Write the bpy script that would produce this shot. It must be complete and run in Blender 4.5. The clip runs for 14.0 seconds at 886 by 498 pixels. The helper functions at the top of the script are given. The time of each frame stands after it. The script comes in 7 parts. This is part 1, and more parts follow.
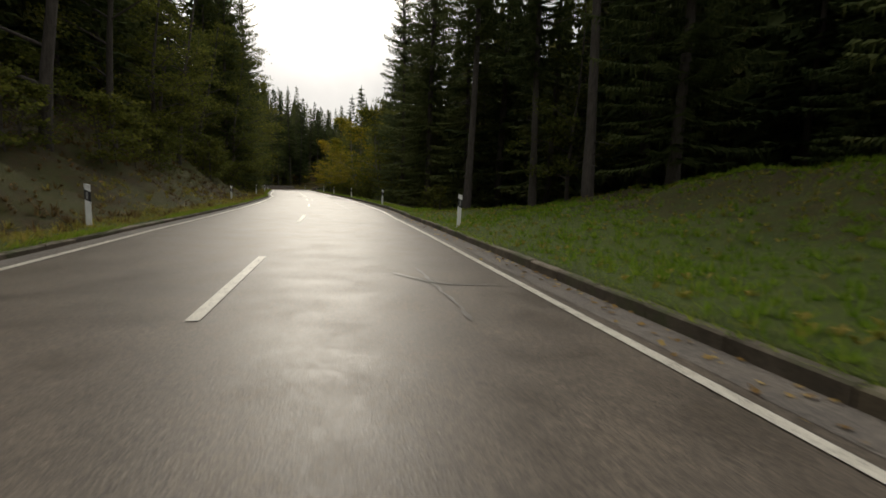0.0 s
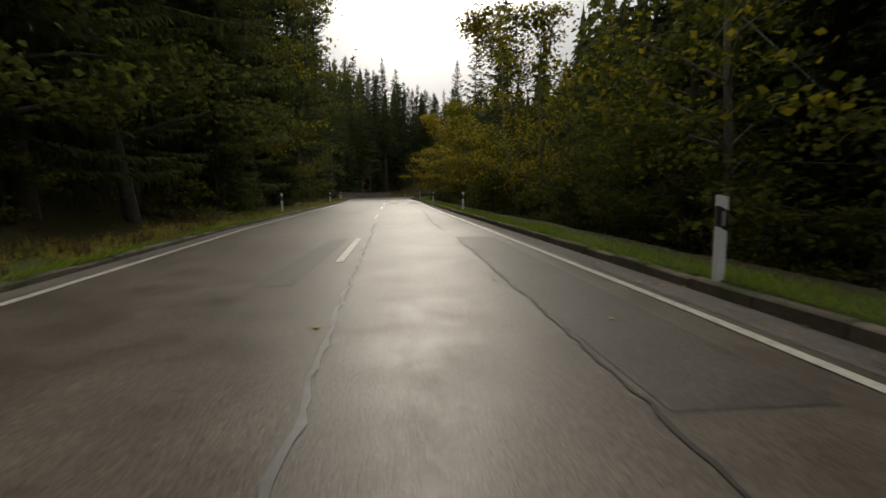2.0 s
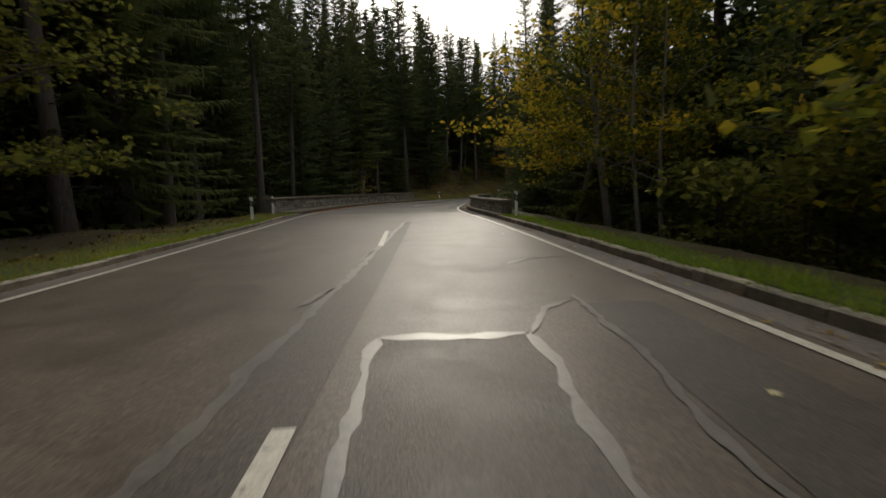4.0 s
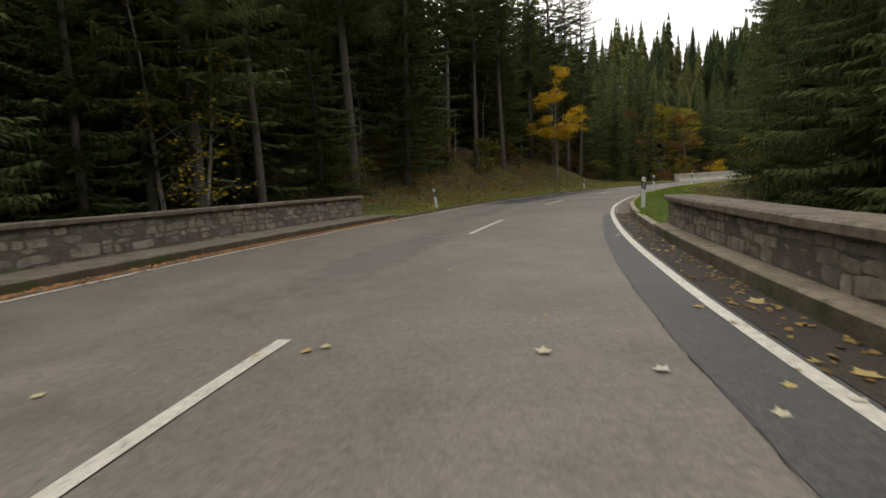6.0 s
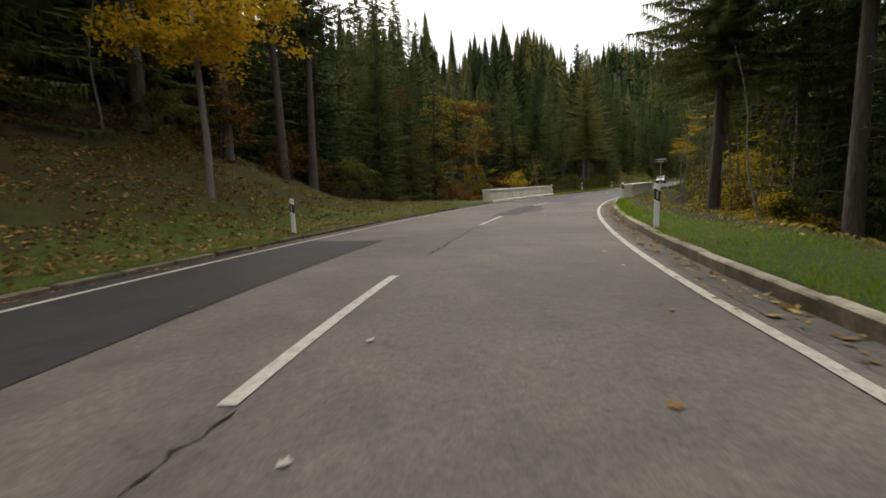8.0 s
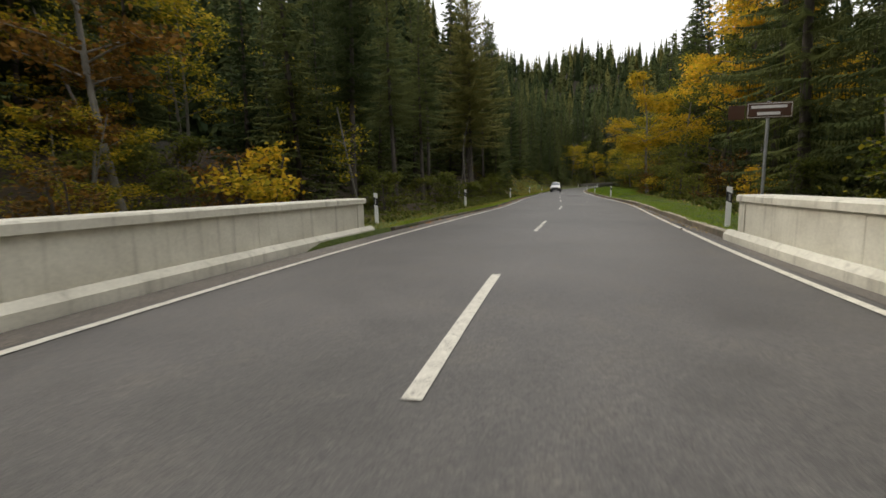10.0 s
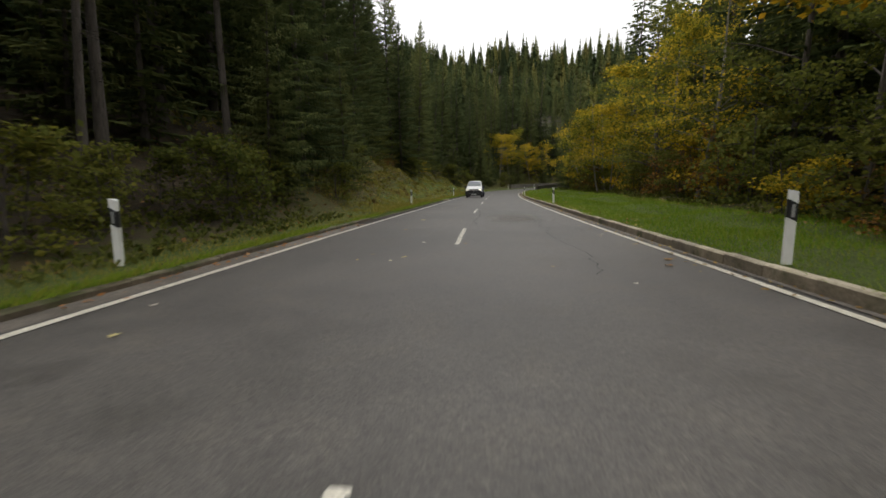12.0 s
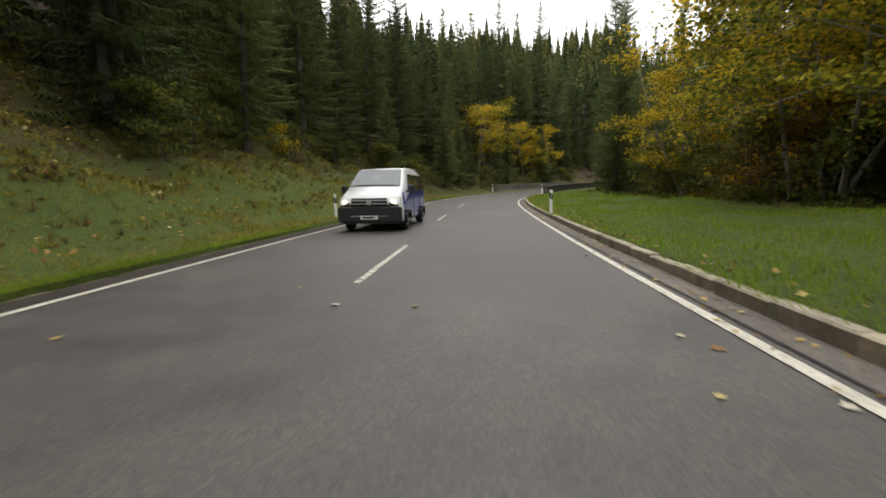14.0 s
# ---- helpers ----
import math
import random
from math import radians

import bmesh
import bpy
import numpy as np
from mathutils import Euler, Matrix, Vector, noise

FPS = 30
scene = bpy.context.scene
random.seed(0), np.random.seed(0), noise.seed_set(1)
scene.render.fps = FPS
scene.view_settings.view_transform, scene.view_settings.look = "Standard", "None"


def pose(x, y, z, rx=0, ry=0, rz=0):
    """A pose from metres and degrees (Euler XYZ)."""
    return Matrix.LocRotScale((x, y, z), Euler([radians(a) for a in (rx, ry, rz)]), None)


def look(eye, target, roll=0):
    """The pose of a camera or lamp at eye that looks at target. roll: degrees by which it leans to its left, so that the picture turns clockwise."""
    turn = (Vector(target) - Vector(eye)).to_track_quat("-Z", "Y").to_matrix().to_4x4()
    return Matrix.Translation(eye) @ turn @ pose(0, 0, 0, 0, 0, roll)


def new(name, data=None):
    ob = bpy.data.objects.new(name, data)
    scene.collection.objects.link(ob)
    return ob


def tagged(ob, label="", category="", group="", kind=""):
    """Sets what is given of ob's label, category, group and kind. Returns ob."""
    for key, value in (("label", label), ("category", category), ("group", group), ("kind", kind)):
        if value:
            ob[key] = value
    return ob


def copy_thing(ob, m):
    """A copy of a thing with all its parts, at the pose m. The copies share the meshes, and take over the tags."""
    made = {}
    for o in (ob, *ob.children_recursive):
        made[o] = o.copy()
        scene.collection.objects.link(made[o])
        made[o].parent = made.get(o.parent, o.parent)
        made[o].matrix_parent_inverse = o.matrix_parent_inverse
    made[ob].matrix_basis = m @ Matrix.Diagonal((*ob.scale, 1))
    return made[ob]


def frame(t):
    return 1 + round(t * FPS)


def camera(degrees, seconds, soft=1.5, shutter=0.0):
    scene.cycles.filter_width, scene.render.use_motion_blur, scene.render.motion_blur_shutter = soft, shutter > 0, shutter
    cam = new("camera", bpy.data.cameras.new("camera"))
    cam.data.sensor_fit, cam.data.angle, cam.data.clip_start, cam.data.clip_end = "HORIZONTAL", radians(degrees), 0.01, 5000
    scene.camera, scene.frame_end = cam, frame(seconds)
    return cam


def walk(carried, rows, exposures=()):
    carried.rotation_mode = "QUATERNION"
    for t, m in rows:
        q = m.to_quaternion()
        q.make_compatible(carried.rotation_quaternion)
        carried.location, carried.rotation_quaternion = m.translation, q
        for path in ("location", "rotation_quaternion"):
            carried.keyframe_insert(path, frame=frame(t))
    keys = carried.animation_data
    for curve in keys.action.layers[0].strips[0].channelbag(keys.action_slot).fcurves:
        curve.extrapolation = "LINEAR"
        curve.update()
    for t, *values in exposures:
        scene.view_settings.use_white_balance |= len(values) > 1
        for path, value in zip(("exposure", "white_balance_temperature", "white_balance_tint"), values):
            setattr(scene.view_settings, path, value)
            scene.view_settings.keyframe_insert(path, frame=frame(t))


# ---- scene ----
cam = camera(88.85, 14.0, soft=1.6, shutter=0.07)
PATH = [
    (0, (0.00, 0.00, 1.27), (0.000, 9.917, -0.016), 2.08),
    (0.5, (-2.68, 10.85, 1.26), (-3.088, 20.764, -0.018), 1.75),
    (1, (-5.47, 21.84, 1.23), (-6.480, 31.702, -0.041), 1.07),
    (1.5, (-8.79, 32.58, 1.27), (-10.396, 42.371, -0.007), 0.68),
    (2, (-12.06, 43.27, 1.20), (-14.290, 52.934, -0.062), -0.03),
    (2.5, (-16.04, 54.18, 1.22), (-18.664, 63.751, -0.052), -0.52),
    (3, (-19.73, 64.96, 1.24), (-22.422, 74.507, -0.028), -0.71),
    (3.5, (-23.55, 75.78, 1.25), (-26.208, 85.343, 0.007), -0.75),
    (4.2, (-28.67, 90.24, 1.25), (-31.499, 99.742, -0.063), -1.41),
    (5, (-33.92, 105.21, 1.25), (-37.051, 114.613, -0.111), -2.10),
    (5.8, (-37.30, 118.88, 1.27), (-40.327, 128.305, -0.158), -2.91),
    (6, (-37.76, 122.14, 1.26), (-40.489, 131.655, -0.139), -3.18),
    (6.5, (-38.34, 130.12, 1.23), (-40.236, 139.839, -0.141), -3.22),
    (7, (-38.24, 138.17, 1.22), (-39.038, 148.036, -0.177), -2.58),
    (7.5, (-37.15, 146.26, 1.20), (-36.586, 156.149, -0.158), -2.94),
    (8, (-35.19, 154.45, 1.25), (-33.017, 164.121, -0.095), -2.32),
    (8.5, (-32.10, 162.87, 1.25), (-29.176, 172.335, -0.083), -1.71),
    (9, (-28.17, 170.85, 1.25), (-24.540, 180.073, -0.075), -1.34),
    (9.2, (-26.39, 173.94, 1.26), (-22.481, 183.047, -0.055), -1.17),
    (9.9, (-18.82, 184.51, 1.25), (-14.234, 193.288, -0.086), -0.98),
    (10.6, (-9.67, 194.70, 1.25), (-4.742, 203.301, -0.111), -0.79),
    (11.3, (-0.12, 204.65, 1.25), (5.170, 213.026, -0.133), -0.60),
    (11.5, (2.58, 207.50, 1.26), (8.037, 215.765, -0.124), -0.61),
    (12, (9.41, 214.44, 1.24), (15.358, 222.369, -0.110), -0.55),
    (12.5, (16.38, 221.47, 1.25), (22.432, 229.318, -0.081), -0.62),
    (13, (23.36, 228.57, 1.23), (29.499, 236.359, -0.086), -0.69),
    (13.5, (30.38, 235.76, 1.25), (36.589, 243.488, -0.070), -0.73),
    (14, (37.43, 243.04, 1.23), (43.693, 250.723, -0.077), -0.90),
]
walk(cam, [(t, look(eye, target, roll)) for t, eye, target, roll in PATH],
     exposures=[(0.0, 0.2), (2.0, 0.0), (3.5, -0.1), (5.8, 1.15), (7.2, 1.2), (8.2, 1.15), (9.2, 1.15), (11.4, 1.2), (12.2, 1.2), (13.0, 1.5), (14.0, 1.65)])

# ---- light: a bright overcast sky, the sun veiled behind cloud ahead of the first stretch ----
SUN_AZ, SUN_EL = radians(15), radians(28)
SUN_DIR = Vector((-math.sin(SUN_AZ) * math.cos(SUN_EL), math.cos(SUN_AZ) * math.cos(SUN_EL), math.sin(SUN_EL)))
world = bpy.data.worlds.new("overcast_sky")
world.use_nodes = True
scene.world = world
wn, wl = world.node_tree.nodes, world.node_tree.links
for n in list(wn):
    wn.remove(n)


def wnode(kind, **sockets):
    n = wn.new(kind)
    for k, v in sockets.items():
        n.inputs[k].default_value = v
    return n


sky = wn.new("ShaderNodeTexSky")
sky.sky_type, sky.sun_disc = "NISHITA", False
sky.sun_elevation, sky.sun_rotation = SUN_EL, -SUN_AZ
coords = wn.new("ShaderNodeTexCoord")
cloud_noise = wnode("ShaderNodeTexNoise", Scale=3.4, Detail=7.0, Roughness=0.55)
wl.new(coords.outputs["Generated"], cloud_noise.inputs["Vector"])
toward = wn.new("ShaderNodeVectorMath")
toward.operation = "DOT_PRODUCT"
toward.inputs[1].default_value = SUN_DIR
wl.new(coords.outputs["Generated"], toward.inputs[0])
ahead = wn.new("ShaderNodeMath")
ahead.operation = "MAXIMUM"
ahead.inputs[1].default_value = 0.0
wl.new(toward.outputs["Value"], ahead.inputs[0])
glow = wn.new("ShaderNodeMath")
glow.operation = "POWER"
glow.inputs[1].default_value = 70.0
wl.new(ahead.outputs["Value"], glow.inputs[0])
cloud_ramp = wn.new("ShaderNodeValToRGB")
cloud_ramp.color_ramp.elements[0].position, cloud_ramp.color_ramp.elements[0].color = 0.36, (5.4, 5.25, 5.05, 1)
cloud_ramp.color_ramp.elements[1].position, cloud_ramp.color_ramp.elements[1].color = 0.66, (8.0, 7.8, 7.5, 1)
wl.new(cloud_noise.outputs["Fac"], cloud_ramp.inputs["Fac"])
# an overcast sky is darker towards the horizon than overhead
split = wn.new("ShaderNodeSeparateXYZ")
wl.new(coords.outputs["Generated"], split.inputs["Vector"])
rise = wnode("ShaderNodeMapRange", **{"From Min": 0.1, "From Max": 0.6, "To Min": 0.72, "To Max": 1.2})
wl.new(split.outputs["Z"], rise.inputs["Value"])
dome = wn.new("ShaderNodeVectorMath")
dome.operation = "SCALE"
wl.new(cloud_ramp.outputs["Color"], dome.inputs[0])
wl.new(rise.outputs["Result"], dome.inputs["Scale"])
lit = wn.new("ShaderNodeMix")
lit.data_type, lit.blend_type = "RGBA", "ADD"
lit.inputs["B"].default_value = (40, 37, 32, 1)
wl.new(glow.outputs["Value"], lit.inputs["Factor"])
wl.new(dome.outputs["Vector"], lit.inputs["A"])
veil = wn.new("ShaderNodeMix")
veil.data_type = "RGBA"
veil.inputs["Factor"].default_value = 0.9
wl.new(sky.outputs["Color"], veil.inputs["A"])
wl.new(lit.outputs["Result"], veil.inputs["B"])
back = wnode("ShaderNodeBackground", Strength=0.1)
wl.new(veil.outputs["Result"], back.inputs["Color"])
wout = wn.new("ShaderNodeOutputWorld")
wl.new(back.outputs["Background"], wout.inputs["Surface"])

sun_data = bpy.data.lights.new("sun", "SUN")
sun_data.energy, sun_data.angle, sun_data.color = 0.9, radians(16), (1.0, 0.91, 0.76)
sun = new("sun", sun_data)
sun.matrix_world = look(SUN_DIR * 200, (0, 0, 0))


# ---- materials ----
class Mat:
    """A node material with short helpers."""

    def __init__(self, name):
        self.m = bpy.data.materials.new(name)
        self.m.use_nodes = True
        self.n, self.l = self.m.node_tree.nodes, self.m.node_tree.links
        self.bsdf = self.n["Principled BSDF"]

    def node(self, kind, **sockets):
        x = self.n.new(kind)
        for k, v in sockets.items():
            x.inputs[k].default_value = v
        return x

    def vec(self, kind="Object"):
        return self.n.new("ShaderNodeTexCoord").outputs[kind]

    def world_vec(self):
        return self.n.new("ShaderNodeNewGeometry").outputs["Position"]

    def noise(self, scale, detail=5.0, rough=0.6, stretch=None, vec=None):
        x = self.node("ShaderNodeTexNoise", Scale=scale, Detail=detail, Roughness=rough)
        v = vec or self.world_vec()
        if stretch:
            m = self.node("ShaderNodeMapping", Scale=stretch)
            self.l.new(v, m.inputs["Vector"])
            v = m.outputs["Vector"]
        self.l.new(v, x.inputs["Vector"])
        return x.outputs["Fac"]

    def ramp(self, fac, stops):
        x = self.n.new("ShaderNodeValToRGB")
        e = x.color_ramp.elements
        while len(e) < len(stops):
            e.new(0.5)
        for el, (p, c) in zip(e, stops):
            el.position, el.color = p, (*c, 1) if len(c) == 3 else c
        self.l.new(fac, x.inputs["Fac"])
        return x.outputs["Color"]

    def mix(self, fac, a, b, blend="MIX"):
        x = self.n.new("ShaderNodeMix")
        x.data_type, x.blend_type = "RGBA", blend
        for key, v in (("Factor", fac), ("A", a), ("B", b)):
            if isinstance(v, (int, float)):
                x.inputs[key].default_value = v if key == "Factor" else (v, v, v, 1)
            elif isinstance(v, tuple):
                x.inputs[key].default_value = (*v, 1)
            else:
                self.l.new(v, x.inputs[key])
        return x.outputs["Result"]

    def color(self, out):
        self.l.new(out, self.bsdf.inputs["Base Color"])
        return self

    def set(self, **k):
        for key, v in k.items():
            s = self.bsdf.inputs[key.replace("_", " ")]
            if isinstance(v, (int, float)) or isinstance(v, tuple):
                s.default_value = (*v, 1) if isinstance(v, tuple) else v
            else:
                self.l.new(v, s)
        return self

    def bump(self, h, strength=0.3, dist=0.02):
        b = self.node("ShaderNodeBump", Strength=strength, Distance=dist)
        self.l.new(h, b.inputs["Height"])
        self.l.new(b.outputs["Normal"], self.bsdf.inputs["Normal"])
        return self


def value_map(mt, fac, lo, hi, a=0.3, b=0.7):
    x = mt.node("ShaderNodeMapRange", **{"From Min": a, "From Max": b, "To Min": lo, "To Max": hi})
    mt.l.new(fac, x.inputs["Value"])
    return x.outputs["Result"]


def asphalt(name, dark, light, rough_lo, rough_hi, bump=0.35, coarse=1.0):
    m = Mat(name)
    big = m.noise(0.28, 5)
    streak = m.noise(1.4, 7, 0.65)
    mid = m.noise(14, 6, 0.75)
    chips = m.node("ShaderNodeTexVoronoi", Scale=74.0)
    m.l.new(m.world_vec(), chips.inputs["Vector"])
    col = m.ramp(big, [(0.3, dark), (0.7, light)])
    g = 0.55 * coarse
    speck = m.ramp(chips.outputs["Color"], [(0.1, (1 - g, 1 - g, 1 - g)), (0.5, (1, 1, 1)), (0.9, (1 + 1.2 * g, 1 + 1.17 * g, 1 + 1.1 * g))])
    col = m.mix(1.0, col, speck, "MULTIPLY")
    tint = m.ramp(streak, [(0.32, (0.74, 0.73, 0.71)), (0.5, (1, 1, 1)), (0.68, (1.2, 1.18, 1.13))])
    col = m.mix(1.0, col, tint, "MULTIPLY")
    blot = m.ramp(mid, [(0.34, (0.7, 0.7, 0.7)), (0.5, (1, 1, 1)), (0.68, (1.3, 1.29, 1.26))])
    m.color(m.mix(1.0, col, blot, "MULTIPLY"))
    m.set(Roughness=value_map(m, m.mix(0.5, streak, mid), rough_lo, rough_hi, 0.36, 0.64))
    m.bump(m.mix(0.5, chips.outputs["Distance"], m.noise(34, 4, 0.7)), bump, 0.02)
    return m.m


M_WET = asphalt("wet_worn_asphalt", (0.085, 0.069, 0.053), (0.140, 0.116, 0.090), 0.39, 0.60, 0.15, 0.75)
M_GREY = asphalt("pale_grey_asphalt", (0.122, 0.107, 0.089), (0.192, 0.172, 0.146), 0.62, 0.8, 0.22, 0.3)
M_NEW = asphalt("dark_smooth_asphalt", (0.064, 0.060, 0.055), (0.102, 0.095, 0.087), 0.5, 0.66, 0.3, 0.55)
M_WET_PATCH = asphalt("darker_wet_patch_asphalt", (0.060, 0.050, 0.040), (0.098, 0.083, 0.066), 0.48, 0.66, 0.22, 0.8)
M_PATCH = asphalt("dark_patch_asphalt", (0.030, 0.030, 0.031), (0.048, 0.047, 0.046), 0.55, 0.72, 0.35, 0.8)
# Seam sealant: gloss, with part of the sky's sheen in its lifted base colour.
M_SHINE = asphalt("sheen_toned_sealant", (0.10, 0.088, 0.074), (0.15, 0.135, 0.115), 0.36, 0.46, 0.05, 0.3)
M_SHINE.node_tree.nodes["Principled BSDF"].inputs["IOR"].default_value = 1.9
M_STRIP = asphalt("grey_strip_asphalt", (0.048, 0.047, 0.046), (0.074, 0.072, 0.069), 0.6, 0.75, 0.3, 0.6)
M_MUCK = asphalt("wet_dirt_on_asphalt", (0.020, 0.015, 0.011), (0.042, 0.032, 0.023), 0.82, 0.95, 0.35, 0.8)
M_PALE = asphalt("pale_worn_asphalt", (0.21, 0.19, 0.165), (0.30, 0.28, 0.245), 0.7, 0.85, 0.2, 0.4)


def worn():
    """Pale rubbed asphalt, mixed over the road by the mesh's inside value and noise."""
    m = Mat("rubbed_pale_asphalt")
    n = m.noise(2.2, 6, 0.65)
    m.color(m.ramp(m.noise(30, 5, 0.7), [(0.3, (0.15, 0.137, 0.12)), (0.7, (0.27, 0.25, 0.22))])).set(Roughness=0.75)
    inside = m.n.new("ShaderNodeAttribute")
    inside.attribute_name = "inside"
    add = m.node("ShaderNodeMath")
    add.operation = "ADD"
    m.l.new(inside.outputs["Fac"], add.inputs[0])
    m.l.new(n, add.inputs[1])
    clear, mx = m.n.new("ShaderNodeBsdfTransparent"), m.n.new("ShaderNodeMixShader")
    m.l.new(value_map(m, add.outputs[0], 0.0, 0.5, 0.85, 1.35), mx.inputs["Fac"])
    m.l.new(clear.outputs["BSDF"], mx.inputs[1])
    m.l.new(m.bsdf.outputs["BSDF"], mx.inputs[2])
    m.l.new(mx.outputs["Shader"], m.n["Material Output"].inputs["Surface"])
    return m.m


M_WORN = worn()
M_GUTTER = asphalt("dirty_gutter_asphalt", (0.095, 0.083, 0.070), (0.165, 0.146, 0.125), 0.7, 0.9, 0.25, 0.6)


def tar():
    # grey base above bitumen's own tone carries part of the wet sheen
    m = Mat("tar_seam")
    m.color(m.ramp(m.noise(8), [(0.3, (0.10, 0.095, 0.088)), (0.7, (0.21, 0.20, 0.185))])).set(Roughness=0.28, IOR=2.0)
    return m.m


def crack():
    m = Mat("open_crack")
    m.color(m.ramp(m.noise(10), [(0.3, (0.010, 0.010, 0.009)), (0.7, (0.03, 0.028, 0.025))])).set(Roughness=0.85)
    return m.m




def seal():
    m = Mat("dull_bitumen_seal")
    m.color(m.ramp(m.noise(9), [(0.3, (0.030, 0.027, 0.023)), (0.7, (0.058, 0.052, 0.044))])).set(Roughness=0.62)
    return m.m


M_TAR, M_CRACK, M_SEAL = tar(), crack(), seal()


def paint():
    m = Mat("worn_white_road_paint")
    wear = m.noise(7, 8, 0.72)
    fine = m.noise(60, 3)
    w = m.mix(0.5, wear, fine)
    col = m.ramp(w, [(0.36, (0.10, 0.092, 0.08)), (0.44, (0.52, 0.49, 0.41)), (0.62, (0.77, 0.735, 0.63))])
    m.color(col).set(Roughness=0.45).bump(fine, 0.3, 0.005)
    return m.m


M_PAINT = paint()


def stone(name, a, b, c, moss=0.0, scale=3.0):
    m = Mat(name)
    n1, n2, n3 = m.noise(scale, 7), m.noise(scale * 9, 6, 0.7), m.noise(1.1, 5)
    col = m.ramp(n1, [(0.28, a), (0.5, b), (0.74, c)])
    col = m.mix(1.0, col, m.ramp(n2, [(0.3, (0.6, 0.6, 0.58)), (0.7, (1.25, 1.24, 1.2))]), "MULTIPLY")
    oi = m.n.new("ShaderNodeObjectInfo").outputs["Random"]
    col = m.mix(1.0, col, m.ramp(oi, [(0.0, (0.72, 0.71, 0.7)), (1.0, (1.2, 1.17, 1.1))]), "MULTIPLY")
    if moss:
        mask = m.ramp(n3, [(0.62 - moss, (0, 0, 0)), (0.72 - moss * 0.6, (1, 1, 1))])
        col = m.mix(mask, col, (0.055, 0.065, 0.018))
    m.color(col).set(Roughness=0.88).bump(n2, 0.5, 0.02)
    return m.m


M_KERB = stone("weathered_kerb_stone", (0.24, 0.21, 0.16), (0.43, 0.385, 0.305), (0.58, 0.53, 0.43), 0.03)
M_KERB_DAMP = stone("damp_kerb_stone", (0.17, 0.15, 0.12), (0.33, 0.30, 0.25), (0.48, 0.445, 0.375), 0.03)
# Side-face stones: mud brown, darkened further with the shade of upright faces.
M_KERB_FACE = stone("darkened_brown_kerb_stone", (0.12, 0.10, 0.075), (0.19, 0.16, 0.122), (0.28, 0.24, 0.19), 0.06)
M_KERB_MOSS_FACE = stone("darkened_mossy_kerb_face", (0.07, 0.057, 0.04), (0.11, 0.09, 0.065), (0.16, 0.135, 0.1), 0.12)
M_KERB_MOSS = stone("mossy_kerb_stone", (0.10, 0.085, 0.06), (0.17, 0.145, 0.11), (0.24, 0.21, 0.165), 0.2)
M_BLOCK = stone("grey_masonry_block", (0.14, 0.125, 0.112), (0.26, 0.236, 0.212), (0.40, 0.37, 0.335), 0.0, 5.0)
M_MORTAR = stone("mortar", (0.10, 0.088, 0.075), (0.15, 0.133, 0.115), (0.20, 0.18, 0.16))
M_DARKWALL = stone("dark_wall_stone", (0.05, 0.047, 0.042), (0.09, 0.083, 0.075), (0.15, 0.14, 0.125), 0.06)
M_COPING = stone("grey_concrete_coping", (0.085, 0.068, 0.052), (0.16, 0.132, 0.104), (0.25, 0.215, 0.175), 0.0, 6.0)


def concrete():
    m = Mat("pale_rendered_concrete")
    n1, n2 = m.noise(1.2, 6), m.noise(24, 6, 0.7)
    run = m.noise(1.0, 5, 0.6, stretch=(5.0, 5.0, 0.35))
    col = m.ramp(n1, [(0.3, (0.52, 0.495, 0.415)), (0.7, (0.70, 0.675, 0.58))])
    col = m.mix(m.ramp(run, [(0.55, (0, 0, 0)), (0.72, (0.55, 0.55, 0.55))]), col, (0.22, 0.20, 0.16))
    col = m.mix(1.0, col, m.ramp(n2, [(0.3, (0.85, 0.85, 0.84)), (0.7, (1.08, 1.08, 1.06))]), "MULTIPLY")
    m.color(col).set(Roughness=0.85).bump(n2, 0.25, 0.01)
    return m.m


M_CONC = concrete()


def ground_mat(name, stops_big, stops_small, scale=1.3):
    m = Mat(name)
    n1, n2, n3 = m.noise(scale * 0.3, 5), m.noise(scale * 3.2, 7, 0.7), m.noise(scale * 22, 4, 0.75)
    col = m.ramp(n1, stops_big)
    col2 = m.ramp(n2, stops_small)
    col = m.mix(0.55, col, col2)
    col = m.mix(1.0, col, m.ramp(n3, [(0.3, (0.55, 0.55, 0.5)), (0.7, (1.4, 1.38, 1.3))]), "MULTIPLY")
    m.color(col).set(Roughness=0.95).bump(n3, 0.8, 0.06)
    return m.m


M_FLOOR = ground_mat("forest_floor", [(0.3, (0.014, 0.013, 0.007)), (0.7, (0.032, 0.027, 0.013))],
                     [(0.3, (0.012, 0.014, 0.005)), (0.55, (0.03, 0.023, 0.012)), (0.75, (0.06, 0.04, 0.018))])


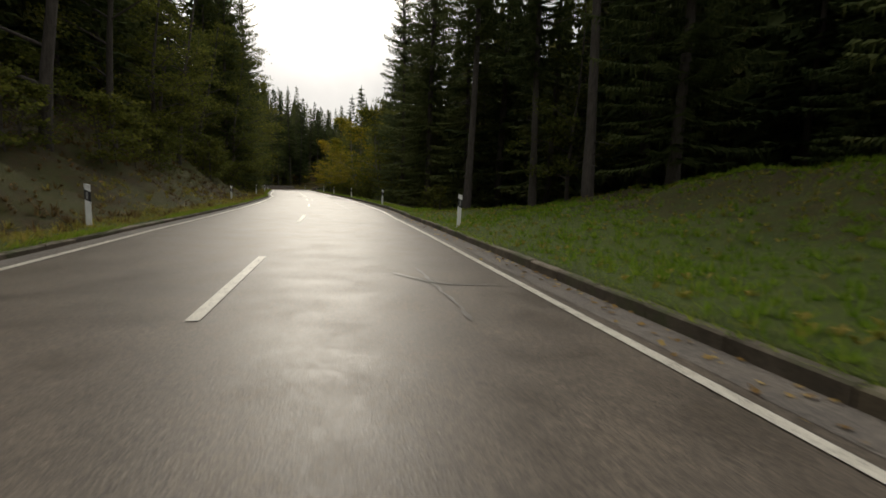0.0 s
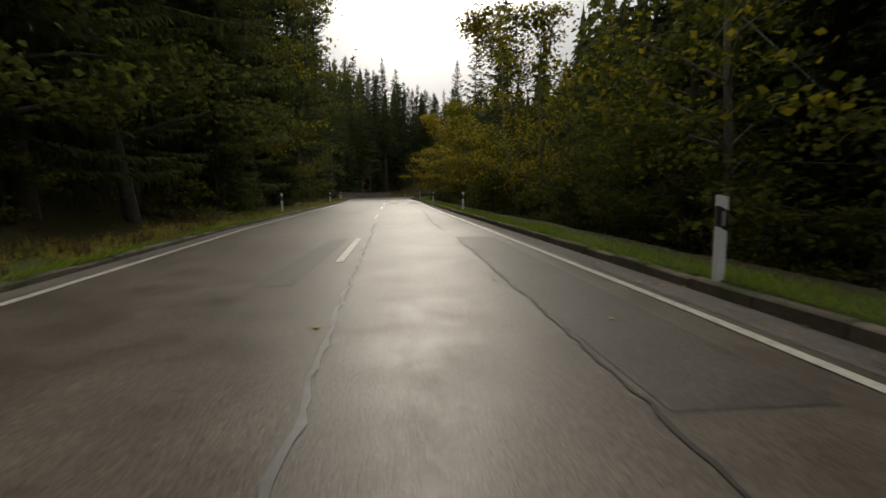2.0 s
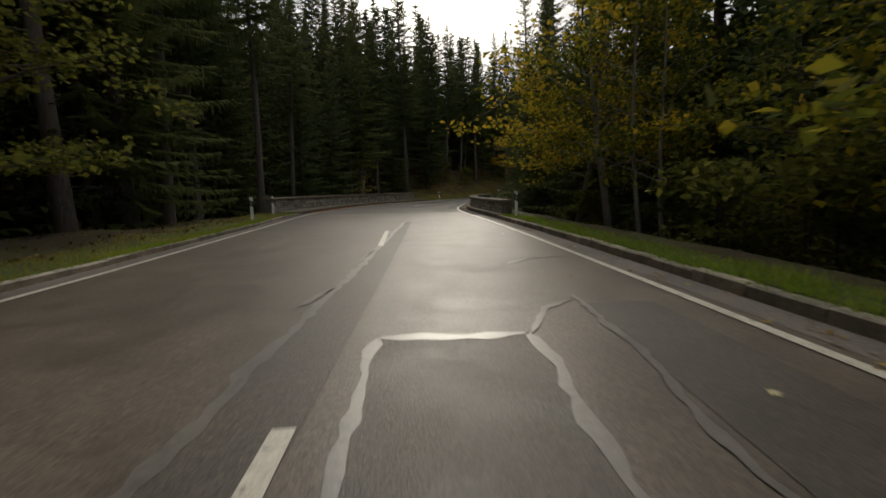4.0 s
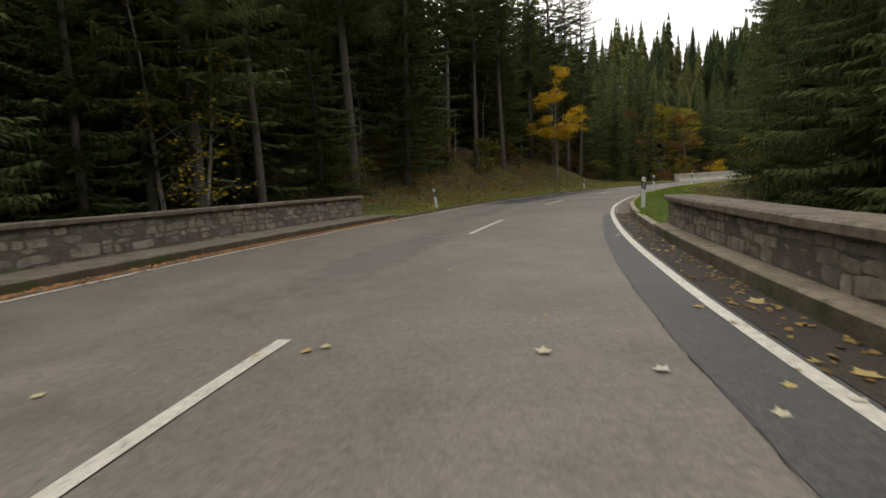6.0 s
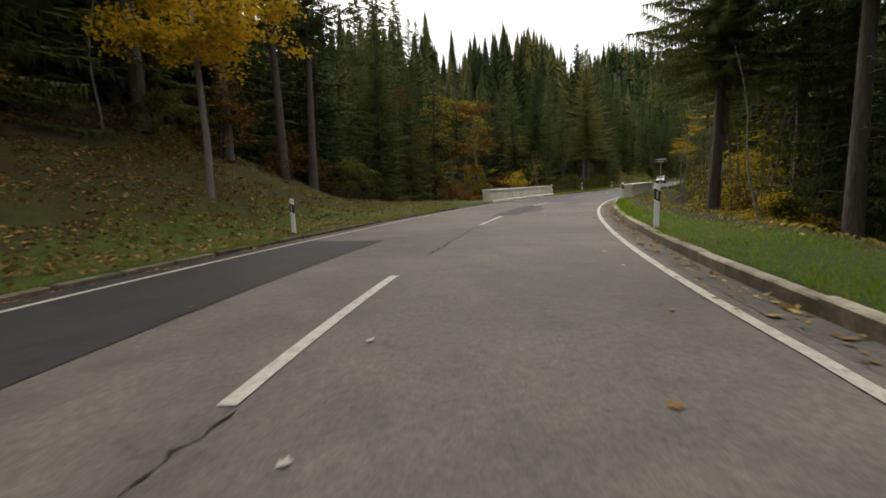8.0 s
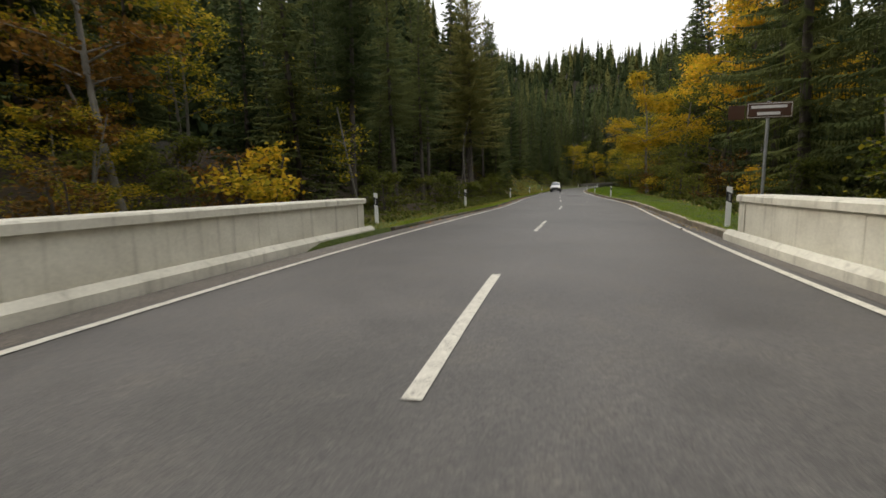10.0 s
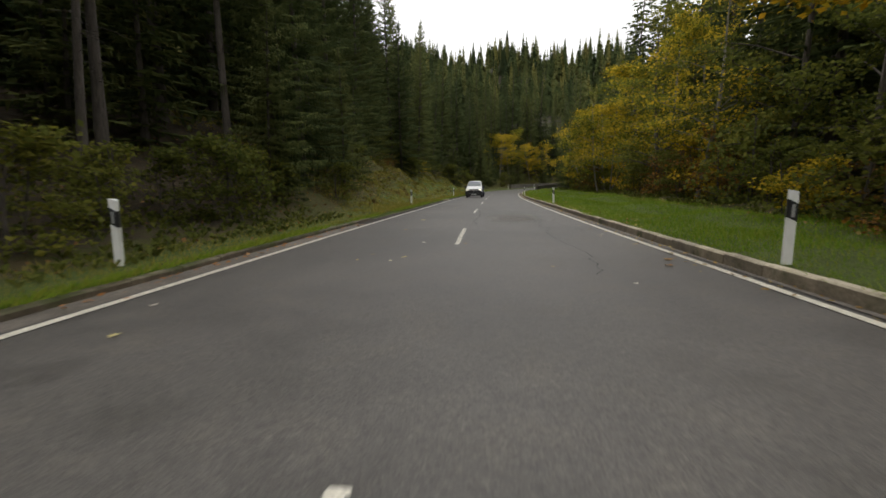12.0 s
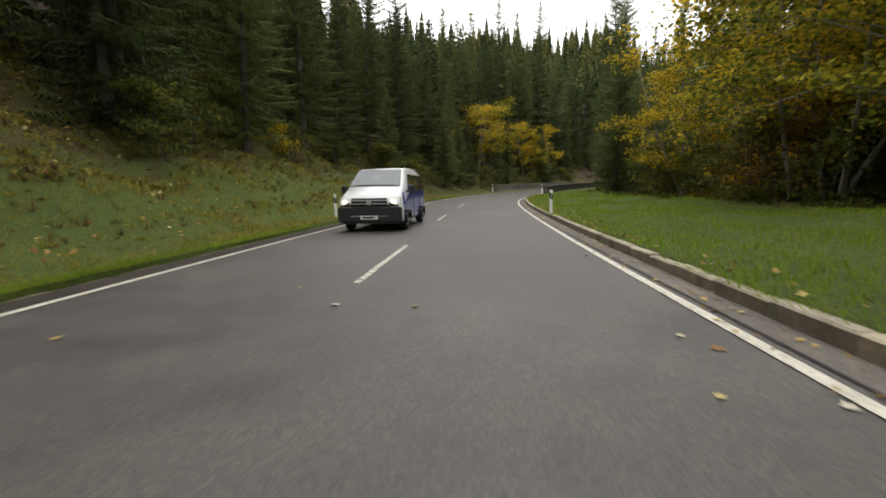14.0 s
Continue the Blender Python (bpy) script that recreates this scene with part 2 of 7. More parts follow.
def cover_mat():
    """Roadside ground: grass, leaf-strewn bank and forest floor with ragged borders, by the mesh's cover value."""
    m = Mat("roadside_ground")
    at_cover = m.n.new("ShaderNodeAttribute")
    at_cover.attribute_name = "cover"
    n1, n2, n3, n4 = m.noise(0.45, 5), m.noise(3.6, 7, 0.7), m.noise(26, 4, 0.75), m.noise(1.5, 6, 0.65)
    grass = m.mix(0.5, m.ramp(n1, [(0.3, (0.058, 0.100, 0.010)), (0.7, (0.100, 0.155, 0.014))]), m.ramp(n2, [(0.3, (0.040, 0.055, 0.009)), (0.55, (0.085, 0.11, 0.013)), (0.75, (0.13, 0.105, 0.024))]))
    bank = m.mix(0.5, m.ramp(n1, [(0.46, (0.072, 0.085, 0.005)), (0.62, (0.058, 0.034, 0.008))]), m.ramp(n2, [(0.3, (0.017, 0.020, 0.003)), (0.5, (0.048, 0.042, 0.008)), (0.74, (0.09, 0.05, 0.015))]))
    floor = m.ramp(n2, [(0.3, (0.020, 0.016, 0.008)), (0.55, (0.046, 0.031, 0.014)), (0.75, (0.09, 0.056, 0.024))])
    wob = m.node("ShaderNodeMath")
    wob.operation = "MULTIPLY_ADD"
    wob.inputs[1].default_value, wob.inputs[2].default_value = 2.4, -1.2
    m.l.new(m.mix(0.5, n4, n2), wob.inputs[0])
    add = m.node("ShaderNodeMath")
    add.operation = "ADD"
    m.l.new(at_cover.outputs["Fac"], add.inputs[0])
    m.l.new(wob.outputs[0], add.inputs[1])
    col = m.mix(value_map(m, add.outputs[0], 0.0, 1.0, 0.35, 0.65), grass, bank)
    col = m.mix(value_map(m, add.outputs[0], 0.0, 1.0, 1.35, 1.65), col, floor)
    m.color(m.mix(1.0, col, m.ramp(n3, [(0.3, (0.5, 0.5, 0.46)), (0.7, (1.45, 1.42, 1.32))]), "MULTIPLY")).set(Roughness=0.95).bump(m.mix(0.5, n3, n2), 1.0, 0.12)
    return m.m


M_COVER = cover_mat()
M_DIRT = ground_mat("gravel_turnout", [(0.3, (0.10, 0.085, 0.065)), (0.7, (0.17, 0.145, 0.115))],
                    [(0.3, (0.09, 0.08, 0.05)), (0.6, (0.16, 0.14, 0.11)), (0.75, (0.2, 0.17, 0.13))])


def leaf_mat(name, stops, trans=0.35, per_tree=0.25, spec=0.12, joined=False):
    """Foliage: colour by island and by tree, partly translucent."""
    m = Mat(name)
    isl = m.n.new("ShaderNodeNewGeometry").outputs["Random Per Island"]
    if joined:
        tint = m.n.new("ShaderNodeAttribute")
        tint.attribute_name = "tint"
        oi = tint.outputs["Fac"]
    else:
        oi = m.n.new("ShaderNodeObjectInfo").outputs["Random"]
    clump = m.noise(0.55, 3)
    f = m.mix(0.45, isl, clump)
    f = m.mix(per_tree, f, oi)
    col = m.ramp(f, stops)
    m.color(col).set(Roughness=0.8)
    m.bsdf.inputs["Specular IOR Level"].default_value = spec
    t = m.n.new("ShaderNodeBsdfTranslucent")
    m.l.new(col, t.inputs["Color"])
    mx = m.n.new("ShaderNodeMixShader")
    mx.inputs["Fac"].default_value = trans
    m.l.new(m.bsdf.outputs["BSDF"], mx.inputs[1])
    m.l.new(t.outputs["BSDF"], mx.inputs[2])
    m.l.new(mx.outputs["Shader"], m.n["Material Output"].inputs["Surface"])
    return m.m


M_SPRUCE = leaf_mat("spruce_needles", [(0.2, (0.034, 0.048, 0.020)), (0.5, (0.080, 0.100, 0.036)), (0.8, (0.145, 0.158, 0.055))], 0.3, 0.4, spec=0.03)
M_WOODS = leaf_mat("distant_spruce_needles", [(0.15, (0.030, 0.046, 0.022)), (0.4, (0.062, 0.082, 0.033)), (0.65, (0.112, 0.128, 0.045)), (0.85, (0.165, 0.16, 0.058))], 0.3, 0.6, spec=0.03, joined=True)
M_LARCH = leaf_mat("larch_needles", [(0.2, (0.07, 0.08, 0.022)), (0.5, (0.145, 0.145, 0.042)), (0.8, (0.23, 0.205, 0.065))], 0.3)
M_GREEN = leaf_mat("green_autumn_leaves", [(0.2, (0.055, 0.072, 0.016)), (0.5, (0.125, 0.14, 0.028)), (0.8, (0.22, 0.21, 0.038))], 0.5)
M_OLIVE = leaf_mat("yellow_green_leaves", [(0.24, (0.05, 0.072, 0.011)), (0.44, (0.15, 0.165, 0.02)), (0.60, (0.38, 0.32, 0.028)), (0.78, (0.64, 0.43, 0.035))], 0.45)
M_GOLD = leaf_mat("golden_leaves", [(0.24, (0.09, 0.105, 0.013)), (0.44, (0.34, 0.28, 0.022)), (0.64, (0.62, 0.42, 0.03)), (0.82, (0.74, 0.40, 0.03))], 0.45)
M_RUST = leaf_mat("rust_leaves", [(0.2, (0.05, 0.04, 0.012)), (0.5, (0.15, 0.085, 0.02)), (0.8, (0.34, 0.17, 0.03))], 0.3)
M_BLADE = leaf_mat("grass_blades", [(0.2, (0.10, 0.19, 0.014)), (0.5, (0.19, 0.30, 0.025)), (0.85, (0.34, 0.34, 0.06))], 0.5)
M_HERB = leaf_mat("bank_herbs", [(0.2, (0.13, 0.145, 0.02)), (0.5, (0.24, 0.235, 0.04)), (0.85, (0.42, 0.32, 0.09))], 0.5)
M_LITTER = leaf_mat("fallen_leaves", [(0.15, (0.12, 0.065, 0.022)), (0.45, (0.30, 0.19, 0.06)), (0.65, (0.50, 0.38, 0.14)), (0.9, (0.62, 0.54, 0.32))], 0.2)

M_CARPET = leaf_mat("leaf_carpet", [(0.15, (0.09, 0.045, 0.018)), (0.45, (0.20, 0.11, 0.042)), (0.68, (0.34, 0.20, 0.075)), (0.9, (0.52, 0.40, 0.17))], 0.2)
M_ROADLEAF = leaf_mat("wet_road_leaves", [(0.1, (0.24, 0.13, 0.05)), (0.35, (0.42, 0.30, 0.11)), (0.6, (0.52, 0.45, 0.20)), (0.8, (0.56, 0.52, 0.44))], 0.1, 0.85, 0.4)
M_DRY = leaf_mat("dead_bracken_and_grass", [(0.2, (0.08, 0.052, 0.02)), (0.5, (0.17, 0.112, 0.045)), (0.85, (0.27, 0.22, 0.07))], 0.35)
M_BROWN_LEAF = leaf_mat("rust_brown_fallen_leaves", [(0.15, (0.13, 0.05, 0.018)), (0.5, (0.32, 0.14, 0.05)), (0.85, (0.5, 0.29, 0.13))], 0.15)


def bark(name, a, b):
    m = Mat(name)
    n = m.noise(3.0, 6, 0.7, stretch=(6, 6, 1.0))
    m.color(m.ramp(n, [(0.3, a), (0.7, b)])).set(Roughness=0.95).bump(n, 0.7, 0.04)
    return m.m


M_BARK = bark("spruce_bark", (0.035, 0.029, 0.024), (0.105, 0.09, 0.076))
M_BARK_PALE = bark("pale_grey_bark", (0.10, 0.092, 0.078), (0.25, 0.235, 0.2))


def plain(name, col, rough=0.5, metal=0.0, coat=0.0, var=0.12):
    m = Mat(name)
    n = m.noise(6, 5)
    c = m.ramp(n, [(0.3, tuple(v * (1 - var) for v in col)), (0.7, tuple(min(1, v * (1 + var)) for v in col))])
    m.color(c).set(Roughness=rough, Metallic=metal)
    m.bsdf.inputs["Coat Weight"].default_value = coat
    return m.m


M_WHITE = plain("white_plastic", (0.74, 0.74, 0.72), 0.45, var=0.06)
M_BLACK = plain("black_plastic", (0.015, 0.015, 0.016), 0.5)
M_REFLECT = plain("grey_reflector", (0.42, 0.42, 0.43), 0.25, 0.3)
M_STEEL = plain("galvanised_steel", (0.38, 0.39, 0.4), 0.45, 0.8)
M_SIGN = plain("brown_sign_face", (0.075, 0.035, 0.02), 0.4)
M_SIGN_WHITE = plain("white_sign_print", (0.7, 0.69, 0.66), 0.5, var=0.05)
M_VAN_WHITE = plain("white_car_paint", (0.76, 0.77, 0.78), 0.25, coat=0.7, var=0.02)
M_VAN_BLUE = plain("blue_car_paint", (0.035, 0.06, 0.34), 0.25, coat=0.7, var=0.05)
M_RUBBER = plain("tyre_rubber", (0.018, 0.018, 0.018), 0.85)
M_RIM = plain("silver_rim", (0.5, 0.5, 0.51), 0.35, 0.8)
M_PLATE = plain("plate_white", (0.7, 0.7, 0.68), 0.4)
M_PRINT = plain("dark_print", (0.02, 0.02, 0.022), 0.5)


def glass(name, col=(0.03, 0.035, 0.04)):
    m = Mat(name)
    m.color(m.ramp(m.noise(2), [(0.3, col), (0.7, tuple(v * 1.3 for v in col))])).set(Roughness=0.04)
    m.bsdf.inputs["Transmission Weight"].default_value = 0.25
    m.bsdf.inputs["IOR"].default_value = 1.5
    return m.m


M_GLASS = glass("tinted_window_glass")
# Windscreen base lifted to pale grey, the sky's reflection put into the colour.
M_SCREEN = glass("sky_toned_windscreen_glass", (0.17, 0.19, 0.2))


def lamp_glow():
    m = Mat("lit_headlight")
    m.set(Base_Color=(0.8, 0.75, 0.6))
    m.bsdf.inputs["Emission Color"].default_value, m.bsdf.inputs["Emission Strength"].default_value = (1.0, 0.86, 0.6, 1), 0.7
    return m.m


M_LAMP = lamp_glow()
M_LENS = glass("headlight_lens", (0.6, 0.6, 0.58))


# ---- the road's line: stations s along it from its start, offsets d to its right ----
CTRL = [(14, -66), (9.5, -46), (5.6, -29), (1.6, -12.5), (-2.26, 3.98), (-5.05, 15.73), (-8.2, 27.4), (-11.7, 38.8), (-15.5, 50.3), (-19.4, 61.8),
        (-23.5, 73.5), (-29.0, 89.0), (-34.2, 103.0), (-38.0, 113.2), (-39.9, 122.5), (-40.3, 130), (-39.9, 137.6), (-38.9, 145.3), (-35.8, 157.2), (-30.6, 168.3),
        (-23.9, 178.9), (-14.6, 190.4), (-6.2, 199.2), (1.9, 207.3), (10.0, 216.0), (18, 224.8), (26.2, 233.6), (34.6, 242.4), (43.1, 251.2), (52.0, 260.0),
        (60.5, 268.2), (66.8, 273.2), (74.5, 277.7), (84.5, 282.0), (97, 285.5), (112, 286.5), (130, 284), (150, 279)]


def road_line():
    p, pts = np.array(CTRL, float), []
    for i in range(1, len(p) - 2):
        a, b, c, e = p[i - 1:i + 3]
        u = np.linspace(0, 1, 40, endpoint=False)[:, None]
        pts.append(0.5 * (2 * b + (c - a) * u + (2 * a - 5 * b + 4 * c - e) * u**2 + (3 * b - a - 3 * c + e) * u**3))
    q = np.concatenate(pts)

    def resample(q, step):
        s = np.r_[0, np.cumsum(np.hypot(*np.diff(q, axis=0).T))]
        t = np.arange(int(s[-1] / step) + 1) * step
        return np.c_[np.interp(t, s, q[:, 0]), np.interp(t, s, q[:, 1])]

    q = resample(q, 0.5)
    w = np.hanning(19)[1:-1]
    w /= w.sum()
    e = np.r_[q[0] + (q[1] - q[0]) * np.arange(-8, 0)[:, None], q, q[-1] + (q[-1] - q[-2]) * np.arange(1, 9)[:, None]]
    return resample(np.c_[np.convolve(e[:, 0], w, "valid"), np.convolve(e[:, 1], w, "valid")], 0.5)


LINE = road_line()
TAN = np.gradient(LINE, axis=0)
TAN /= np.hypot(*TAN.T)[:, None]
STA = np.arange(len(LINE)) * 0.5
S_END = float(STA[-1])


def at(s, d):
    """World x, y of stations s and offsets d (arrays)."""
    s, d = np.broadcast_arrays(np.asarray(s, float), np.asarray(d, float))
    x, y = np.interp(s, STA, LINE[:, 0]), np.interp(s, STA, LINE[:, 1])
    tx, ty = np.interp(s, STA, TAN[:, 0]), np.interp(s, STA, TAN[:, 1])
    over = np.where(s < 0, s, np.where(s > S_END, s - S_END, 0))
    return x + ty * d + tx * over, y - tx * d + ty * over


def heading(s):
    """Degrees about z by which +y turns to the road's direction."""
    return math.degrees(math.atan2(-np.interp(s, STA, TAN[:, 0]), np.interp(s, STA, TAN[:, 1])))


def near(x, y):
    """Station and offset of world points."""
    p = np.c_[np.ravel(x), np.ravel(y)]
    best, idx = np.full(len(p), 1e9), np.zeros(len(p), int)
    sub = LINE[::4]
    for k in range(0, len(p), 4000):
        q = p[k:k + 4000]
        dd = ((q[:, None] - sub[None]) ** 2).sum(-1)
        idx[k:k + 4000] = dd.argmin(1) * 4
    v = p - LINE[idx]
    return idx * 0.5 + (v * TAN[idx]).sum(1), v[:, 0] * TAN[idx, 1] - v[:, 1] * TAN[idx, 0]


def table(*pairs):
    a = np.array(pairs, float)
    return lambda s: np.interp(s, a[:, 0], a[:, 1])


EDGE_R = table((0, 3.8), (48, 3.8), (66, 3.75), (72, 3.93), (96, 3.95), (118, 3.6), (135, 3.65), (150, 3.9), (174, 3.85), (182, 3.7), (192, 3.4),
               (205, 3.35), (212, 3.6), (240, 3.5), (258, 3.95), (277, 4.3), (290, 4.05), (310, 3.9), (328, 3.75), (342, 3.68), (423, 3.65))
EDGE_L = table((0, 3.1), (54, 3.1), (60, 3.28), (97, 3.2), (107, 3.9), (120, 4.1), (145, 4.35), (160, 4.9), (177, 5.15), (188, 4.7), (195, 4.25),
               (204, 4.6), (213, 4.4), (222, 3.95), (234, 3.75), (255, 3.5), (273, 3.3), (288, 3.5), (310, 3.27), (345, 3.4), (423, 3.5))


def climb(s):
    """The road's rise towards the bend at its far end."""
    u = np.clip(np.asarray(s, float) - 348, 0, None)
    return 0.022 * u * u / (u + 8)


GUT_R = table((0, 0.6), (72, 0.7), (118, 0.64), (150, 0.6), (190, 0.6), (240, 0.6), (262, 0.4), (275, 0.3), (293, 0.3), (308, 0.52), (423, 0.55))
KERB_R = lambda s: EDGE_R(s) + GUT_R(s)
KERB_L = lambda s: EDGE_L(s) + np.interp(s, [0, 150, 160, 190, 196, 236, 246, 262, 270], [0.45, 0.45, 0.5, 0.5, 0.5, 0.55, 0.6, 0.6, 0.5])

# Ground beside the road: rise per metre over the first stretch beyond the verge, and further out.
VERGE_L = table((0, 1.0), (90, 1.2), (115, 3.5), (150, 4), (162, 1.6), (192, 1.6), (200, 1.4), (208, 1.1), (225, 1.2), (236, 5), (244, 1.2), (256, 1.2), (264, 2.0), (285, 2.6), (300, 1.6), (345, 1.0), (423, 1.5))
RISE_L = table((0, 0.8), (85, 0.75), (110, 0.5), (140, 0.25), (158, -0.2), (165, -0.9), (190, -0.9), (196, 0.2), (204, 0.52), (222, 0.60), (230, 0.40), (236, 0.12), (241, 0.0), (245, -0.2), (255, -0.2), (262, 0.05), (288, 0.15), (302, 0.55), (320, 0.7), (423, 0.7))
HILL_L = table((0, 0.6), (120, 0.5), (160, 0.3), (185, 0.46), (222, 0.46), (245, 0.34), (300, 0.32), (340, 0.6), (423, 0.5))
VERGE_R = table((0, 0.8), (62, 0.8), (72, 0.9), (150, 1.0), (190, 1.4), (205, 1.7), (236, 1.5), (244, 1.0), (256, 1.0), (262, 3.0), (290, 4.0), (310, 5.0), (345, 7.0), (423, 3))
RISE_R = table((0, 0.27), (58, 0.27), (68, 0.1), (74, -0.35), (100, -0.5), (150, -0.6), (160, -0.9), (188, -0.8), (196, -0.4), (215, -0.35), (238, -0.6), (256, -0.7), (266, -0.15), (290, -0.05), (345, -0.03), (360, -0.6), (423, -0.5))


def terrain(s, d):
    """Height of the ground at station s, offset d."""
    s, d = np.broadcast_arrays(np.asarray(s, float), np.asarray(d, float))
    left = d < 0
    a = np.abs(d)
    kerb = np.where(left, KERB_L(s), KERB_R(s)) + 0.15
    out = np.maximum(a - kerb, 0)
    verge = np.where(left, VERGE_L(s), VERGE_R(s))
    rise = np.where(left, RISE_L(s), RISE_R(s))
    o1 = np.clip(out - verge, 0, 8)
    soft = o1 - 0.7 * (1 - np.exp(-o1 / 0.7))
    z = np.where(left, 0.11, 0.17) + np.where(left, 0.03, 0.05) * np.minimum(out, verge) + rise * soft
    o2 = np.maximum(out - verge - 8, 0)
    hill = np.where(left, HILL_L(s), np.interp(s, [0, 70, 90, 330, 423], [0.05, 0.04, 0.0, 0.02, 0.0]))
    z = z + hill * np.minimum(o2, 45) + 0.2 * np.clip(o2 - 45, 0, 60) * (hill > 0.1)
    z = z + np.where(left, 0, 0.28 * np.clip(o2 - 45, 0, 130))
    return z + climb(s)


def far_hill(x, y):
    """The wooded hill that closes the valley beyond the bend."""
    x, y = np.asarray(x, float) - 37, np.asarray(y, float) - 243
    u = np.clip((np.hypot(x, y) - 190) / 260, 0, 1)
    a = np.degrees(np.arctan2(x, y)) - 42
    return 128 * u * u * (3 - 2 * u) * np.exp(-(a / 32) ** 4) * (1 + 0.05 * np.sin(a * 0.5)) - 9


def rough(x, y, amp=1.0):
    """Small unevenness of natural ground."""
    return amp * (0.10 * np.sin(0.9 * x + 1.3 * np.sin(0.37 * y)) + 0.08 * np.sin(1.31 * y + 2.1 * np.sin(0.29 * x)) + 0.05 * np.sin(2.3 * x - 1.9 * y))


def ground_z(s, d):
    x, y = at(s, d)
    a = np.abs(d)
    kerb = np.where(np.asarray(d) < 0, KERB_L(s), KERB_R(s)) + 0.15
    lumpy = np.where(np.asarray(d) < 0, np.interp(s, [0, 105, 125, 195, 205, 228, 236, 305, 320, 372], [2.4, 2.4, 1, 1, 1.6, 1.6, 1, 1, 2.2, 2.2]), 1.0)
    return terrain(s, d) + rough(x, y) * lumpy * np.clip((a - kerb - 0.6) / 3, 0, 1)


# ---- building helpers ----
def mesh(name, verts, faces, mat, smooth=False):
    me = bpy.data.meshes.new(name)
    me.from_pydata([tuple(v) for v in np.asarray(verts, float).tolist()], [], [tuple(f) for f in faces])
    me.materials.append(mat)
    if smooth:
        me.polygons.foreach_set("use_smooth", [True] * len(me.polygons))
    me.update()
    return me


def part(name, data, mat=None, parent=None, label=""):
    """One mesh object from a bmesh or mesh, under its thing or part."""
    if isinstance(data, bmesh.types.BMesh):
        me = bpy.data.meshes.new(name)
        data.to_mesh(me)
        data.free()
        data = me
    if mat is not None and not data.materials:
        data.materials.append(mat)
    ob = new(name, data)
    if parent is not None:
        ob.parent = parent
    return tagged(ob, label=label)


def structure(ob, label=""):
    return tagged(ob, label=label, kind="structure")


def ribbon(name, s0, s1, d0, d1, z, mat, step=1.0, cols=1, z1=None):
    """A strip of surface along the road from offset d0(s) to d1(s) at height z."""
    f0 = d0 if callable(d0) else (lambda s: np.full_like(s, d0))
    f1 = d1 if callable(d1) else (lambda s: np.full_like(s, d1))
    s = np.linspace(s0, s1, max(2, int((s1 - s0) / step) + 1))
    a, b = f0(s), f1(s)
    v = []
    for k in range(cols + 1):
        x, y = at(s, a + (b - a) * k / cols)
        v.append(np.c_[x, y, climb(s) + (z if z1 is None else z + (z1 - z) * k / cols)])
    v = np.stack(v, 1).reshape(-1, 3)
    n = cols + 1
    faces = [(i * n + k, i * n + k + 1, (i + 1) * n + k + 1, (i + 1) * n + k) for i in range(len(s) - 1) for k in range(cols)]
    return mesh(name, v, faces, mat)


def box_bm(sx, sy, sz, bevel=0.01, at_xyz=(0, 0, 0), bm=None, segs=1):
    own = bm is None
    b = bmesh.new()
    bmesh.ops.create_cube(b, size=1)
    for v in b.verts:
        v.co = Vector((v.co.x * sx, v.co.y * sy, v.co.z * sz)) + Vector(at_xyz)
    if bevel:
        bmesh.ops.bevel(b, geom=b.edges[:], offset=bevel, segments=segs, affect="EDGES")
    if own:
        return b
    me = bpy.data.meshes.new("tmp")
    b.to_mesh(me)
    b.free()
    bm.from_mesh(me)
    bpy.data.meshes.remove(me)
    return bm


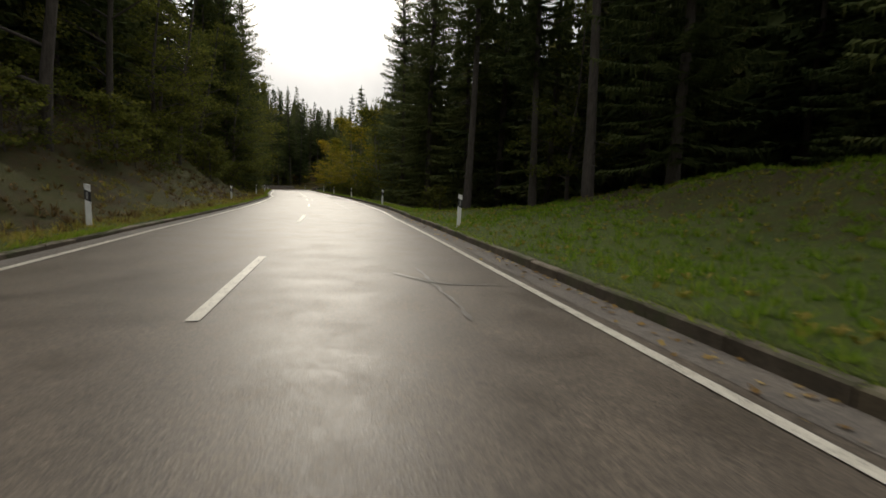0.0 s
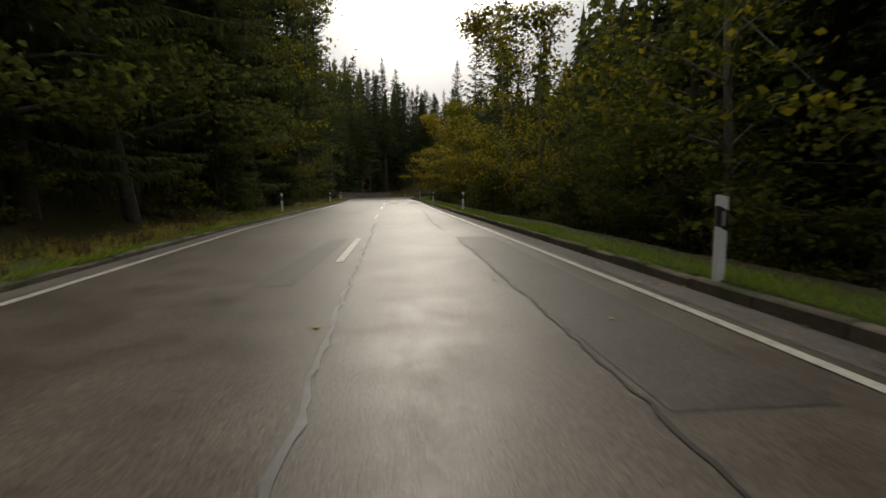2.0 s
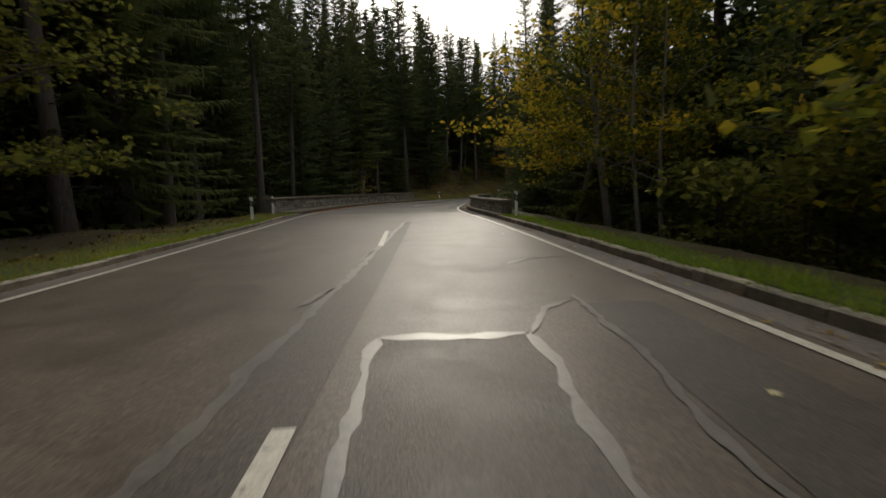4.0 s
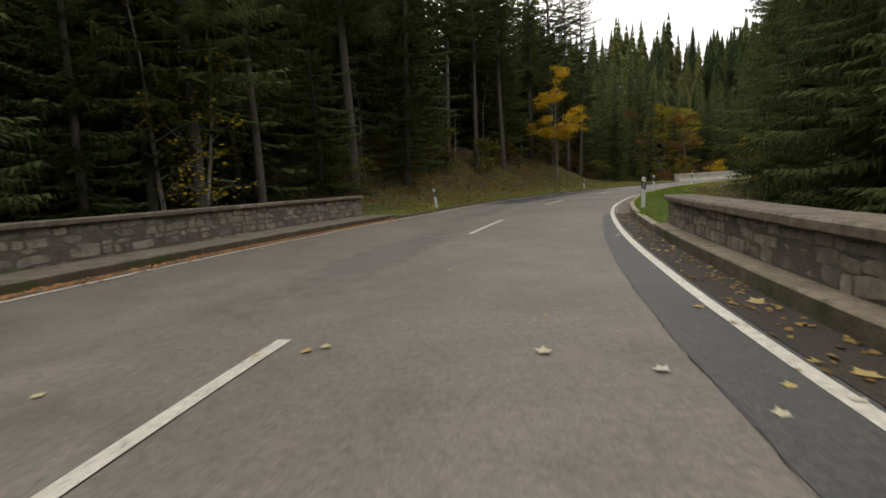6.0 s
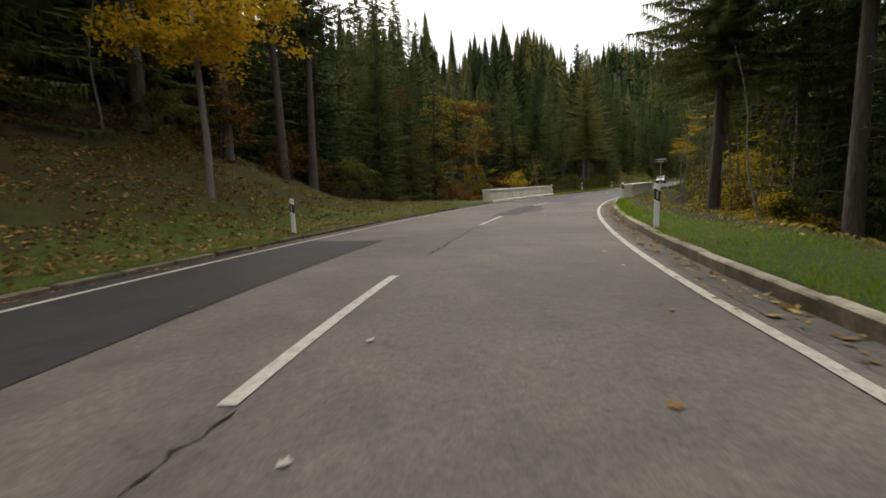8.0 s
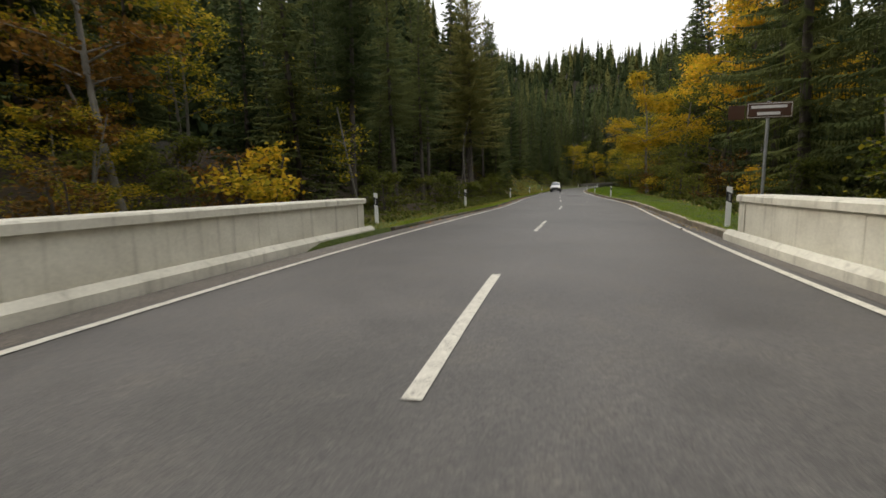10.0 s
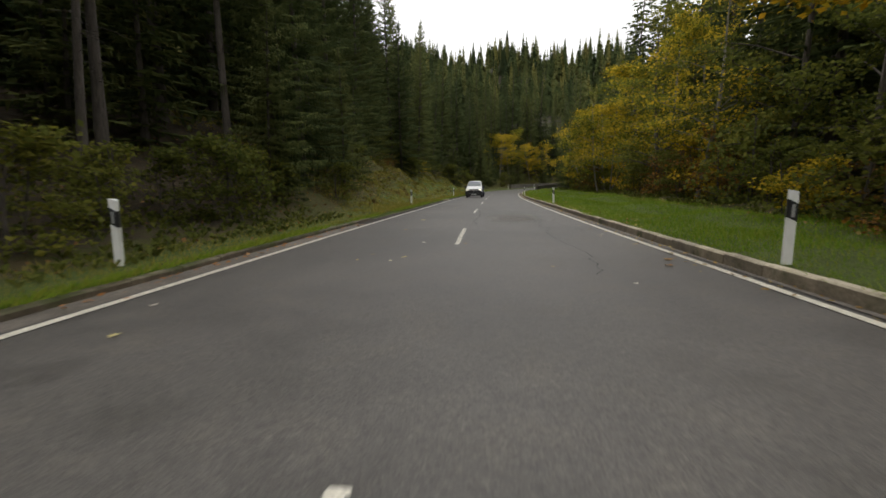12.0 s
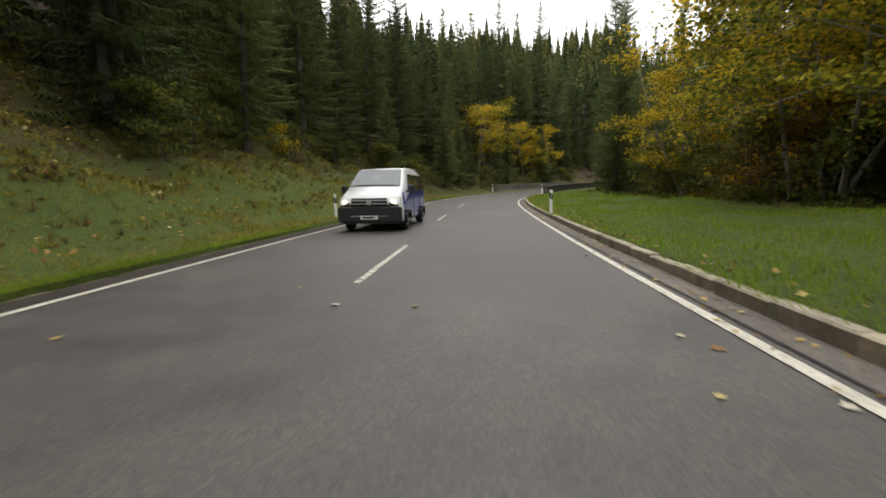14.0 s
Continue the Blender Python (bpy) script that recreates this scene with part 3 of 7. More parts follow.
# ---- ground ----
def build_ground():
    cols = np.r_[-0.02, 0, 0.3, 0.7, 1.2, 1.8, 2.6, 3.4, 4.3, 5.4, 6.6, 8, 9.5, 11, 12.5, 16, 20, 25]
    s = np.arange(0, S_END + 0.1, 1.0)
    for side, nm in ((-1, "verge_left"), (1, "verge_right")):
        k = (KERB_L(s) if side < 0 else KERB_R(s)) + 0.15
        v = []
        for c in cols:
            d = side * (k + c)
            x, y = at(s, d)
            v.append(np.c_[x, y, ground_z(s, d) - (0.6 if c == 25 else 0.4 if c < 0 else 0)])
        v = np.stack(v, 1).reshape(-1, 3)
        n = len(cols)
        faces = []
        for i in range(len(s) - 1):
            for j in range(n - 1):
                q = (i * n + j, i * n + j + 1, (i + 1) * n + j + 1, (i + 1) * n + j)
                faces.append(q if side > 0 else q[::-1])
        if side < 0:
            grassy = np.interp(s, [0, 95, 110, 150, 196, 235, 245, 262, 300, 318, 345, 362, 368], [0.9, 1.0, 1.3, 1.2, 1.8, 2.8, 4, 0.8, 1.2, 3.0, 4.6, 4.2, 0.8])
            bank = np.interp(s, [0, 100, 150, 200, 232, 260, 300, 316, 345, 423], [12, 12, 3, 6, 8, 2.2, 2.6, 9, 13, 3])
        else:
            grassy = np.interp(s, [0, 60, 70, 160, 190, 214, 222, 232, 242, 262, 282, 310, 345, 423], [4.5, 4.0, 0.7, 0.6, 2.5, 1.9, 1.1, 0.45, 0.4, 1.6, 2.4, 5.2, 7.5, 5])
            bank = grassy + np.interp(s, [0, 60, 70, 80, 150, 200, 300, 423], [11, 10, 2, 0.5, 0.5, 2, 2, 2])
        c = np.tile(np.maximum(cols, 0), (len(s), 1))
        g, b = grassy[:, None], bank[:, None]
        cover = np.where(c < g, 0.5 * (c / g) ** 2, 0.5 + np.clip((c - g) / np.maximum(b - g, 0.3), 0, 1))
        cover = np.where(c > b, np.minimum(2.0, 1.5 + (c - b) / 3), cover)
        if side < 0:
            cover = np.where((c > g) & (s[:, None] < 118), np.minimum(2.0, cover + 0.5), cover)
        me = mesh(nm, v, faces, M_COVER, True)
        me.attributes.new("cover", "FLOAT", "POINT").data.foreach_set("value", cover.ravel().astype(np.float32))
        structure(new(nm, me), "grassy roadside ground running back under the trees")
    # the wide sheet below and beyond
    xs, ys = np.arange(-420, 621, 6.0), np.arange(-260, 781, 6.0)
    gx, gy = np.meshgrid(xs, ys)
    st, dd = near(gx, gy)
    z = terrain(np.clip(st, 0, S_END), dd) + rough(gx.ravel() * 0.3, gy.ravel() * 0.3, 3.0)
    z = np.where(np.abs(dd) < 23, np.minimum(z - 1.2, -0.5), z)
    z = np.maximum(np.clip(z, -9, 95), far_hill(gx.ravel(), gy.ravel()))
    n = len(xs)
    faces = [(j * n + i, j * n + i + 1, (j + 1) * n + i + 1, (j + 1) * n + i) for j in range(len(ys) - 1) for i in range(n - 1)]
    me = mesh("ground", np.c_[gx.ravel(), gy.ravel(), z], faces, M_FLOOR, True)
    structure(new("ground", me), "dark forest floor of the valley")


build_ground()

# ---- road surface, gutters and markings ----
S1, S2 = 163.0, 239.6
for nm, a, b, mat, lb in (("road_1", 0, S1, M_WET, "wet worn asphalt road with cracks and patches"),
                          ("road_2", S1, S2, M_GREY, "pale grey-brown weathered asphalt road"),
                          ("road_3", S2, S_END, M_NEW, "dark smooth asphalt road")):
    structure(new(nm, ribbon(nm, a, b, lambda s: -KERB_L(s) - 0.05, lambda s: KERB_R(s) + 0.05, 0.0, mat, 1.0, 6)), lb)
structure(new("gutter_right", ribbon("gutter_right", 0, S_END, lambda s: EDGE_R(s) + 0.2, lambda s: KERB_R(s) + 0.02, 0.004, M_GUTTER)), "dirty gutter strip beside the kerb")
structure(new("gutter_left", ribbon("gutter_left", 0, S_END, lambda s: -KERB_L(s) - 0.02, lambda s: -EDGE_L(s) - 0.14, 0.004, M_GUTTER)), "dirty gutter strip beside the kerb")
structure(new("edge_line_right", ribbon("edge_line_right", 0, S_END, lambda s: EDGE_R(s) - 0.06, lambda s: EDGE_R(s) + 0.06, 0.011, M_PAINT, 0.5)), "worn white edge line")
structure(new("edge_line_left", ribbon("edge_line_left", 0, S_END, lambda s: -EDGE_L(s) - 0.06, lambda s: -EDGE_L(s) + 0.06, 0.011, M_PAINT, 0.5)), "worn white edge line")
centre_line = structure(new("centre_line"), "broken white centre line of worn paint")
CENTRE = table((0, 0), (190, 0), (200, -0.13), (222, -0.2), (245, -0.2), (258, 0.05), (273, 0.18), (283, 0.02), (334, -0.05), (346, -0.35), (423, -0.3))
DASHES = [15.2 + 12.05 * k for k in range(12)] + [174.8] + [186.55 + 12.25 * k for k in range(6)] + [258.2 + 12.05 * k for k in range(13)]
for s in DASHES:
    if s > 258:
        continue
    part("dash", ribbon("dash", s, s + 3.95, lambda q: CENTRE(q) - 0.065, lambda q: CENTRE(q) + 0.065, 0.011, M_PAINT, 0.4), None, centre_line)


def ribbed_dash(s):
    """A dash of sprayed paint worn into short cross blocks."""
    r = random.Random(int(s * 10))
    dash, q = bmesh.new(), s
    while q < s + 3.9:
        L = r.uniform(0.20, 0.27)
        for k in range(3):
            a, b = q + L * k / 3, q + L * (k + 1) / 3 + (0.0 if k < 2 else -r.uniform(0.025, 0.06))
            lo, hi = -0.065 + r.uniform(-0.004, 0.022), 0.065 - r.uniform(-0.004, 0.022)
            pts = []
            for ss, dd in ((a, lo), (a, hi), (b, hi - r.uniform(0, 0.015)), (b, lo + r.uniform(0, 0.015))):
                x, y = at(ss, CENTRE(ss) + dd)
                pts.append(dash.verts.new((float(x), float(y), 0.011 + float(climb(ss)))))
            dash.faces.new(pts[::-1])
        q += L
    bmesh.ops.recalc_face_normals(dash, faces=dash.faces)
    for f in dash.faces:
        if f.normal.z < 0:
            f.normal_flip()
    part("dash", dash, M_PAINT, centre_line)


for s in DASHES:
    if s > 258:
        ribbed_dash(s)


# ---- trees ----
def tube(path, radii, sides=7):
    """Verts and faces of a tapering tube along a path."""
    p = np.asarray(path, float)
    t = np.gradient(p, axis=0)
    t /= np.linalg.norm(t, axis=1)[:, None] + 1e-9
    ref = np.where(np.abs(t[:, 2:3]) > 0.9, [[1.0, 0, 0]], [[0, 0, 1.0]])
    u = np.cross(t, ref)
    u /= np.linalg.norm(u, axis=1)[:, None] + 1e-9
    w = np.cross(t, u)
    a = np.linspace(0, 2 * np.pi, sides, endpoint=False)
    v = p[:, None] + np.asarray(radii)[:, None, None] * (np.cos(a)[None, :, None] * u[:, None] + np.sin(a)[None, :, None] * w[:, None])
    f = [(i * sides + k, i * sides + (k + 1) % sides, (i + 1) * sides + (k + 1) % sides, (i + 1) * sides + k) for i in range(len(p) - 1) for k in range(sides)]
    return v.reshape(-1, 3), f


def join(pieces):
    vs, fs, o = [], [], 0
    for v, f in pieces:
        vs.append(np.asarray(v, float))
        fs += [tuple(i + o for i in q) for q in f]
        o += len(v)
    return np.concatenate(vs), fs


def spruce_meshes(h, bare, width, seed, whorl=0.5, per=7, dead=0, fine=True):
    """Trunk and needle crown of a spruce: drooping boughs of many hanging sprays."""
    r = np.random.default_rng(seed)
    zs = np.linspace(0, h, 9)
    bend = np.c_[0.12 * np.sin(zs * 0.2 + seed), 0.1 * np.cos(zs * 0.23 + seed), zs]
    bend[:, :2] -= bend[0, :2]
    rad = np.interp(zs, [0, 0.6, h], [0.0105 * h + 0.02, 0.0085 * h + 0.015, 0.02])
    pieces = [tube(bend, rad, 8)]
    for _ in range(dead):
        z = r.uniform(0.08, 1.0) * bare * h
        a = r.uniform(0, 6.28)
        L = r.uniform(0.5, 1.6)
        e = np.array([math.cos(a), math.sin(a), r.uniform(-0.35, 0.15)])
        c = np.array([np.interp(z, zs, bend[:, 0]), np.interp(z, zs, bend[:, 1]), z])
        pieces.append(tube([c, c + e * L * 0.5, c + e * L + [0, 0, -0.1 * L]], [0.022, 0.014, 0.005], 4))
    trunk = mesh("trunk", *join(pieces), M_BARK, True)
    verts, faces = [], []
    z = bare * h
    seg = 0.42 if fine is False else 0.125 if fine is True else fine
    while z < h * 0.99:
        f = (z - bare * h) / (h - bare * h)
        reach = width * ((1 - f) ** 0.85) * (0.6 + 0.4 * min(1, f * 5 + 0.3)) * r.uniform(0.82, 1.12) + 0.1
        cx, cy = np.interp(z, zs, bend[:, 0]), np.interp(z, zs, bend[:, 1])
        n = max(4, int(per * (1 - 0.4 * f)))
        a0 = r.uniform(0, 6.28)
        for k in range(n):
            a = a0 + k * 6.283 / n + r.normal(0, 0.28)
            L = reach * (r.uniform(0.72, 1.18) if r.random() < 0.92 or seed == 26 else 1.35)
            up = np.interp(f, [0, 0.5, 1], [-0.34, -0.1, 0.55]) + r.normal(0, 0.09)
            zz = z + r.normal(0, 0.16)
            ca, sa = math.cos(a), math.sin(a)
            m = max(2, int(L / seg))
            ts = (np.arange(m) + r.uniform(0.2, 0.8, m)) / m
            for t0 in ts:
                px, pz = L * t0, up * L * t0 + 0.22 * L * (t0**2) - 0.04 * L
                wdt = (0.16 + 0.30 * min(L, 2.6) * (1 - t0) * (0.35 + t0)) * r.uniform(0.7, 1.3) * (1.15 if fine is False else 0.85)
                ln = seg * (0.55 if fine is False else 0.44)
                tri = []
                for sgn in (-1, 1):
                    tri.append(((px - ln, 0, pz), (px + ln, 0, pz + 0.02), (px + ln * r.uniform(0.8, 2.0) + 0.35 * wdt, sgn * wdt, pz - 0.28 * wdt - r.uniform(0.0, 0.12))))
                hg = r.uniform(0.2, 0.55) * (0.6 + 0.16 * L)
                sd = r.uniform(-0.5, 0.5) * wdt
                tri.append(((px - ln * 0.55, sd * 0.3, pz), (px + ln * 0.55, sd * 0.3, pz), (px + ln * r.uniform(-0.6, 0.8), sd, pz - hg)))
                for w3 in tri:
                    o = len(verts)
                    for w in w3:
                        verts.append((cx + w[0] * ca - w[1] * sa, cy + w[0] * sa + w[1] * ca, zz + w[2]))
                    faces.append((o, o + 1, o + 2))
        z += whorl * r.uniform(0.7, 1.25) * (1 - 0.35 * f)
    o = len(verts)
    for k in range(5):
        a = k * 1.256
        verts += [(bend[-1, 0] + 0.1 * math.cos(a), bend[-1, 1] + 0.1 * math.sin(a), h - 0.55), (bend[-1, 0] + 0.16 * math.cos(a + 0.6), bend[-1, 1] + 0.16 * math.sin(a + 0.6), h - 0.75), (bend[-1, 0], bend[-1, 1], h + 0.5)]
        faces.append((o + 3 * k, o + 3 * k + 1, o + 3 * k + 2))
    return trunk, (verts, faces)


def make_tree(name, trunk, crown, mat, label, category):
    t = new(name)
    part("trunk", trunk, None, t)
    part("crown", mesh("crown", *crown, mat) if isinstance(crown, tuple) else crown, None, t)
    return tagged(t, label, category)


def broadleaf_meshes(h, spread, seed, leaves=4200, leaf=0.2, stem=0.3, multi=1, bark=None, low=0.22, droop=0.0):
    """Trunk with limbs, and a crown of single leaves gathered in uneven sprays."""
    r = np.random.default_rng(seed)
    pieces, tips = [], []
    for st in range(multi):
        lean = r.normal(0, 0.10 if multi == 1 else 0.22, 2)
        n = 7
        zs = np.linspace(0, h * 0.86, n)
        base = r.normal(0, 0.0 if multi == 1 else 0.25, 2)
        path = np.c_[base[0] + lean[0] * zs * 0.5 + 0.15 * np.sin(zs * 0.5 + seed + st), base[1] + lean[1] * zs * 0.5 + 0.15 * np.cos(zs * 0.45 + seed), zs]
        path[:, :2] -= path[0, :2] - base
        r0 = (0.0095 * h + 0.02) * stem / 0.3 / math.sqrt(multi)
        rad = np.interp(zs, [0, h * 0.9], [r0, 0.02])
        pieces.append(tube(path, rad, 7))
        limbs = int((7 + h * 0.62) / math.sqrt(multi))
        for _ in range(limbs):
            z = h * r.uniform(low, 0.84)
            f = (z / h - low) / (0.86 - low)
            a = r.uniform(0, 6.28)
            L = spread * (1 - 0.6 * abs(f - 0.35) ** 1.2) * r.uniform(0.55, 1.1) * (1 - 0.35 * f)
            p0 = np.array([np.interp(z, zs, path[:, 0]), np.interp(z, zs, path[:, 1]), z])
            e = np.array([math.cos(a), math.sin(a), 0.35 + 0.5 * f - droop])
            p1, p2 = p0 + e * L * 0.5, p0 + e * L * np.array([1, 1, 0.8])
            rr = np.interp(z, zs, rad) * 0.45
            pieces.append(tube([p0, p1, p2], [rr, rr * 0.6, 0.008], 5))
            for _ in range(3):
                q = p0 + (p2 - p0) * r.uniform(0.35, 0.95)
                tw = q + r.normal(0, 0.32, 3) * L * [1, 1, 0.6]
                pieces.append(tube([q, tw], [rr * 0.3 + 0.004, 0.004], 3))
                tips += [tw, (q + tw) / 2]
            tips += [p2, p1 * 0.4 + p2 * 0.6]
    trunk = mesh("trunk", *join(pieces), bark or M_BARK_PALE, True)
    tips = np.array(tips)
    clump = r.integers(0, len(tips), leaves)
    size = 0.058 * spread + 0.15
    c = tips[clump] + r.normal(0, 1, (leaves, 3)) * [size, size, size * 0.38]
    c[:, 2] = np.maximum(c[:, 2], 0.25)
    d1 = r.normal(0, 1, (leaves, 3)) * [1, 1, 0.45]
    d1 /= np.linalg.norm(d1, axis=1)[:, None]
    d2 = np.cross(d1, r.normal(0, 1, (leaves, 3)) * [0.5, 0.5, 1])
    d2 /= np.linalg.norm(d2, axis=1)[:, None] + 1e-9
    nrm = np.cross(d1, d2)
    sz = leaf * r.uniform(0.6, 1.25, (leaves, 1))
    v = np.stack([c - d1 * sz * 0.55, c + d2 * sz * 0.42 + nrm * sz * 0.12, c + d1 * sz * 0.6, c - d2 * sz * 0.42 + nrm * sz * 0.12], 1).reshape(-1, 3)
    i = np.arange(leaves) * 4
    return trunk, (v, np.c_[i, i + 1, i + 2, i + 3].tolist())


random.seed(4)
rng = np.random.default_rng(11)
SPRUCE_LABEL = "tall dark green spruce with drooping boughs in the forest"
SPRUCES = {}
for i, (h, bare, width, per) in enumerate(((24, 0.06, 3.3, 7), (21, 0.04, 3.0, 7), (26, 0.30, 3.0, 7), (22, 0.42, 2.6, 7), (15, 0.03, 2.5, 8), (9, 0.02, 1.9, 8), (25, 0.24, 3.9, 10))):
    tr, cr = spruce_meshes(h, bare, width, 20 + i, 0.36 if h < 12 or i == 6 else 0.5, per, dead=16 if bare > 0.2 else 3, fine=0.11 if i == 6 else True)
    SPRUCES[i] = (tr, mesh("crown", *cr, M_SPRUCE), h)
    if i < 5:
        tr, cr = spruce_meshes(h * 0.97, bare, width, 60 + i, 0.72, per, dead=8 if bare > 0.2 else 0, fine=False)
        SPRUCES[10 + i] = (tr, mesh("crown", *cr, M_SPRUCE), h)
        tr, cr = spruce_meshes(h * 0.95, bare, width, 90 + i, 0.75, per, fine=False)
        SPRUCES[20 + i] = (tr, mesh("crown", *cr, M_SPRUCE), h)
cr = spruce_meshes(22, 0.24, 3.9, 41, 0.4, 8)[1]
stem_z = np.array([0, 1.6, 3.0, 5.0, 9.0, 15.0])
fork = mesh("trunk", *join([tube(np.c_[0 * stem_z, 0 * stem_z, stem_z * 1.3], np.interp(stem_z, [0, 1.6, 15], [0.27, 0.18, 0.05]), 9),
                            tube(np.c_[[0, 0.16, 0.6, 0.86, 0.95, 0.8], [0, -0.13, -0.5, -0.72, -0.8, -0.6], stem_z + 0.4], np.interp(stem_z, [0, 1.6, 15], [0.2, 0.2, 0.04]), 8),
                            tube([(0, 0, 4.2), (-0.6, 0.5, 4.5), (-1.5, 1.1, 4.1)], [0.04, 0.03, 0.01], 5), tube([(0.6, -0.5, 5.0), (1.4, -1.3, 4.9), (2.0, -1.8, 4.4)], [0.035, 0.025, 0.008], 5)]), M_BARK, True)
LARCH = (fork, mesh("crown", *cr, M_LARCH), 22)

BROAD = {}
for key, args, mat in (
        ("green_tall", dict(h=17, spread=4.2, seed=3, leaves=4700, leaf=0.168, low=0.12, bark=M_BARK), M_GREEN),
        ("green_tall2", dict(h=14, spread=3.8, seed=5, leaves=4700, leaf=0.16, low=0.08, bark=M_BARK), M_GREEN),
        ("olive", dict(h=13, spread=4.3, seed=8, leaves=5800, leaf=0.168, low=0.2), M_OLIVE),
        ("olive2", dict(h=11, spread=3.8, seed=9, leaves=6200, leaf=0.16, low=0.14, multi=2), M_OLIVE),
        ("gold", dict(h=15, spread=3.9, seed=12, leaves=10500, leaf=0.168, low=0.3), M_GOLD),
        ("gold2", dict(h=11, spread=3.6, seed=13, leaves=7000, leaf=0.151, low=0.14, multi=2), M_GOLD),
        ("gold_fine", dict(h=10, spread=3.2, seed=31, leaves=8500, leaf=0.11, low=0.12, multi=2), M_GOLD),
        ("rust", dict(h=11, spread=2.4, seed=15, leaves=3000, leaf=0.168, low=0.25), M_RUST),
        ("sapling", dict(h=4.6, spread=1.2, seed=17, leaves=420, leaf=0.143, low=0.25, multi=2), M_OLIVE),
        ("slender", dict(h=15, spread=2.6, seed=43, leaves=700, leaf=0.17, low=0.16, multi=2, stem=0.34), M_GOLD),
        ("shrub_green", dict(h=3.0, spread=1.7, seed=19, leaves=1400, leaf=0.15, low=0.03, multi=3, bark=M_BARK), M_GREEN),
        ("shrub_gold", dict(h=2.6, spread=1.4, seed=21, leaves=1500, leaf=0.14, low=0.05, multi=3, bark=M_BARK), M_GOLD),
        ("shrub_rust", dict(h=3.0, spread=1.6, seed=23, leaves=1500, leaf=0.13, low=0.05, multi=3, bark=M_BARK), M_RUST)):
    tr, cr = broadleaf_meshes(**args)
    BROAD[key] = (tr, mesh("crown", *cr, mat), args["h"])

LABELS = {"green_tall": "tall broadleaf tree with dark green autumn foliage", "green_tall2": "broadleaf tree with dark green autumn foliage",
          "olive": "bushy broadleaf tree with yellow-green autumn leaves", "olive2": "bushy broadleaf tree with yellow-green autumn leaves",
          "gold": "slender maple with golden yellow autumn leaves", "gold2": "bushy maple with golden autumn leaves",
          "gold_fine": "bushy roadside maple with small golden leaves", "rust": "small tree with sparse rust-brown autumn leaves", "slender": "slender twin-stemmed maple with sparse yellow leaves", "sapling": "thin sapling with a few yellow-green leaves",
          "shrub_green": "dark green leafy shrub at the forest edge", "shrub_gold": "golden-leaved shrub at the forest edge", "shrub_rust": "rust-brown shrub at the forest edge"}
FIRST = {}
BACK_ROWS = []


def plant(key, s, d, scale=1.0, sink=0.15):
    """Stands one tree on the ground at station s, offset d."""
    x, y = (float(v) for v in at(s, d))
    z = float(ground_z(s, d)) - sink
    if abs(d) > 23:
        z -= 0.6
    m = pose(x, y, z, rng.normal(0, 1.2), rng.normal(0, 1.2), rng.uniform(0, 360))
    if isinstance(key, int) and key >= 20:
        BACK_ROWS.append((key, m @ Matrix.Diagonal((scale, scale, scale, 1))))
        return None
    if key not in FIRST:
        if isinstance(key, int):
            FIRST[key] = make_tree("young_spruce" if key == 5 else "spruce", SPRUCES[key][0], SPRUCES[key][1], None, "young bushy spruce at the forest edge" if key == 5 else "tall spruce with a bare lower trunk and dark green crown" if key % 10 in (2, 3) else SPRUCE_LABEL, "tree")
        elif key == "larch":
            FIRST[key] = make_tree("larch", LARCH[0], LARCH[1], None, "pale yellow-green larch with a forked grey trunk", "tree")
        else:
            FIRST[key] = make_tree("shrub" if key.startswith("shrub") else "sapling" if key == "sapling" else "broadleaf_tree", BROAD[key][0], BROAD[key][1], None, LABELS[key], "shrub" if key.startswith("shrub") else "tree")
        tagged(FIRST[key], group="shrubs along the road" if str(key).startswith("shrub") else "trees along the road")
        ob = FIRST[key]
        ob.matrix_basis = m
    else:
        ob = copy_thing(FIRST[key], m)
    ob.scale = (scale * random.uniform(0.9, 1.1), scale * random.uniform(0.9, 1.1), scale)
    return ob


# Where the wood begins, by side, and what grows there.
WOOD_L = table((0, 9), (95, 9.0), (115, 8.6), (150, 8.6), (165, 9), (192, 10.4), (205, 11.0), (225, 10.8), (236, 13), (246, 9), (258, 8.5), (285, 9.0), (300, 8.5), (312, 9.3), (322, 12.5), (345, 11), (423, 10))
WOOD_R = table((0, 17), (56, 17), (70, 9.5), (85, 8.6), (100, 9.2), (124, 9.4), (130, 10.3), (152, 10.6), (160, 9.5), (188, 10.2), (200, 10.4), (214, 10.4), (236, 10.6), (256, 10.2), (275, 10), (300, 11.5), (330, 14), (352, 13.5), (423, 9))


def pick(options):
    keys, w = zip(*options)
    return random.choices(keys, w)[0]


def stand(s0, s1, side, options, step=3.4, rows=(0, 3.5, 7.5), jitter=1.4, smin=0.8, smax=1.15):
    """A wood's edge from s0 to s1: rows of trees, the front one fullest."""
    for r, back in enumerate(rows):
        s = s0 + random.uniform(0, step)
        while s < s1:
            d = (WOOD_L(s) if side < 0 else WOOD_R(s)) + back + random.uniform(-jitter, jitter)
            ss = s + random.uniform(-1, 1)
            key = pick(options[min(r, len(options) - 1)])
            if side < 0 and isinstance(key, int) and 278 < ss < 294 and d < 11.5:
                s += step
                continue
            plant(key + 10 * min(r, 2) if isinstance(key, int) and key < 5 else key, ss, side * float(d), random.uniform(smin, smax))
            s += step * random.uniform(0.8, 1.3) * (1 + 0.25 * r)


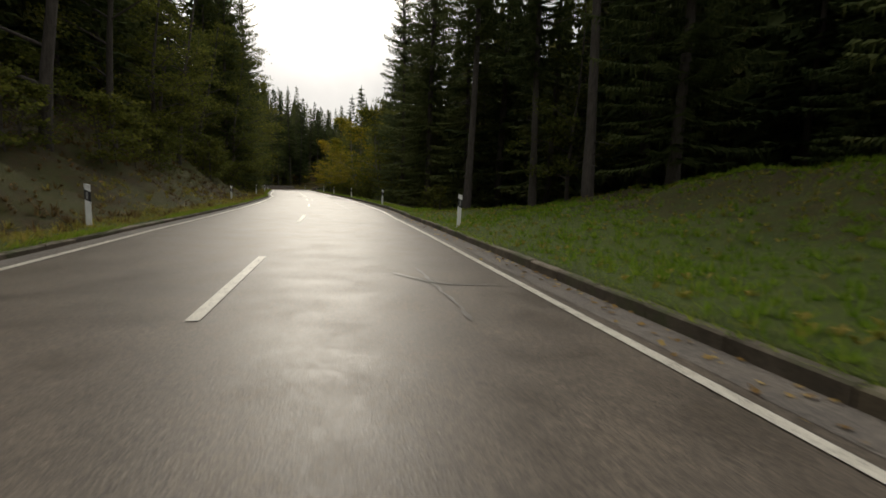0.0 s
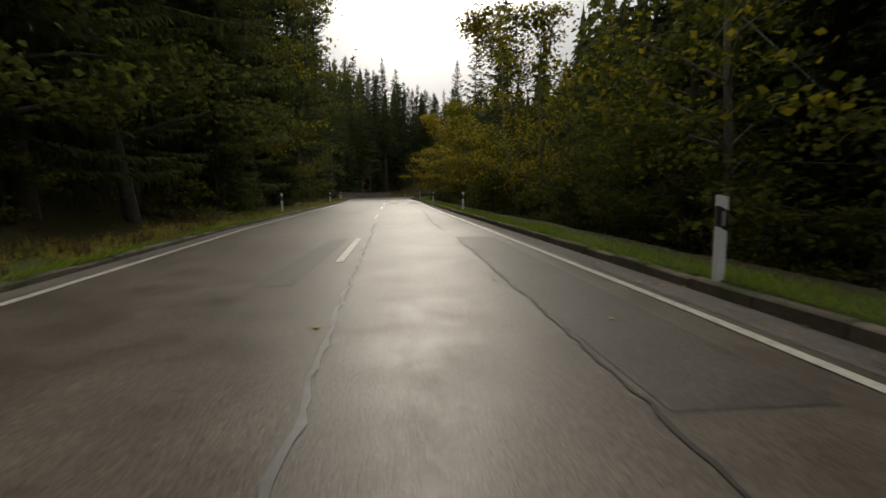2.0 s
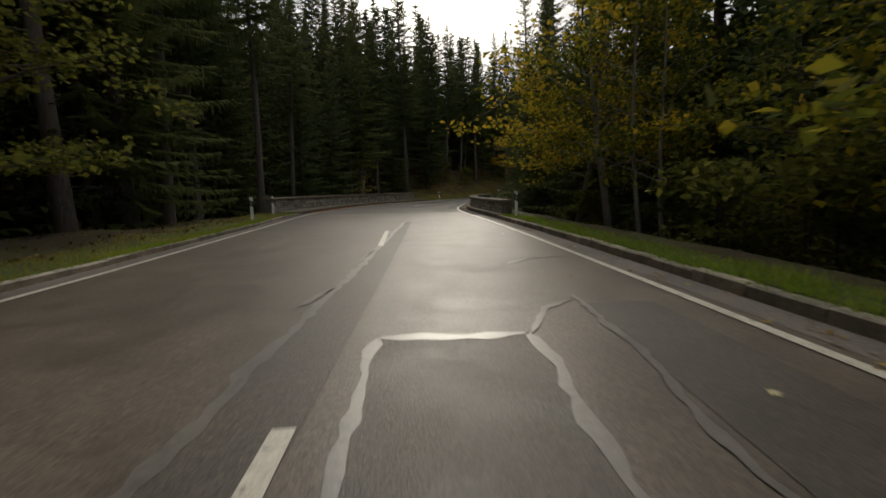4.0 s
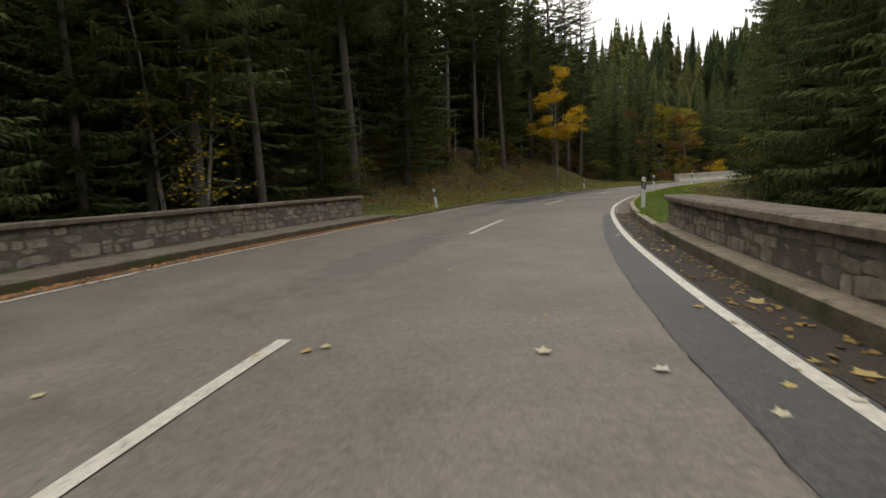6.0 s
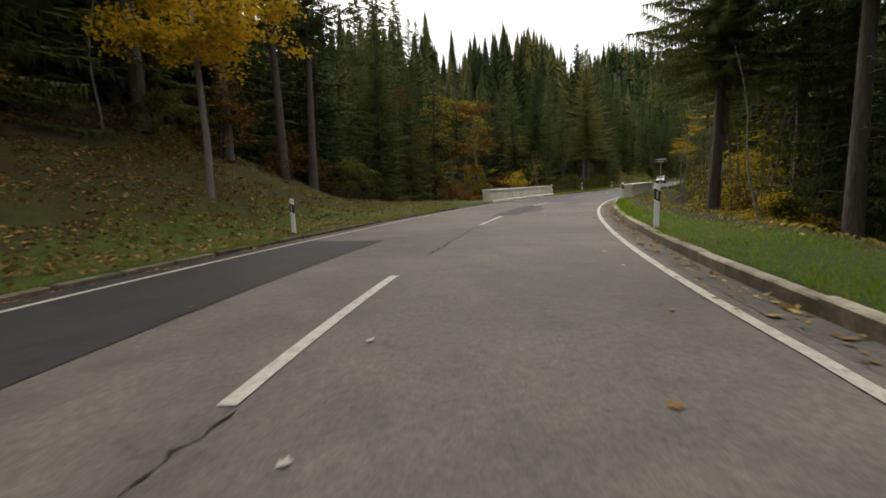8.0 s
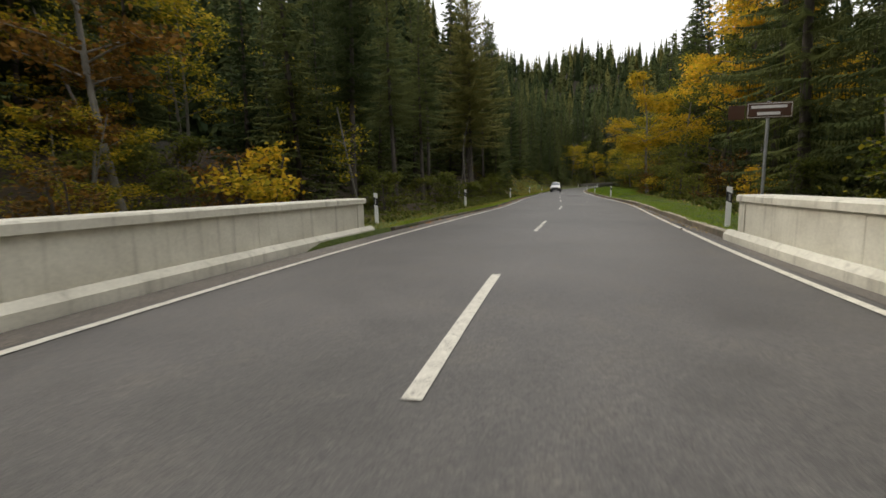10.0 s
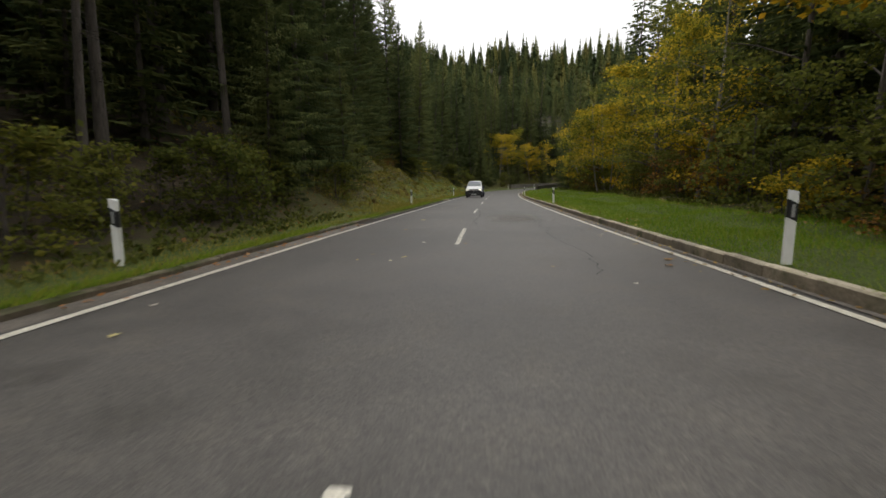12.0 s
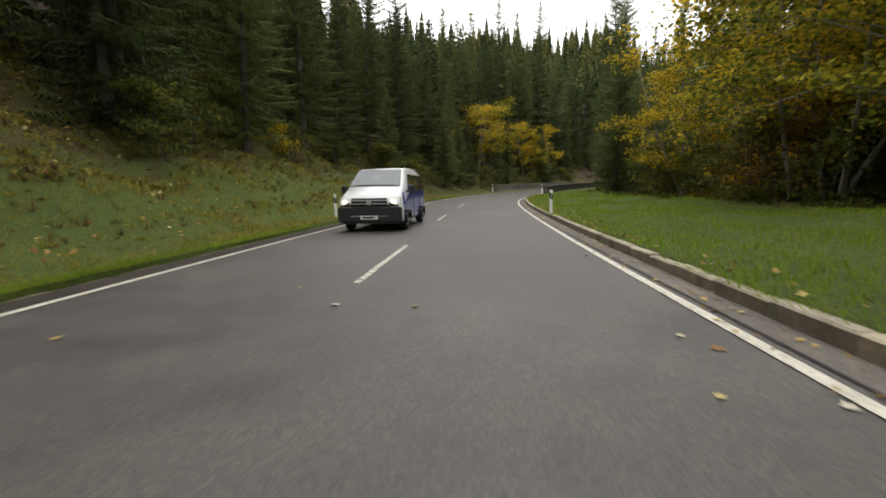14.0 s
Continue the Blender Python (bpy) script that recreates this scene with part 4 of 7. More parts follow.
DARK = [(0, 3), (1, 3), (4, 1.5)]
stand(48, 100, -1, [[("green_tall", 2), ("green_tall2", 3), ("shrub_green", 1)], DARK, DARK], 4.0, (0.5, 4.2, 7.0))
stand(100, 140, -1, [[("green_tall", 3), ("green_tall2", 1.5), ("olive", 0.5)], [(0, 2), (2, 2)], DARK], 3.8, (-0.3, 2.6, 6.0), smin=1.1, smax=1.35)
stand(140, 166, -1, [[(2, 3), (3, 3), (0, 1), ("green_tall2", 1.5)], DARK, DARK], 3.2, (0, 3.2, 6.0), smin=0.95, smax=1.2)
stand(166, 198, -1, [[(3, 2), (2, 2), (1, 2), (4, 1)], [(2, 1), (1, 1), (0, 1)], DARK], 3.8, (2.0, 4.6, 7.4), smin=0.95, smax=1.22)
stand(198, 234, -1, [[(3, 2.5), (2, 2.5), (1, 1), (0, 1), ("shrub_green", 0.6)], DARK, DARK], 3.2, (0.5, 3.4, 6.2), smin=0.95, smax=1.22)
stand(192, 238, -1, [[(21, 1), (20, 1)]], 3.0, (9.0, 12.0, 15.0, 18.5, 22.0, 25.0), smin=0.95, smax=1.25)
stand(198, 240, -1, [[("shrub_green", 2), ("shrub_rust", 1), (5, 1.5)]], 4.5, (0.4,), 1.0)
stand(236, 247, -1, [[(4, 2), ("shrub_rust", 1), ("shrub_green", 1)], [(4, 1), (1, 2)], [(1, 2), (0, 2)]], 3.0, (0.5, 3.6, 6.4, 9.4), smin=0.75, smax=1.0)
stand(247, 263, -1, [[("shrub_rust", 1), ("shrub_gold", 1), ("shrub_green", 1)], [("shrub_rust", 1), ("shrub_green", 1), ("rust", 0.4)]], 2.6, (1.5, 4.5, 7.5, 10.5), smin=0.7, smax=1.2)
stand(247, 264, -1, [[(1, 1), (4, 1)], [(1, 1), (0, 1)], DARK], 3.2, (14.5, 17.0, 20.0, 23.0), smin=0.75, smax=0.98)
stand(262, 284, -1, [[(3, 3), (4, 1), (2, 2)], DARK, DARK], 3.0, (0.5, 3.4, 6.4, 10.0, 13.0, 16.0, 19.0), smin=0.5, smax=0.72)
stand(284, 302, -1, [[(2, 2), (3, 3), (4, 1)], DARK, DARK], 3.0, (1.6, 4.0, 6.8, 9.6, 12.6, 16.0), smin=0.62, smax=0.8)
stand(384, 431, -1, [[(1, 3), (0, 2)], [(10, 1), (11, 1)], [(10, 1), (11, 1)]], 3.6, (2.5, 5.5, 9, 13, 17), smin=0.6, smax=1.0)
stand(302, 358, -1, [[(1, 3), (0, 2), (4, 1.5), ("shrub_green", 0.5)], DARK], 3.7, (0, 4.5))
stand(358, 384, -1, [[(1, 3), (0, 2), (4, 1.5)], [(10, 1), (11, 1)], [(10, 1), (11, 1)]], 3.8, (0, 4.5, 8.5, 13, 17), smin=0.6, smax=0.95)
stand(40, 96, 1, [[(2, 1.5), (3, 1), (0, 3), (1, 2)], DARK, DARK], 3.3, (0.5, 3.6, 6.6))
stand(96, 126, 1, [[(2, 1), (3, 1.2), (1, 0.8), ("green_tall", 2), ("green_tall2", 2), ("olive", 1)], DARK, DARK], 3.5, (0.8, 3.8, 6.5))
stand(126, 158, 1, [[("olive", 1), ("olive2", 1), ("green_tall2", 2.5)], DARK, DARK], 3.6, (-1.0, 3, 6.5))
stand(74, 118, 1, [[("shrub_green", 1)]], 3.0, (-0.9,), 0.6, 0.6, 0.9)
stand(118, 156, 1, [[("shrub_green", 1)]], 2.6, (-2.1,), 0.6, 0.7, 1.1)
stand(160, 192, 1, [[(1, 3), (0, 2), (4, 1)], DARK], 3.8, (0.5, 5))
stand(192, 214, 1, [[(1, 2), (4, 2), (0, 1.5), ("shrub_gold", 1.5)], DARK], 3.4, (0.8, 4.4))
stand(214, 262, 1, [[(2, 3), (3, 1), (0, 1), (1, 1.5), ("sapling", 1.5), ("shrub_gold", 0.8)], [(3, 1), (2, 1), (1, 2), (0, 2)]], 3.8, (0.6, 4.8))
stand(276, 304, 1, [[("gold", 1.2), ("green_tall", 2)], [(2, 2), (0, 2)], DARK], 5.4, (0.8, 4.5, 8.0, 12.0))
stand(194, 276, 1, [[(1, 1)], [(1, 1)], DARK], 4.4, (9.0, 12.5), smin=0.8, smax=1.05)
stand(304, 356, 1, [[("gold2", 0.8), ("olive", 2.8), ("green_tall2", 1.0), ("olive2", 2.2)], [("olive", 1), (1, 2), (0, 2)], DARK], 3.9, (0.6, 3.6, 7.0), smin=0.95, smax=1.3)
stand(276, 360, 1, [[("shrub_green", 2), ("shrub_gold", 1), ("shrub_rust", 0.6)]], 4.6, (-0.2,), 0.9, 0.6, 0.95)
stand(362, 404, 1, [[(1, 2), (0, 2), (4, 1)], DARK], 4.4, (0, 5))

# single trees that stand out
plant("gold", 221.0, -8.4, 0.8)
plant("rust", 252.0, -20.5, 1.15)
plant("rust", 249.0, -15.0, 0.8)
plant("gold2", 262.5, -20.5, 1.1)
plant("olive2", 266.0, -20.0, 1.05)
plant("olive2", 270.0, -14.5, 0.8)
plant("rust", 257.0, -15.0, 0.7)
plant("gold2", 255.0, -13.0, 0.5)
plant("shrub_gold", 262.0, -19.0, 1.2)
plant("sapling", 264.5, -9.0, 1.2)
plant("sapling", 246.0, -12.5, 1.3)
plant("shrub_rust", 247.5, -10.5, 0.9)
plant("larch", 290.8, -8.7, 1.0)
for s, d, k in ((104, -8.2, 1.2), (109, -9.4, 1.25), (115.5, -7.8, 1.25), (121, -9.2, 1.3), (127, -8.6, 1.3)):
    plant(0, s, d, k)
plant(0, 266.0, 9.4, 1.0)
plant(1, 271.5, 10.2, 1.0)
plant(0, 262.0, 11.5, 1.05)
for key, s, d, k in (("olive2", 391.5, -8.4, 1.3), ("olive2", 389.0, -9.2, 1.15), ("olive", 394.0, -9.5, 1.0), ("gold2", 404.0, -7.4, 0.9), ("gold2", 407.5, -8.0, 0.95), ("gold2", 401.0, -8.8, 0.9), (0, 400.0, -14.0, 1.1), (1, 405.0, -12.5, 1.25), (0, 410.0, -13.0, 1.2)):
    plant(key, s, d, k)
plant(6, 231.4, 8.1, 1.0)
plant("gold", 292.0, 8.0, 0.85)
plant("shrub_gold", 287.2, 7.9, 0.9)
for key, s, d, k in (("gold2", 240, 11.6, 0.6), ("shrub_gold", 238, 9.4, 1.0), ("shrub_gold", 242.5, 9.2, 0.9), ("olive2", 246, 11.4, 0.6), ("sapling", 236.5, 9.8, 1.3), ("sapling", 230.5, 9.9, 1.4), ("shrub_gold", 227, 9.2, 0.8)):
    plant(key, s, d, k)
stand(364, 416, -1, [[("shrub_green", 2), (5, 2.5)]] * 2, 3.0, (-3.0, -0.8), 0.6, 0.7, 1.1)
stand(88, 142, -1, [[("shrub_green", 1)]], 3.2, (-0.8,), 0.8, 0.8, 1.2)
for key, s, d, k in (("gold2", 346, 13.4, 1.1), ("gold2", 341, 13.0, 1.0), ("olive2", 336.5, 12.4, 1.0), ("gold2", 332.5, 12.2, 0.9)):
    plant(key, s, d, k)
stand(290, 324, -1, [[("shrub_green", 2), (5, 1.5)]], 3.0, (-1.2,), 0.8, 0.6, 0.95)
stand(300, 358, 1, [[("shrub_green", 2), ("shrub_gold", 1.0), ("shrub_rust", 0.5)]], 2.6, (-0.5,), 0.8, 0.9, 1.45)
stand(408, 431, -1, [[(4, 1), (5, 1), ("shrub_green", 1)]], 2.6, (0.5, 3.0), 0.8, 0.8, 1.2)
plant("slender", 189.0, -12.6, 1.0)
for key, s, d, k in ((0, 319.5, -11.8, 1.0), (1, 324.5, -12.4, 1.05), (0, 330.0, -12.8, 1.0)):
    plant(key, s, d, k)
plant("green_tall2", 66.5, 12.0, 0.75)
plant("gold_fine", 206.5, 9.8, 0.6)
plant("olive2", 209.5, 11.5, 0.55)
for s, d, k in ((339, -9.3, 0.9), (342.5, -10.2, 1.0), (345.5, -10.6, 0.95), (352, -10.2, 1.0), (358, -9.8, 1.05), (330, -11.5, 0.9), (336, -12.5, 1.1), (348, -12, 1.2), (364, -9, 1.1)):
    plant("shrub_green", s, d, k)
plant("sapling", 341.8, -11.2, 0.8)
plant("shrub_gold", 349.5, -9.9, 0.8)
plant("shrub_rust", 333.5, -10.6, 0.5)


stand(224, 258, 1, [[("shrub_gold", 0.7), ("shrub_rust", 0.7), ("shrub_green", 1), ("sapling", 1.5)], [("sapling", 2), ("shrub_gold", 0.6)]], 4.2, (-1.3, 0.8), 0.8, 0.45, 0.85)
stand(54, 102, -1, [[("shrub_green", 1)]], 3.0, (-0.6,), 0.8, 0.7, 1.2)
stand(262, 300, 1, [[("shrub_green", 2), ("shrub_gold", 1), ("shrub_rust", 1)]], 2.8, (-2.2,), 0.8, 0.6, 1.0)
stand(262, 302, -1, [[("shrub_green", 1)]], 2.6, (-0.8,), 0.8, 0.5, 0.85)


def bare_stem(h, seed):
    """A thin leaning dead stem with a few twigs."""
    r = np.random.default_rng(seed)
    zs = np.linspace(0, h, 7)
    lean = r.normal(0, 0.14, 2)
    p = np.c_[lean[0] * zs + 0.1 * np.sin(zs + seed), lean[1] * zs + 0.1 * np.cos(1.3 * zs), zs]
    p[:, :2] -= p[0, :2]
    th = tagged(new("bare_sapling"), "thin pale leafless sapling at the forest edge", "tree", "bare saplings")
    part("stem", mesh("stem", *tube(p, np.interp(zs, [0, h], [0.045, 0.008]), 6), M_BARK_PALE, True), None, th)
    for _ in range(7):
        z = r.uniform(0.25, 0.95) * h
        a = r.uniform(0, 6.28)
        c = np.array([np.interp(z, zs, p[:, 0]), np.interp(z, zs, p[:, 1]), z])
        e = np.array([math.cos(a), math.sin(a), r.uniform(0.0, 0.7)])
        L = r.uniform(0.4, 1.3)
        part("twig", mesh("twig", *tube([c, c + e * L * 0.5, c + e * L + [0, 0, 0.1 * L]], [0.013, 0.008, 0.003], 4), M_BARK_PALE, True), None, th)
    return th


def bent_stem(name, label, pts, r0, twigs=()):
    """A dead stem through world points, thin towards its end."""
    p = np.array(pts, float)
    k = np.linspace(0, len(p) - 1, 4 * len(p))
    q = np.c_[[np.interp(k, np.arange(len(p)), p[:, i]) for i in range(3)]].T
    q[1:-1] = (q[:-2] + 2 * q[1:-1] + q[2:]) / 4
    th = tagged(new(name), label, "dead wood")
    th.location = tuple(float(v) for v in p[0])
    part("stem", mesh("stem", *tube(q - p[0], np.interp(np.arange(len(q)), [0, len(q) - 1], [r0, r0 * 0.3]), 6), M_BARK_PALE, True), None, th)
    for tw in twigs:
        w = np.array(tw, float) - p[0]
        part("twig", mesh("twig", *tube(w, np.linspace(r0 * 0.5, r0 * 0.15, len(w)), 5), M_BARK_PALE, True), None, th)


bent_stem("bent_sapling", "pale bent dead sapling arching against a spruce trunk", [(4.28, 221.91, -0.1), (4.26, 222.08, 1.07), (4.16, 222.3, 1.96), (4.15, 222.47, 2.93), (4.3, 222.48, 3.57), (4.85, 222.18, 3.97), (5.7, 221.64, 4.18)], 0.035,
          [[(4.2, 222.29, 2.0), (4.49, 222.29, 3.17), (5.39, 221.81, 3.88)]])
for s, d, ds, dd, h in ((233.2, 6.7, 1.2, 3.0, 1.9), (234.6, 7.3, -1.6, 2.0, 0.9), (239.0, 7.4, 2.6, 1.6, 0.5), (244.0, 7.8, -2.0, 2.2, 1.3)):
    ends = []
    for k in (0, 0.5, 1):
        x, y = at(s + ds * k, d + dd * k)
        ends.append((float(x), float(y), float(ground_z(s, d)) + 0.02 if k == 0 else float(ground_z(s, d)) + h * k))
    bent_stem("fallen_branch", "pale broken branch leaning in the thicket", ends, 0.045)

STEMS = {}
for i, (s, d) in enumerate(((226, 8.6), (229, 10), (236, 9.2), (238.5, 8.2), (241, 9.4), (243, 7.4), (244.6, 8.9), (247, 7.8), (249, 9.8), (251.5, 8.0), (254, 8.6), (257.5, 9.2), (231, 9.6), (233.5, 10.4), (235, 8.8), (237, 10.6), (239.5, 9.9), (242, 10.8), (232, 11.4), (245.5, 10.2), (205, -12.5), (208, -11.8), (211.5, -12.8), (214, -12.2), (217, -12.9), (221, -12.4), (199, -11.0), (281, -8.0), (246, -10))):
    x, y = (float(v) for v in at(s, d))
    m = pose(x, y, float(ground_z(s, d)) - 0.15, 0, 0, rng.uniform(0, 360))
    k = i % 3
    if k not in STEMS:
        STEMS[k] = bare_stem((6.5, 5.0, 8.0)[k], 70 + k)
        STEMS[k].matrix_basis = m
    else:
        copy_thing(STEMS[k], m)


def far_woods():
    """The wooded slopes beyond: thousands of small spruces in one mesh."""
    r = np.random.default_rng(5)
    def cone(layers, boughs, half):
        w, v, f = r.uniform(0.16, 0.23), [], []
        for L in range(layers):
            for q in range(boughs):
                u = min(0.985, (L + r.uniform(0, 1.2)) / layers)
                rad = w * (1 - u) ** 0.85 * (0.55 + 0.45 * min(1.0, u * 5)) * r.uniform(0.62, 1.18) + 0.005
                a, z0, o = q * 6.283 / boughs + L * 1.3 + r.normal(0, 0.25), 0.05 + 0.93 * u, len(v)
                c, s_, hw = math.cos(a), math.sin(a), rad * half
                inner, rise = 0.12 * rad, 0.05 * (1 - 0.5 * u)
                drop = rad * (np.interp(u, [0, 0.7, 1], [0.6, 0.4, 0.0]) + r.normal(0, 0.12))
                v += [(inner * c - hw * s_, inner * s_ + hw * c, z0 + rise), (inner * c + hw * s_, inner * s_ - hw * c, z0 + rise), (rad * c, rad * s_, z0 - drop)]
                f.append((o, o + 1, o + 2))
        o = len(v)
        v += [(0.011, 0, 0.93), (-0.006, 0.01, 0.93), (-0.006, -0.01, 0.93), (0, 0, 1.03)]
        f += [(o, o + 1, o + 3), (o + 1, o + 2, o + 3), (o + 2, o, o + 3)]
        return np.array(v), np.array(f)

    protos = [cone(22, 7, 0.5) for k in range(5)] + [cone(52, 12, 0.26) for k in range(6)] + [cone(14, 6, 0.6) for k in range(5)]
    p = np.c_[r.uniform(-260, 420, 3900), r.uniform(-80, 560, 3900)]
    s_near, side = r.uniform(30, 421, 2200), r.choice([-1, 1], 2200)
    edge = np.where(side < 0, WOOD_L(s_near), WOOD_R(s_near))
    p = np.r_[p, np.c_[at(s_near, side * (edge + 7.0 + 20 * r.uniform(0, 1, 2200)))]]
    st, dd = near(p[:, 0], p[:, 1])
    wl = np.where(dd < 0, WOOD_L(st), WOOD_R(st))
    keep = (np.abs(dd) > wl + np.where((st > 192) & (st < 240) & (dd < 0), 27, np.where(((st > 192) & (st < 300)) | ((st > 345) & (dd < 0)), 17, 8.5))) & (np.abs(dd) < 135) & (st > 2)
    p, st, dd = p[keep], st[keep], dd[keep]
    z = terrain(st, dd) - 0.8
    ang, dist = np.radians(r.uniform(8, 78, 1150)), r.uniform(280, 480, 1150)
    hx, hy = 37 + dist * np.sin(ang), 243 + dist * np.cos(ang)
    p, z = np.r_[p, np.c_[hx, hy]], np.r_[z, far_hill(hx, hy) - 1.0]
    st, dd = np.r_[st, np.full(1150, 350.0)], np.r_[dd, np.full(1150, 400.0)]
    pale = (np.sin(p[:, 0] * 0.11) + np.sin(p[:, 1] * 0.13 + 1) + r.normal(0, 0.9, len(p))) > 2.0
    for name, pickd, mat, label in (("far_woods", ~pale, M_WOODS, "dense dark spruce forest covering the valley slopes"), ("far_larches", pale, M_LARCH, "paler yellow-green larches scattered through the far forest")):
        V, F, tint, o = [], [], [], 0
        for i in np.nonzero(pickd)[0]:
            v, f = protos[r.integers(10, 15) if dd[i] > 300 else r.integers(5, 10) if abs(dd[i]) < 62 and 190 < st[i] < 350 else r.integers(0, 5)]
            tint.append(np.full(len(v), r.uniform()))
            h = (r.uniform(15, 26) if dd[i] < 300 else r.uniform(11, 33)) * (0.8 if st[i] > 356 and dd[i] < 0 else 1.0) * ((0.56 if dd[i] > -30 else 0.78) if 238 < st[i] < 300 and dd[i] < 0 else 1.0)
            q = v * [h * (1.15 if mat is M_LARCH else 1.0), h * (1.15 if mat is M_LARCH else 1.0), h]
            a = r.uniform(0, 6.28)
            c, s_ = math.cos(a), math.sin(a)
            V.append(np.c_[q[:, 0] * c - q[:, 1] * s_ + p[i, 0], q[:, 0] * s_ + q[:, 1] * c + p[i, 1], q[:, 2] + z[i]])
            F.append(f + o)
            o += len(v)
        me = bpy.data.meshes.new(name)
        V, F = np.concatenate(V), np.concatenate(F)
        me.vertices.add(len(V))
        me.vertices.foreach_set("co", V.ravel())
        me.loops.add(F.size)
        me.loops.foreach_set("vertex_index", F.ravel().astype(np.int32))
        me.polygons.add(len(F))
        me.polygons.foreach_set("loop_start", np.arange(0, F.size, 3, dtype=np.int32))
        me.materials.append(mat)
        me.update(calc_edges=True)
        me.attributes.new("tint", "FLOAT", "POINT").data.foreach_set("value", np.concatenate(tint).astype(np.float32))
        tagged(new(name, me), label, "forest", kind="stuff")


far_woods()


def back_rows():
    """The inner rows of the roadside wood, seen only through the trees in front: trunks and crowns in one mesh."""
    bark_v, bark_f, leaf_v, leaf_f, tint, no, lo = [], [], [], [], [], 0, 0
    r = np.random.default_rng(9)
    grids = {}
    for key, m in BACK_ROWS:
        if key not in grids:
            grids[key] = []
            for me in SPRUCES[key][:2]:
                co = np.zeros(3 * len(me.vertices))
                me.vertices.foreach_get("co", co)
                grids[key].append((co.reshape(-1, 3), [tuple(q.vertices) for q in me.polygons]))
        R = np.array(m)
        (tv, tf), (cv, cf) = grids[key]
        bark_v.append(tv @ R[:3, :3].T + R[:3, 3])
        bark_f += [tuple(i + no for i in q) for q in tf]
        no += len(tv)
        leaf_v.append(cv @ R[:3, :3].T + R[:3, 3])
        leaf_f += [tuple(i + lo for i in q) for q in cf]
        lo += len(cv)
        tint.append(np.full(len(cv), r.uniform()))
    tagged(new("wood_trunks", mesh("wood_trunks", np.concatenate(bark_v), bark_f, M_BARK, True)), "grey trunks crowded in the dark spruce wood", "forest", kind="stuff")
    me = mesh("wood_crowns", np.concatenate(leaf_v), leaf_f, M_WOODS)
    me.attributes.new("tint", "FLOAT", "POINT").data.foreach_set("value", np.concatenate(tint).astype(np.float32))
    tagged(new("wood_crowns", me), "dark needle crowns deep in the spruce wood", "forest", kind="stuff")


back_rows()


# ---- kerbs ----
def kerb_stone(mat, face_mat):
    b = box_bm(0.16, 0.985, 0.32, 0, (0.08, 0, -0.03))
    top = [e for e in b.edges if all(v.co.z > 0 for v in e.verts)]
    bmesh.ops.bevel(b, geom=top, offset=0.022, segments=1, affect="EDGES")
    # sides in darker, muddier stone than tops: their shade put into the colour
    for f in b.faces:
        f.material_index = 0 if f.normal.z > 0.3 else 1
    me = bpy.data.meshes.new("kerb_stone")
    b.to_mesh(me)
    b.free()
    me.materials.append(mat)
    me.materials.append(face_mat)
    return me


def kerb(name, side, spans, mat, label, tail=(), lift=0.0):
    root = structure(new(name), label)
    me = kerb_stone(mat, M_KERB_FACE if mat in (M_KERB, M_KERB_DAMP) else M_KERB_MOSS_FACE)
    for a, b in spans:
        for i in range(int(b - a)):
            s = a + i + 0.5
            d = float((KERB_R(s) if side > 0 else -KERB_L(s)))
            slope = float((KERB_R(s + 0.5) - KERB_R(s - 0.5)) if side > 0 else -(KERB_L(s + 0.5) - KERB_L(s - 0.5)))
            x, y = (float(v) for v in at(s, d))
            turn = heading(s) - math.degrees(math.atan(slope)) + (0 if side > 0 else 180)
            ob = new("kerb_stone", me)
            ob.parent = root
            ob.matrix_basis = pose(x, y, lift + float(climb(s)) + random.gauss(0, 0.006), random.gauss(0, 0.5), random.gauss(0, 1.0), turn + random.gauss(0, 0.35))
    for a, b in tail:
        f = (lambda s: KERB_R(s)) if side > 0 else (lambda s: -KERB_L(s) - 0.16)
        part("kerb_run", ribbon("kerb_run", a, b, f, lambda s: f(s) + 0.16, 0.17, mat), None, root)


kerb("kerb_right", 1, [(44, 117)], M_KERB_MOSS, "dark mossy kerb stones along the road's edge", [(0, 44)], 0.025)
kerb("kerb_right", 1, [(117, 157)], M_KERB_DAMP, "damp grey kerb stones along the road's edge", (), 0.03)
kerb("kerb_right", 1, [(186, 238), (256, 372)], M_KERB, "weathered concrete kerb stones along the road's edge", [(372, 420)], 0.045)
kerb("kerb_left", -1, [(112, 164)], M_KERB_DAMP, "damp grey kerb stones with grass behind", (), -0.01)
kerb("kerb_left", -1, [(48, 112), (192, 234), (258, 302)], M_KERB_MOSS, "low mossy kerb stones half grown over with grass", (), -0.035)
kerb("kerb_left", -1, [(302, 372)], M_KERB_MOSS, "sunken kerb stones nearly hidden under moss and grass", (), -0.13)


